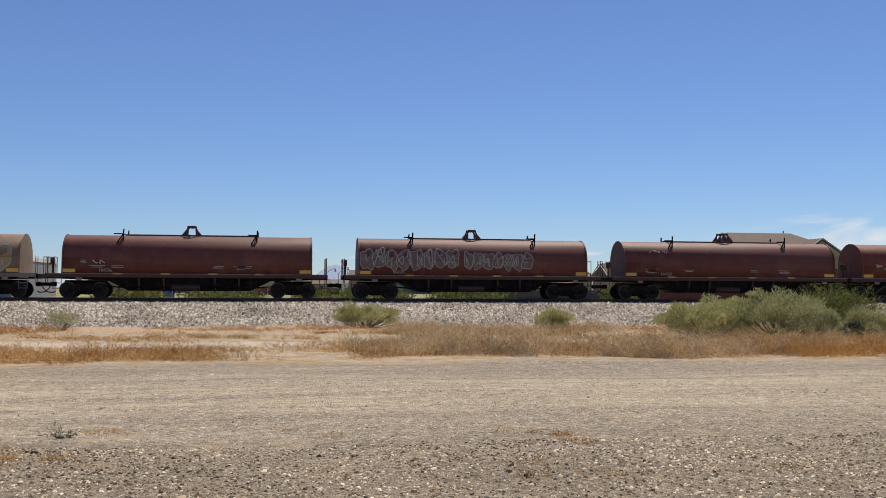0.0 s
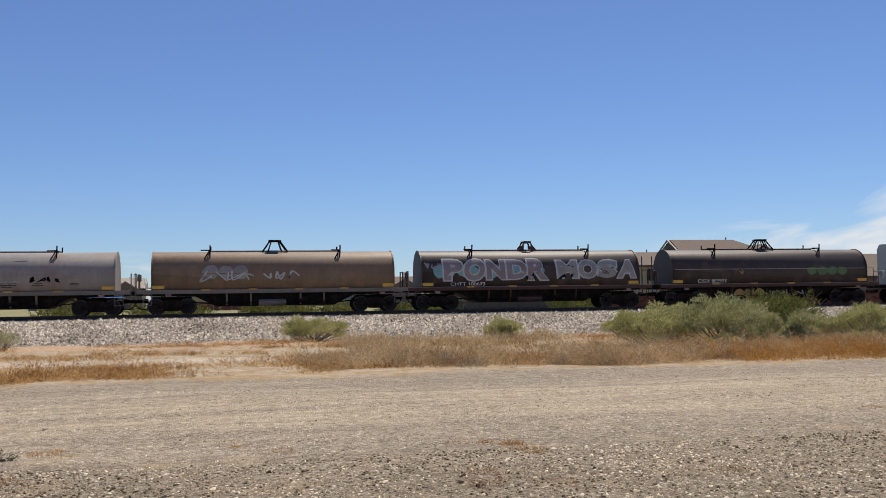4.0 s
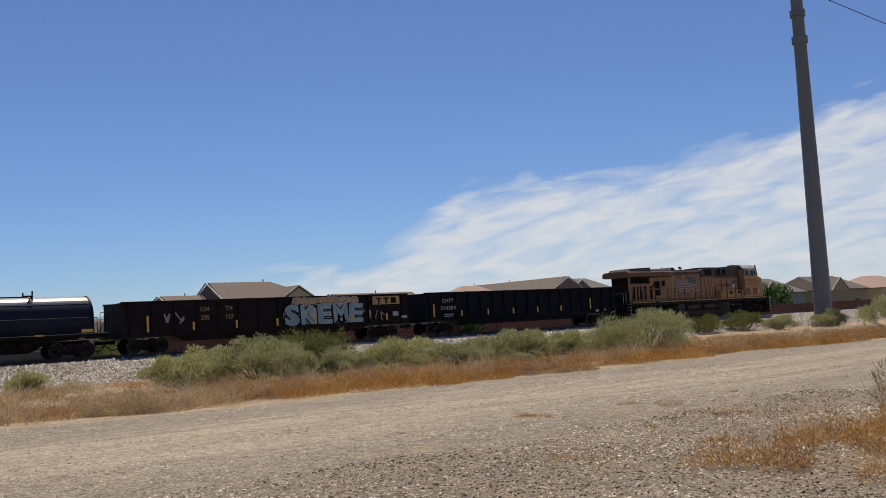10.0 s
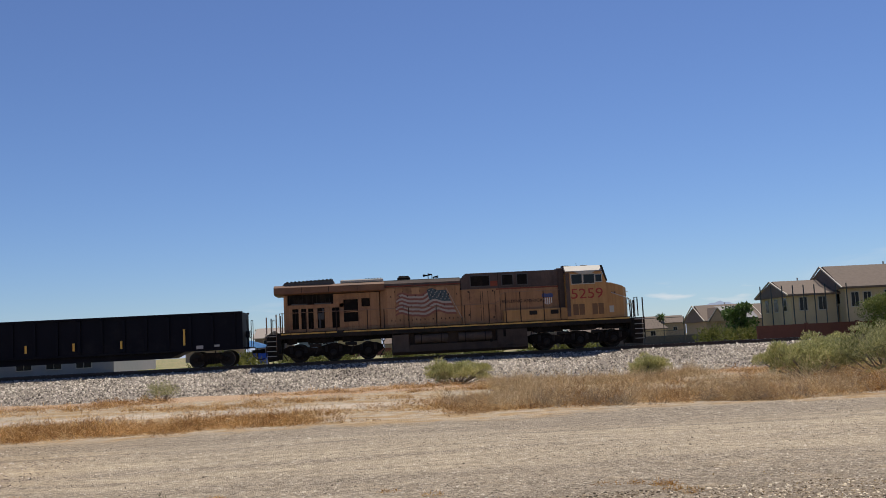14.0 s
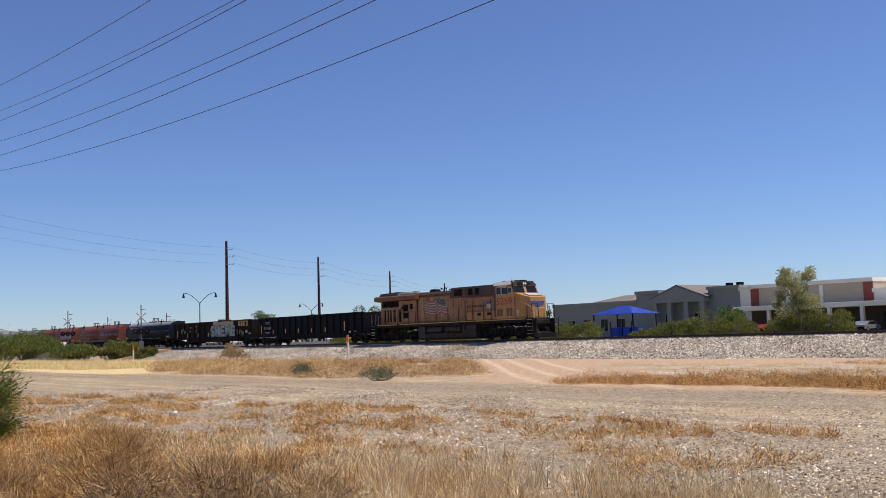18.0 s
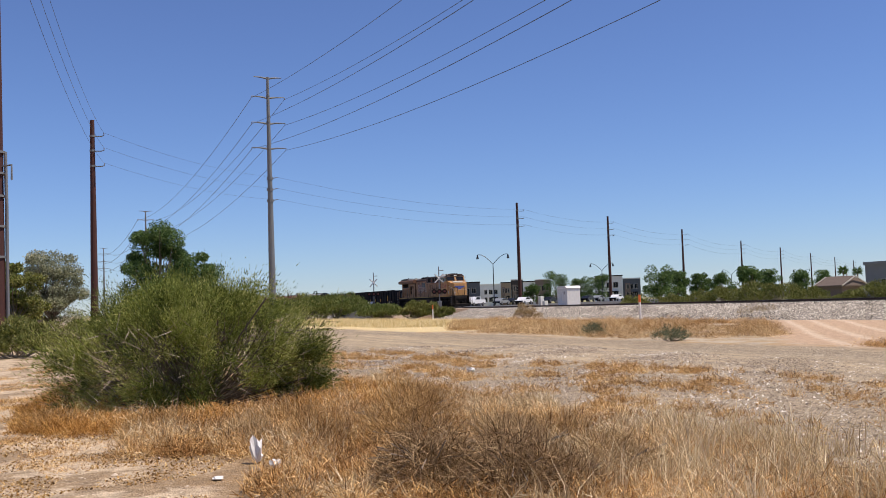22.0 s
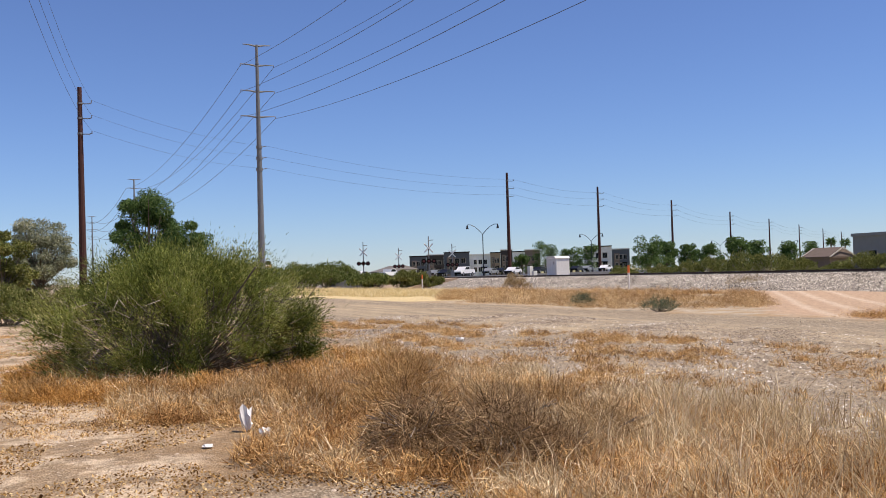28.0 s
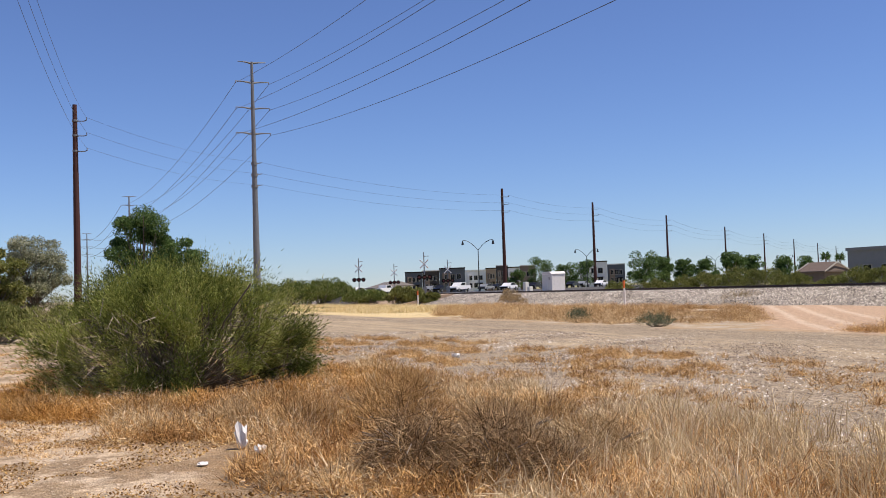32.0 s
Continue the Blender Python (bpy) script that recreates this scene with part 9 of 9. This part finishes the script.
    m = plain("dark_fence_steel", (0.05, 0.06, 0.06), 0.6, 0.3, 0.1, 2)
    n = int((x1 - x0) / step)
    for i in range(n + 1):
        x = x0 + i * step
        part("post", rod(B(), (x, y, -0.1), (x, y, h), 0.06, n=6), m, ob)
    for z in (h - 0.05, h * 0.5, 0.2) if netted else (0.9,):
        part("rail", rod(B(), (x0, y, z), (x1, y, z), 0.04, n=5), m, ob)
    if not netted:
        return
    bm = B()
    k = int((x1 - x0) / 0.5)
    for i in range(k):
        x = x0 + i * 0.5
        rod(bm, (x, y, 0.1), (x + min(0.5 * h, x1 - x), y, min(h, 0.1 + (x1 - x))), 0.008, n=3)
        rod(bm, (x + 0.5, y, 0.1), (max(x0, x + 0.5 - 0.5 * h), y, h), 0.008, n=3)
    part("wire_mesh", bm, m, ob)


far_fence(31.0, 46.5, 146.0, 4.0, 3.1, "tall dark chain-link backstop fence")
far_fence(39.8, 49.0, 99.0, 5.9, 1.15, "row of tall dark posts before a beige house", False)


# ---- school ----
def school():
    ob = empty("school_building", Matrix(), "long grey and beige school with a gabled portico and cupola", "building")
    y0, y1 = 139.0, 165.0
    g, bg = stucco("grey"), plain("beige_render", (0.46, 0.39, 0.30), 0.9, 0, 0.08, 1.0, 0.1)
    wt = plain("white_cornice", (0.74, 0.71, 0.64), 0.7, 0, 0.06, 1.0)
    lg = plain("light_grey_render", (0.25, 0.25, 0.255), 0.9, 0, 0.08, 1.0)
    br = plain("red_brick_pier", (0.28, 0.07, 0.05), 0.9, 0, 0.2, 3.0, 0.4)
    for x0, x1, h, m, c in ((-131, -111.02, 5.9, lg, lg), (-111, -106.02, 7.4, lg, lg), (-106, -96.02, 6.4, g, lg), (-96, -90.02, 7.4, lg, lg), (-90, -88.02, 7.0, wt, wt), (-88, -68.02, 7.2, bg, wt), (-68, -58.02, 5.6, wt, wt), (-58, -36, 5.2, lg, wt)):
        w = part("wall", box(B(), x0, x1, y0, y1, -0.2, h), m, ob)
        part("cornice", box(B(), x0 - 0.1, x1 + 0.1, y0 - 0.35, y1, h, h + 0.55), c, w)
    part("hip_roof", roof_mesh(-128, -118, 145, 160, 6.4, 8.0, "x", 4.0), m_roof["grey"], ob)
    bm = B()
    extrude_y(bm, [(-107, 6.4), (-95, 6.4), (-101, 8.6)], y0 - 1.8, y1)
    part("portico_roof", bm, m_roof["grey"], ob)
    bm = B()
    extrude_y(bm, [(-106.4, 6.35), (-95.6, 6.35), (-101, 8.25)], y0 - 1.86, y0 - 1.6)
    part("pediment", bm, lg, ob)
    part("entablature", box(B(), -106.5, -95.5, y0 - 1.84, y0 - 0.4, 5.6, 6.34), lg, ob)
    for x in (-105.8, -102.8, -99.4, -96.2):
        part("column", box(B(), x - 0.45, x + 0.45, y0 - 1.75, y0 - 0.9, 0, 5.6, 0.05), lg, ob)
    bm = B()
    for x in (-87.3, -68.8):
        box(bm, x - 0.7, x + 0.7, y0 - 0.12, y0 + 0.2, 4.0, 7.1)
    part("brick_pier", bm, br, ob)
    for x in (-81.5, -76.0):
        part("pilaster", box(B(), x - 0.3, x + 0.3, y0 - 0.12, y0 + 0.1, 4.0, 7.1), wt, ob)
    part("canopy", box(B(), -88.5, -52.0, y0 - 4.5, y0 - 0.02, 3.6, 4.3, 0.03), wt, ob)
    for i in range(8):
        x = -87.5 + i * 4.9
        p = part("canopy_column", box(B(), x - 0.25, x + 0.25, y0 - 4.2, y0 - 3.7, -0.1, 3.6), wt, ob)
        part("plinth", box(B(), x - 0.35, x + 0.35, y0 - 4.3, y0 - 3.6, -0.1, 1.0), br, p)
    # the canopy's shade is put into this wall's dark brown
    dark = plain("shaded_brown_wall", (0.10, 0.065, 0.05), 0.9, 0, 0.15, 1.0)
    part("lower_wall", box(B(), -88, -52, y0 - 0.15, y0 - 0.01, -0.1, 3.6), dark, ob)
    for x, w, z, h in [(-126.5, 1.6, 2.2, 2.2), (-122.5, 1.6, 2.2, 2.2), (-118.5, 1.6, 2.2, 2.2), (-114.5, 1.6, 2.2, 2.2), (-72, 1.4, 1.6, 2.4), (-66, 1.4, 1.6, 2.4), (-62, 2.0, 1.9, 1.4), (-56.5, 2.0, 1.9, 2.2), (-48, 2.0, 2.1, 2.4), (-44, 2.0, 2.1, 2.4), (-40, 2.0, 2.1, 2.4), (-104, 1.4, 2.4, 2.6), (-98, 1.4, 2.4, 2.6)]:
        window(ob, "y", x, z, w, h, 0, 0, y0 - 0.1, 0)
    bm = B()
    extrude_x(bm, [(146, 7.2), (152, 8.1), (164, 7.2)], -72, -67)
    part("upper_roof", bm, wt, ob)
    c = part("cupola", box(B(), -68.35, -67.25, 150.4, 151.5, 7.6, 9.6, 0.05), m_white, ob)
    part("cupola_dome", ring_dome(0.6, 0.75), m_roof["grey"], c, at=pose(-67.8, 150.95, 9.6))
    bm = B()
    for x in (-93.5, -91.5):
        box(bm, x - 0.4, x + 0.4, 141, 142, 7.95, 8.5)
    part("roof_unit", bm, m_black, ob)
    fp = empty("flagpole", pose(*spot(22.95, 140), 0), "slim grey flagpole with a drooping flag", "flagpole")
    part("pole", rod(B(), (0, 0, 0), (0, 0, 8.7), 0.07, 0.04, 8), m_galv, fp)
    part("flag", extrude_x(B(), [(0.0, 8.5), (0.35, 7.4), (0.3, 5.9), (0.02, 6.4)], -0.05, 0.25), plain("faded_flag", (0.2, 0.16, 0.2), 0.8), fp)
    # blue shade canopies over play equipment
    m_b = plain("blue_canvas", (0.02, 0.09, 0.55), 0.7, 0, 0.1, 1)
    for (x, y, w, d, z0, z1) in ((-77.3, 94.4, 6.6, 5.0, 3.3, 4.3), (-15.4, 118.0, 6.6, 6.0, 2.3, 3.2)):
        s = empty("shade_canopy", pose(x, y, 0), "bright blue canvas shade on steel posts", "canopy", "shade canopies")
        bm = B()
        v = [bm.verts.new(p) for p in ((-w / 2, -d / 2, z0), (w / 2, -d / 2, z0), (w / 2, d / 2, z0), (-w / 2, d / 2, z0))]
        t = [bm.verts.new((-w * 0.12, 0, z1)), bm.verts.new((w * 0.12, 0, z1))]
        bm.faces.new((v[0], v[1], t[1], t[0]))
        bm.faces.new((v[2], v[3], t[0], t[1]))
        bm.faces.new((v[1], v[2], t[1]))
        bm.faces.new((v[3], v[0], t[0]))
        bmesh.ops.solidify(bm, geom=bm.faces[:], thickness=0.05)
        part("canvas", bm, m_b if y < 100 else plain("pale_blue_canvas", (0.05, 0.25, 0.55), 0.7, 0, 0.1, 1), s)
        for px in (-w / 2 + 0.3, w / 2 - 0.3):
            for py in (-d / 2 + 0.3, d / 2 - 0.3):
                part("post", rod(B(), (px, py, 0), (px, py, z0), 0.08), m_black, s)
        pl = empty("playground_frame", pose(x + 0.5, y, 0), "blue play structure under a shade", "playground")
        for q in (-1.6, 0.2, 1.6):
            part("panel", box(B(), q - 0.5, q + 0.5, -0.8, 0.8, 0.4, 1.7, 0.03), m_b, pl)
            part("post", rod(B(), (q - 0.5, -0.8, 0), (q - 0.5, -0.8, 2.4), 0.06), m_black, pl)


def ring_dome(r, h):
    bm = B()
    rows = []
    for j in range(5):
        a = j / 4 * math.pi / 2
        rows.append([bm.verts.new((r * math.cos(a) * math.cos(t), r * math.cos(a) * math.sin(t), h * math.sin(a))) for t in [2 * math.pi * i / 10 for i in range(10)]] if j < 4 else [bm.verts.new((0, 0, h))])
    for j in range(3):
        for i in range(10):
            bm.faces.new((rows[j][i], rows[j][(i + 1) % 10], rows[j + 1][(i + 1) % 10], rows[j + 1][i]))
    for i in range(10):
        bm.faces.new((rows[3][i], rows[3][(i + 1) % 10], rows[4][0]))
    bm.faces.new(rows[0][::-1])
    return bm


school()


# ---- level crossing, street and cars ----
ROAD_D = Vector((-0.58, 0.81, 0)).normalized()
ROAD_N = Vector((ROAD_D.y, -ROAD_D.x, 0))
ROAD_O = Vector((-143, 60, 0))


def street():
    m_asph = plain("asphalt", (0.06, 0.058, 0.056), 0.9, 0, 0.2, 1.0, 0.3)
    bm = B()
    a, b = -10, 400
    rows = []
    for s in (a, -6, 6, 22, 60, b):
        zz = {a: -0.45, -6: 0.9, 6: 0.93, 22: 0.9, 60: 0.85, b: 0.85}[s]
        c = ROAD_O + ROAD_D * s
        rows.append([(c + ROAD_N * -14, -0.6), (c + ROAD_N * -10.5, zz), (c + ROAD_N * 10.5, zz), (c + ROAD_N * 14, -0.6)])
    vv = [[bm.verts.new((p.x, p.y, z)) for p, z in r] for r in rows]
    for r, q in zip(vv, vv[1:]):
        for i in range(3):
            bm.faces.new((r[i], r[i + 1], q[i + 1], q[i]))
    rd = part("road", bm, m_asph)
    tagged(rd, "grey asphalt street over the level crossing", "road", kind="structure")
    # pale dirt ramp beside the crossing
    bm = B()
    extrude_x(bm, [(49.0, -0.5), (55.0, 0.72), (57.5, 0.86), (57.8, -0.5)], -139, -124)
    tagged(part("dirt_ramp", bm, plain("ramp_dirt", (0.40, 0.29, 0.20), 0.95, 0, 0.15, 1.0, 0.4)), "pale dirt shoulder beside the level crossing", "dirt", kind="structure")
    m_sig = plain("signal_aluminium", (0.22, 0.225, 0.23), 0.5, 0.5, 0.1, 2)
    m_sign = plain("crossing_white", (0.75, 0.75, 0.73), 0.6, 0, 0.05, 2)
    m_redlens = plain("dark_red_lens", (0.10, 0.01, 0.01), 0.3)
    for i, (x, y, h) in enumerate([(-156, 55.0, 7.2), (-130.5, 56.0, 7.0), (-178, 70, 6.8), (-153, 70, 6.6)]):
        s = empty("crossing_signal", pose(x, y, 0.35, 0, 0, 68), "level crossing mast with crossbuck and dark lamps", "crossing signal", "crossing signals")
        k = h - 0.4
        part("mast", rod(B(), (0, 0, 0), (0, 0, k), 0.09, 0.07, 8), m_sig, s)
        bm = B()
        for d in (-1, 1):
            v = Vector((0.62 * 1.0, 0, 0.62 * d))
            rod(bm, (-v.x, -0.15, k - 1.7 - v.z), (v.x, -0.15, k - 1.7 + v.z), 0.11, n=4)
        part("crossbuck", bm, m_sign, s)
        for q in (-0.75, 0, 0.75):
            l = part("lamp_hood", rod(B(), (q, -0.35, k - 3.6), (q, 0.0, k - 3.6), 0.36, n=12), m_black, s)
            part("lens", rod(B(), (q, -0.37, k - 3.6), (q, -0.34, k - 3.6), 0.17, n=10), m_redlens, l)
        part("lamp_bar", box(B(), -0.95, 0.95, -0.08, 0.08, k - 3.68, k - 3.52), m_black, s)
        part("bell_arm", rods(B(), [(0, 0, k - 0.6), (0.7, 0, k - 0.55)], 0.05), m_sig, s)
        part("control_box", box(B(), -0.3, 0.3, -0.3, 0.3, 0.3, 1.6, 0.03), m_sig, s)
    cb = empty("signal_cabinet", pose(*spot(59.3, 130), 0.35), "white signal cabinet with a shallow gabled roof", "cabinet")
    part("body", box(B(), -1.25, 1.25, -1.0, 1.0, 0, 2.7, 0.04), m_white, cb)
    bm = B()
    extrude_y(bm, [(-1.35, 2.71), (1.35, 2.71), (0.9, 3.0), (-0.9, 3.0)], -1.1, 1.1)
    part("roof", bm, m_white, cb)
    part("door", box(B(), -0.9, 0.1, -1.02, -0.98, 0.2, 2.3, 0.01), m_white, cb)
    part("emblem", emblem(0.4), m_dim, cb, "", pose(0.65, -1.02, 2.1))
    bx = empty("utility_box", pose(*spot(60.9, 150), 0.7), "pair of white utility boxes", "utility box")
    part("box", box(B(), -0.4, 0.4, -0.3, 0.3, 0, 1.5, 0.03), m_white, bx)
    part("box", box(B(), 0.9, 1.6, -0.3, 0.3, 0, 0.8, 0.03), m_white, bx)
    # twin-arm street lamps
    m_lamp = plain("lamp_black", (0.025, 0.028, 0.03), 0.5, 0.3, 0.1, 2)
    for (b_, d, h) in ((63.6, 168, 9.3), (57.35, 232, 9.3), (50.2, 330, 9.0), (46.5, 360, 8.8), (-2.3, 250, 6.4), (-3.07, 262, 7.0)):
        x, y = spot(b_, d)
        l = empty("street_lamp", pose(x, y, 0.4 if b_ > 0 else 0), "black street lamp with two curved arms", "street lamp", "street lamps")
        part("pole", rod(B(), (0, 0, 0), (0, 0, h - 1.6), 0.11, 0.07, 8), m_lamp, l)
        part("base", rod(B(), (0, 0, 0), (0, 0, 0.9), 0.24, 0.16, 8), m_lamp, l)
        for sg in ((-1, 1) if b_ > 0 else (1,)):
            ux, uy = math.cos(radians(b_)) * sg, math.sin(radians(b_)) * sg
            pts = [(0, 0, h - 1.7)] + [(ux * 2.6 * t, uy * 2.6 * t, h - 1.7 + 1.7 * math.sin(t * 1.75)) for t in (0.25, 0.5, 0.75, 0.92, 1.0)]
            arm = part("arm", rods(B(), pts, 0.055), m_lamp, l)
            part("lantern", rod(B(), (ux * 2.6, uy * 2.6, h - 0.75), (ux * 2.6, uy * 2.6, h - 0.05), 0.26, 0.08, 8), m_lamp, arm)
    # marker posts
    for (b_, d, h) in ((55.3, 82, 2.2), (67.2, 123, 1.9)):
        x, y = spot(b_, d)
        p = empty("marker_post", pose(x, y, gz(x, y)), "white plastic marker post with an orange cap", "marker post", "marker posts")
        part("post", rod(B(), (0, 0, 0), (0, 0, h * 0.72), 0.09, n=8), m_white, p)
        part("cap", rod(B(), (0, 0, h * 0.72), (0, 0, h), 0.095, n=8), plain("orange_plastic", (0.75, 0.16, 0.03), 0.5), p)


street()


def vehicle(x, y, z, turn, col, label, kind="pickup"):
    """A car or pickup: body, cabin glass, and wheels."""
    ob = empty("pickup_truck" if kind == "pickup" else "car", pose(x, y, z, 0, 0, turn), label, "pickup truck" if kind == "pickup" else "car", "cars on the street")
    paint = plain("car_" + col, {"white": (0.75, 0.75, 0.74), "black": (0.015, 0.015, 0.017), "grey": (0.22, 0.23, 0.24), "silver": (0.45, 0.46, 0.47), "red": (0.3, 0.03, 0.02)}[col], 0.25, 0.0, 0.03, 1)
    if kind == "pickup":
        prof = [(-2.9, 0.55), (-2.9, 1.25), (-0.9, 1.28), (-0.75, 1.85), (0.75, 1.88), (1.45, 1.25), (2.75, 1.12), (2.9, 0.9), (2.9, 0.5)]
        glass = [(-0.68, 1.3), (-0.6, 1.76), (0.68, 1.79), (1.2, 1.3)]
        ax, L = (-1.85, 1.9), 2.9
    else:
        prof = [(-2.3, 0.45), (-2.3, 0.95), (-1.6, 1.05), (-0.9, 1.48), (0.5, 1.5), (1.2, 1.0), (2.2, 0.85), (2.3, 0.45)]
        glass = [(-1.4, 1.05), (-0.85, 1.4), (0.45, 1.42), (0.95, 1.05)]
        ax, L = (-1.4, 1.4), 2.3
    bm = B()
    extrude_y(bm, prof, -0.92, 0.92)
    part("body", bm, paint, ob)
    bm = B()
    extrude_y(bm, glass, -0.935, 0.935)
    part("side_glass", bm, m_glass, ob)
    for a in ax:
        for s in (-1, 1):
            w = part("tyre", rod(B(), (a, s * 0.72, 0.37), (a, s * 0.96, 0.37), 0.37, n=14), m_hose, ob)
            part("rim", rod(B(), (a, s * 0.95, 0.37), (a, s * 0.975, 0.37), 0.22, n=10), m_galv, w)
    part("bumper", box(B(), L - 0.05, L + 0.08, -0.9, 0.9, 0.45, 0.75, 0.03), m_black, ob)
    part("bumper", box(B(), -L - 0.08, -L + 0.05, -0.9, 0.9, 0.45, 0.75, 0.03), m_black, ob)


def cars():
    t = math.degrees(math.atan2(ROAD_D.y, ROAD_D.x))
    for b, d, col, lab, kind, back in ((65.8, 214, "black", "black car waiting at the crossing", "car", 1), (66.4, 222, "grey", "grey car waiting at the crossing", "car", 1), (64.75, 196, "white", "white pickup truck waiting at the crossing", "pickup", 1), (63.2, 214, "grey", "grey car on the street", "car", 0), (62.5, 238, "black", "black car on the street", "car", 0), (61.9, 200, "white", "white car on the street", "car", 1), (60.4, 232, "black", "black car on the street", "car", 1), (70.7, 178, "white", "white car before the level crossing", "car", 0), (69.1, 198, "white", "white pickup truck before the level crossing", "pickup", 0), (68.6, 205, "grey", "grey car before the level crossing", "car", 0), (58.2, 236, "black", "black car on the street", "car", 0), (57.6, 246, "grey", "grey car on the street", "car", 0), (56.6, 232, "white", "white car on the street", "car", 1)):
        x, y = spot(b, d)
        vehicle(x, y, 0.86, t + (180 if back else 0), col, lab, kind)
    for i in range(4):
        vehicle(-66 - 5.0 * i, 132, 0.0, 90, ("grey", "white", "black", "red")[i], "parked car before the school", "car")


cars()


def apartments():
    segs = [(67.9, 66.9, 0.98, "slate"), (66.9, 65.9, 1.0, "umber"), (65.9, 64.4, 1.06, "slate"), (64.4, 63.2, 0.98, "white"), (63.2, 62.6, 1.02, "tan"), (62.6, 61.9, 1.12, "umber"), (61.9, 61.2, 1.08, "white"), (61.2, 60.3, 1.12, "brown"), (57.8, 56.2, 1.15, "white"), (56.2, 55.2, 1.05, "slate")]
    for i, (a, b, el, c) in enumerate(segs):
        d = 400
        p, q = spot(a, d), spot(b, d)
        h = 1.6 + d * math.tan(radians(el)) + (i % 3) * 0.3
        w = math.hypot(q[0] - p[0], q[1] - p[1])
        ang = math.degrees(math.atan2(q[1] - p[1], q[0] - p[0]))
        ob = empty("apartment_block", pose(p[0], p[1], 0, 0, 0, ang), "modern three-storey apartment block in %s render" % c, "building", "apartment blocks")
        part("wall", box(B(), 0, w - 0.05, 0, 12, -0.2, h), stucco(c), ob)
        part("parapet", box(B(), -0.1, w + 0.05, -0.25, 12, h, h + 0.4), m_black if i % 2 == 0 else stucco("white"), ob)
        part("bay", box(B(), w * 0.12, w * 0.42, -0.8, -0.02, 0, h * 0.82), stucco("brown" if c != "white" else "white"), ob)
        for fl in range(2):
            for k in range(3):
                x = w * (0.27 + 0.24 * k)
                window(ob, "y", x, h * (0.3 + 0.36 * fl), w * (0.16 if k else 0.12), h * 0.2, 0, 0, -0.82 if k == 0 else -0.02, 0)
        part("balcony", box(B(), w * 0.55, w * 0.85, -1.2, -0.02, h * 0.38, h * 0.42), m_black, ob)
    for (b, d, w, h, c) in ((69.3, 330, 16, 4.5, "white"), (69.9, 300, 8, 3.6, "grey")):
        x, y = spot(b, d)
        house(x - w / 2, x + w / 2, y, y + 8, h * 0.7, h, c, "grey", "low white building beyond the crossing", "x", 1.0)
    x, y = spot(45.1, 150)
    house(x - 2.2, x + 2.2, y, y + 4, 2.3, 3.6, "brown", "brown", "small brown shed with a tiled roof", "x", 0.4)


apartments()


def ridge(name, a0, a1, d, f, label):
    """Far mountains: a ragged ridge between two bearings."""
    n = 320
    v, q = [], []
    for i in range(n + 1):
        a = a0 + (a1 - a0) * i / n
        x, y = spot(a, d)
        e = max(0.0, f(a)) + 0.13 * noise.noise((a * 1.9, 1.0, 0.0)) + 0.09 * noise.noise((a * 5.0, 4.0, 0.0)) + 0.04 * noise.noise((a * 13.0, 2.0, 0.0))
        v += [(x, y, -5.0), (x * 1.04, y * 1.04, 1.6 + d * 1.02 * math.tan(radians(max(0.02, e))))]
    for i in range(n):
        q.append((2 * i, 2 * i + 2, 2 * i + 3, 2 * i + 1))
    # distance haze is put into the rock as a bluish colour and faint glow
    m = plain("haze_glow_rock", (0.16, 0.18, 0.22), 1.0, 0, 0.06, 0.004)
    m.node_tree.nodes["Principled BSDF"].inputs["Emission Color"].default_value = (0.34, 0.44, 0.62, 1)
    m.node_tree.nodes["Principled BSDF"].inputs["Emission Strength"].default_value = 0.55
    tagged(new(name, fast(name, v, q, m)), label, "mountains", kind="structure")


def hump(c, w, h):
    return lambda a: h * math.exp(-((a - c) / w) ** 2)


def ridges():
    h1, h2, h3, h4 = hump(-2.9, 1.5, 1.35), hump(-19.7, 2.2, 1.65), hump(-17.0, 3.0, 0.9), hump(-25.0, 3.0, 0.9)
    h5, h6 = hump(7.5, 3.0, 0.5), hump(-1.0, 3.0, 0.65)
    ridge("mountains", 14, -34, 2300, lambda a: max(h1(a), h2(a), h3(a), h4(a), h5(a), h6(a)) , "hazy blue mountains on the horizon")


ridges()


def litter():
    for (x, y, s, h, lab) in ((-10.0, 2.22, 0.065, 0.27, "crumpled white plastic scrap on dry grass"), (-9.62, 2.32, 0.055, 0.09, "small white paper scrap on the ground"), (-20.9, 9.7, 0.10, 0.13, "white plastic scrap on the gravel"), (-9.3, 1.7, 0.055, 0.03, "flat pale scrap on the ground")):
        bm = B()
        bmesh.ops.create_icosphere(bm, subdivisions=2, radius=1.0)
        g = random.Random(int(x * 100))
        for v in bm.verts:
            k = 1 + g.uniform(-0.35, 0.3)
            v.co = Vector((v.co.x * s * k, v.co.y * s * k, max(-0.02, (v.co.z * 0.5 + 0.5) * h * k)))
        o = part("litter", bm, m_white, at=pose(x, y, gz(x, y)))
        tagged(o, lab, "litter")


litter()

# ---- ties, the last pieces of the track ----
tie_mesh = mesh_of("tie", box(B(), -0.115, 0.115, -1.3, 1.3, -0.17, 0.0), m_tie)
for i in range(300):
    part("tie", tie_mesh, None, bed, at=pose(-75 + i * 0.5, TRACK_Y, RAIL_Z - 0.176))


# ---- movement ----
def motions():
    for car, s in TRAIN:
        walk(car, [(t, pose(s - V * t, TRACK_Y, RAIL_Z)) for t in (0.0, 16.0, 32.0)])


motions()
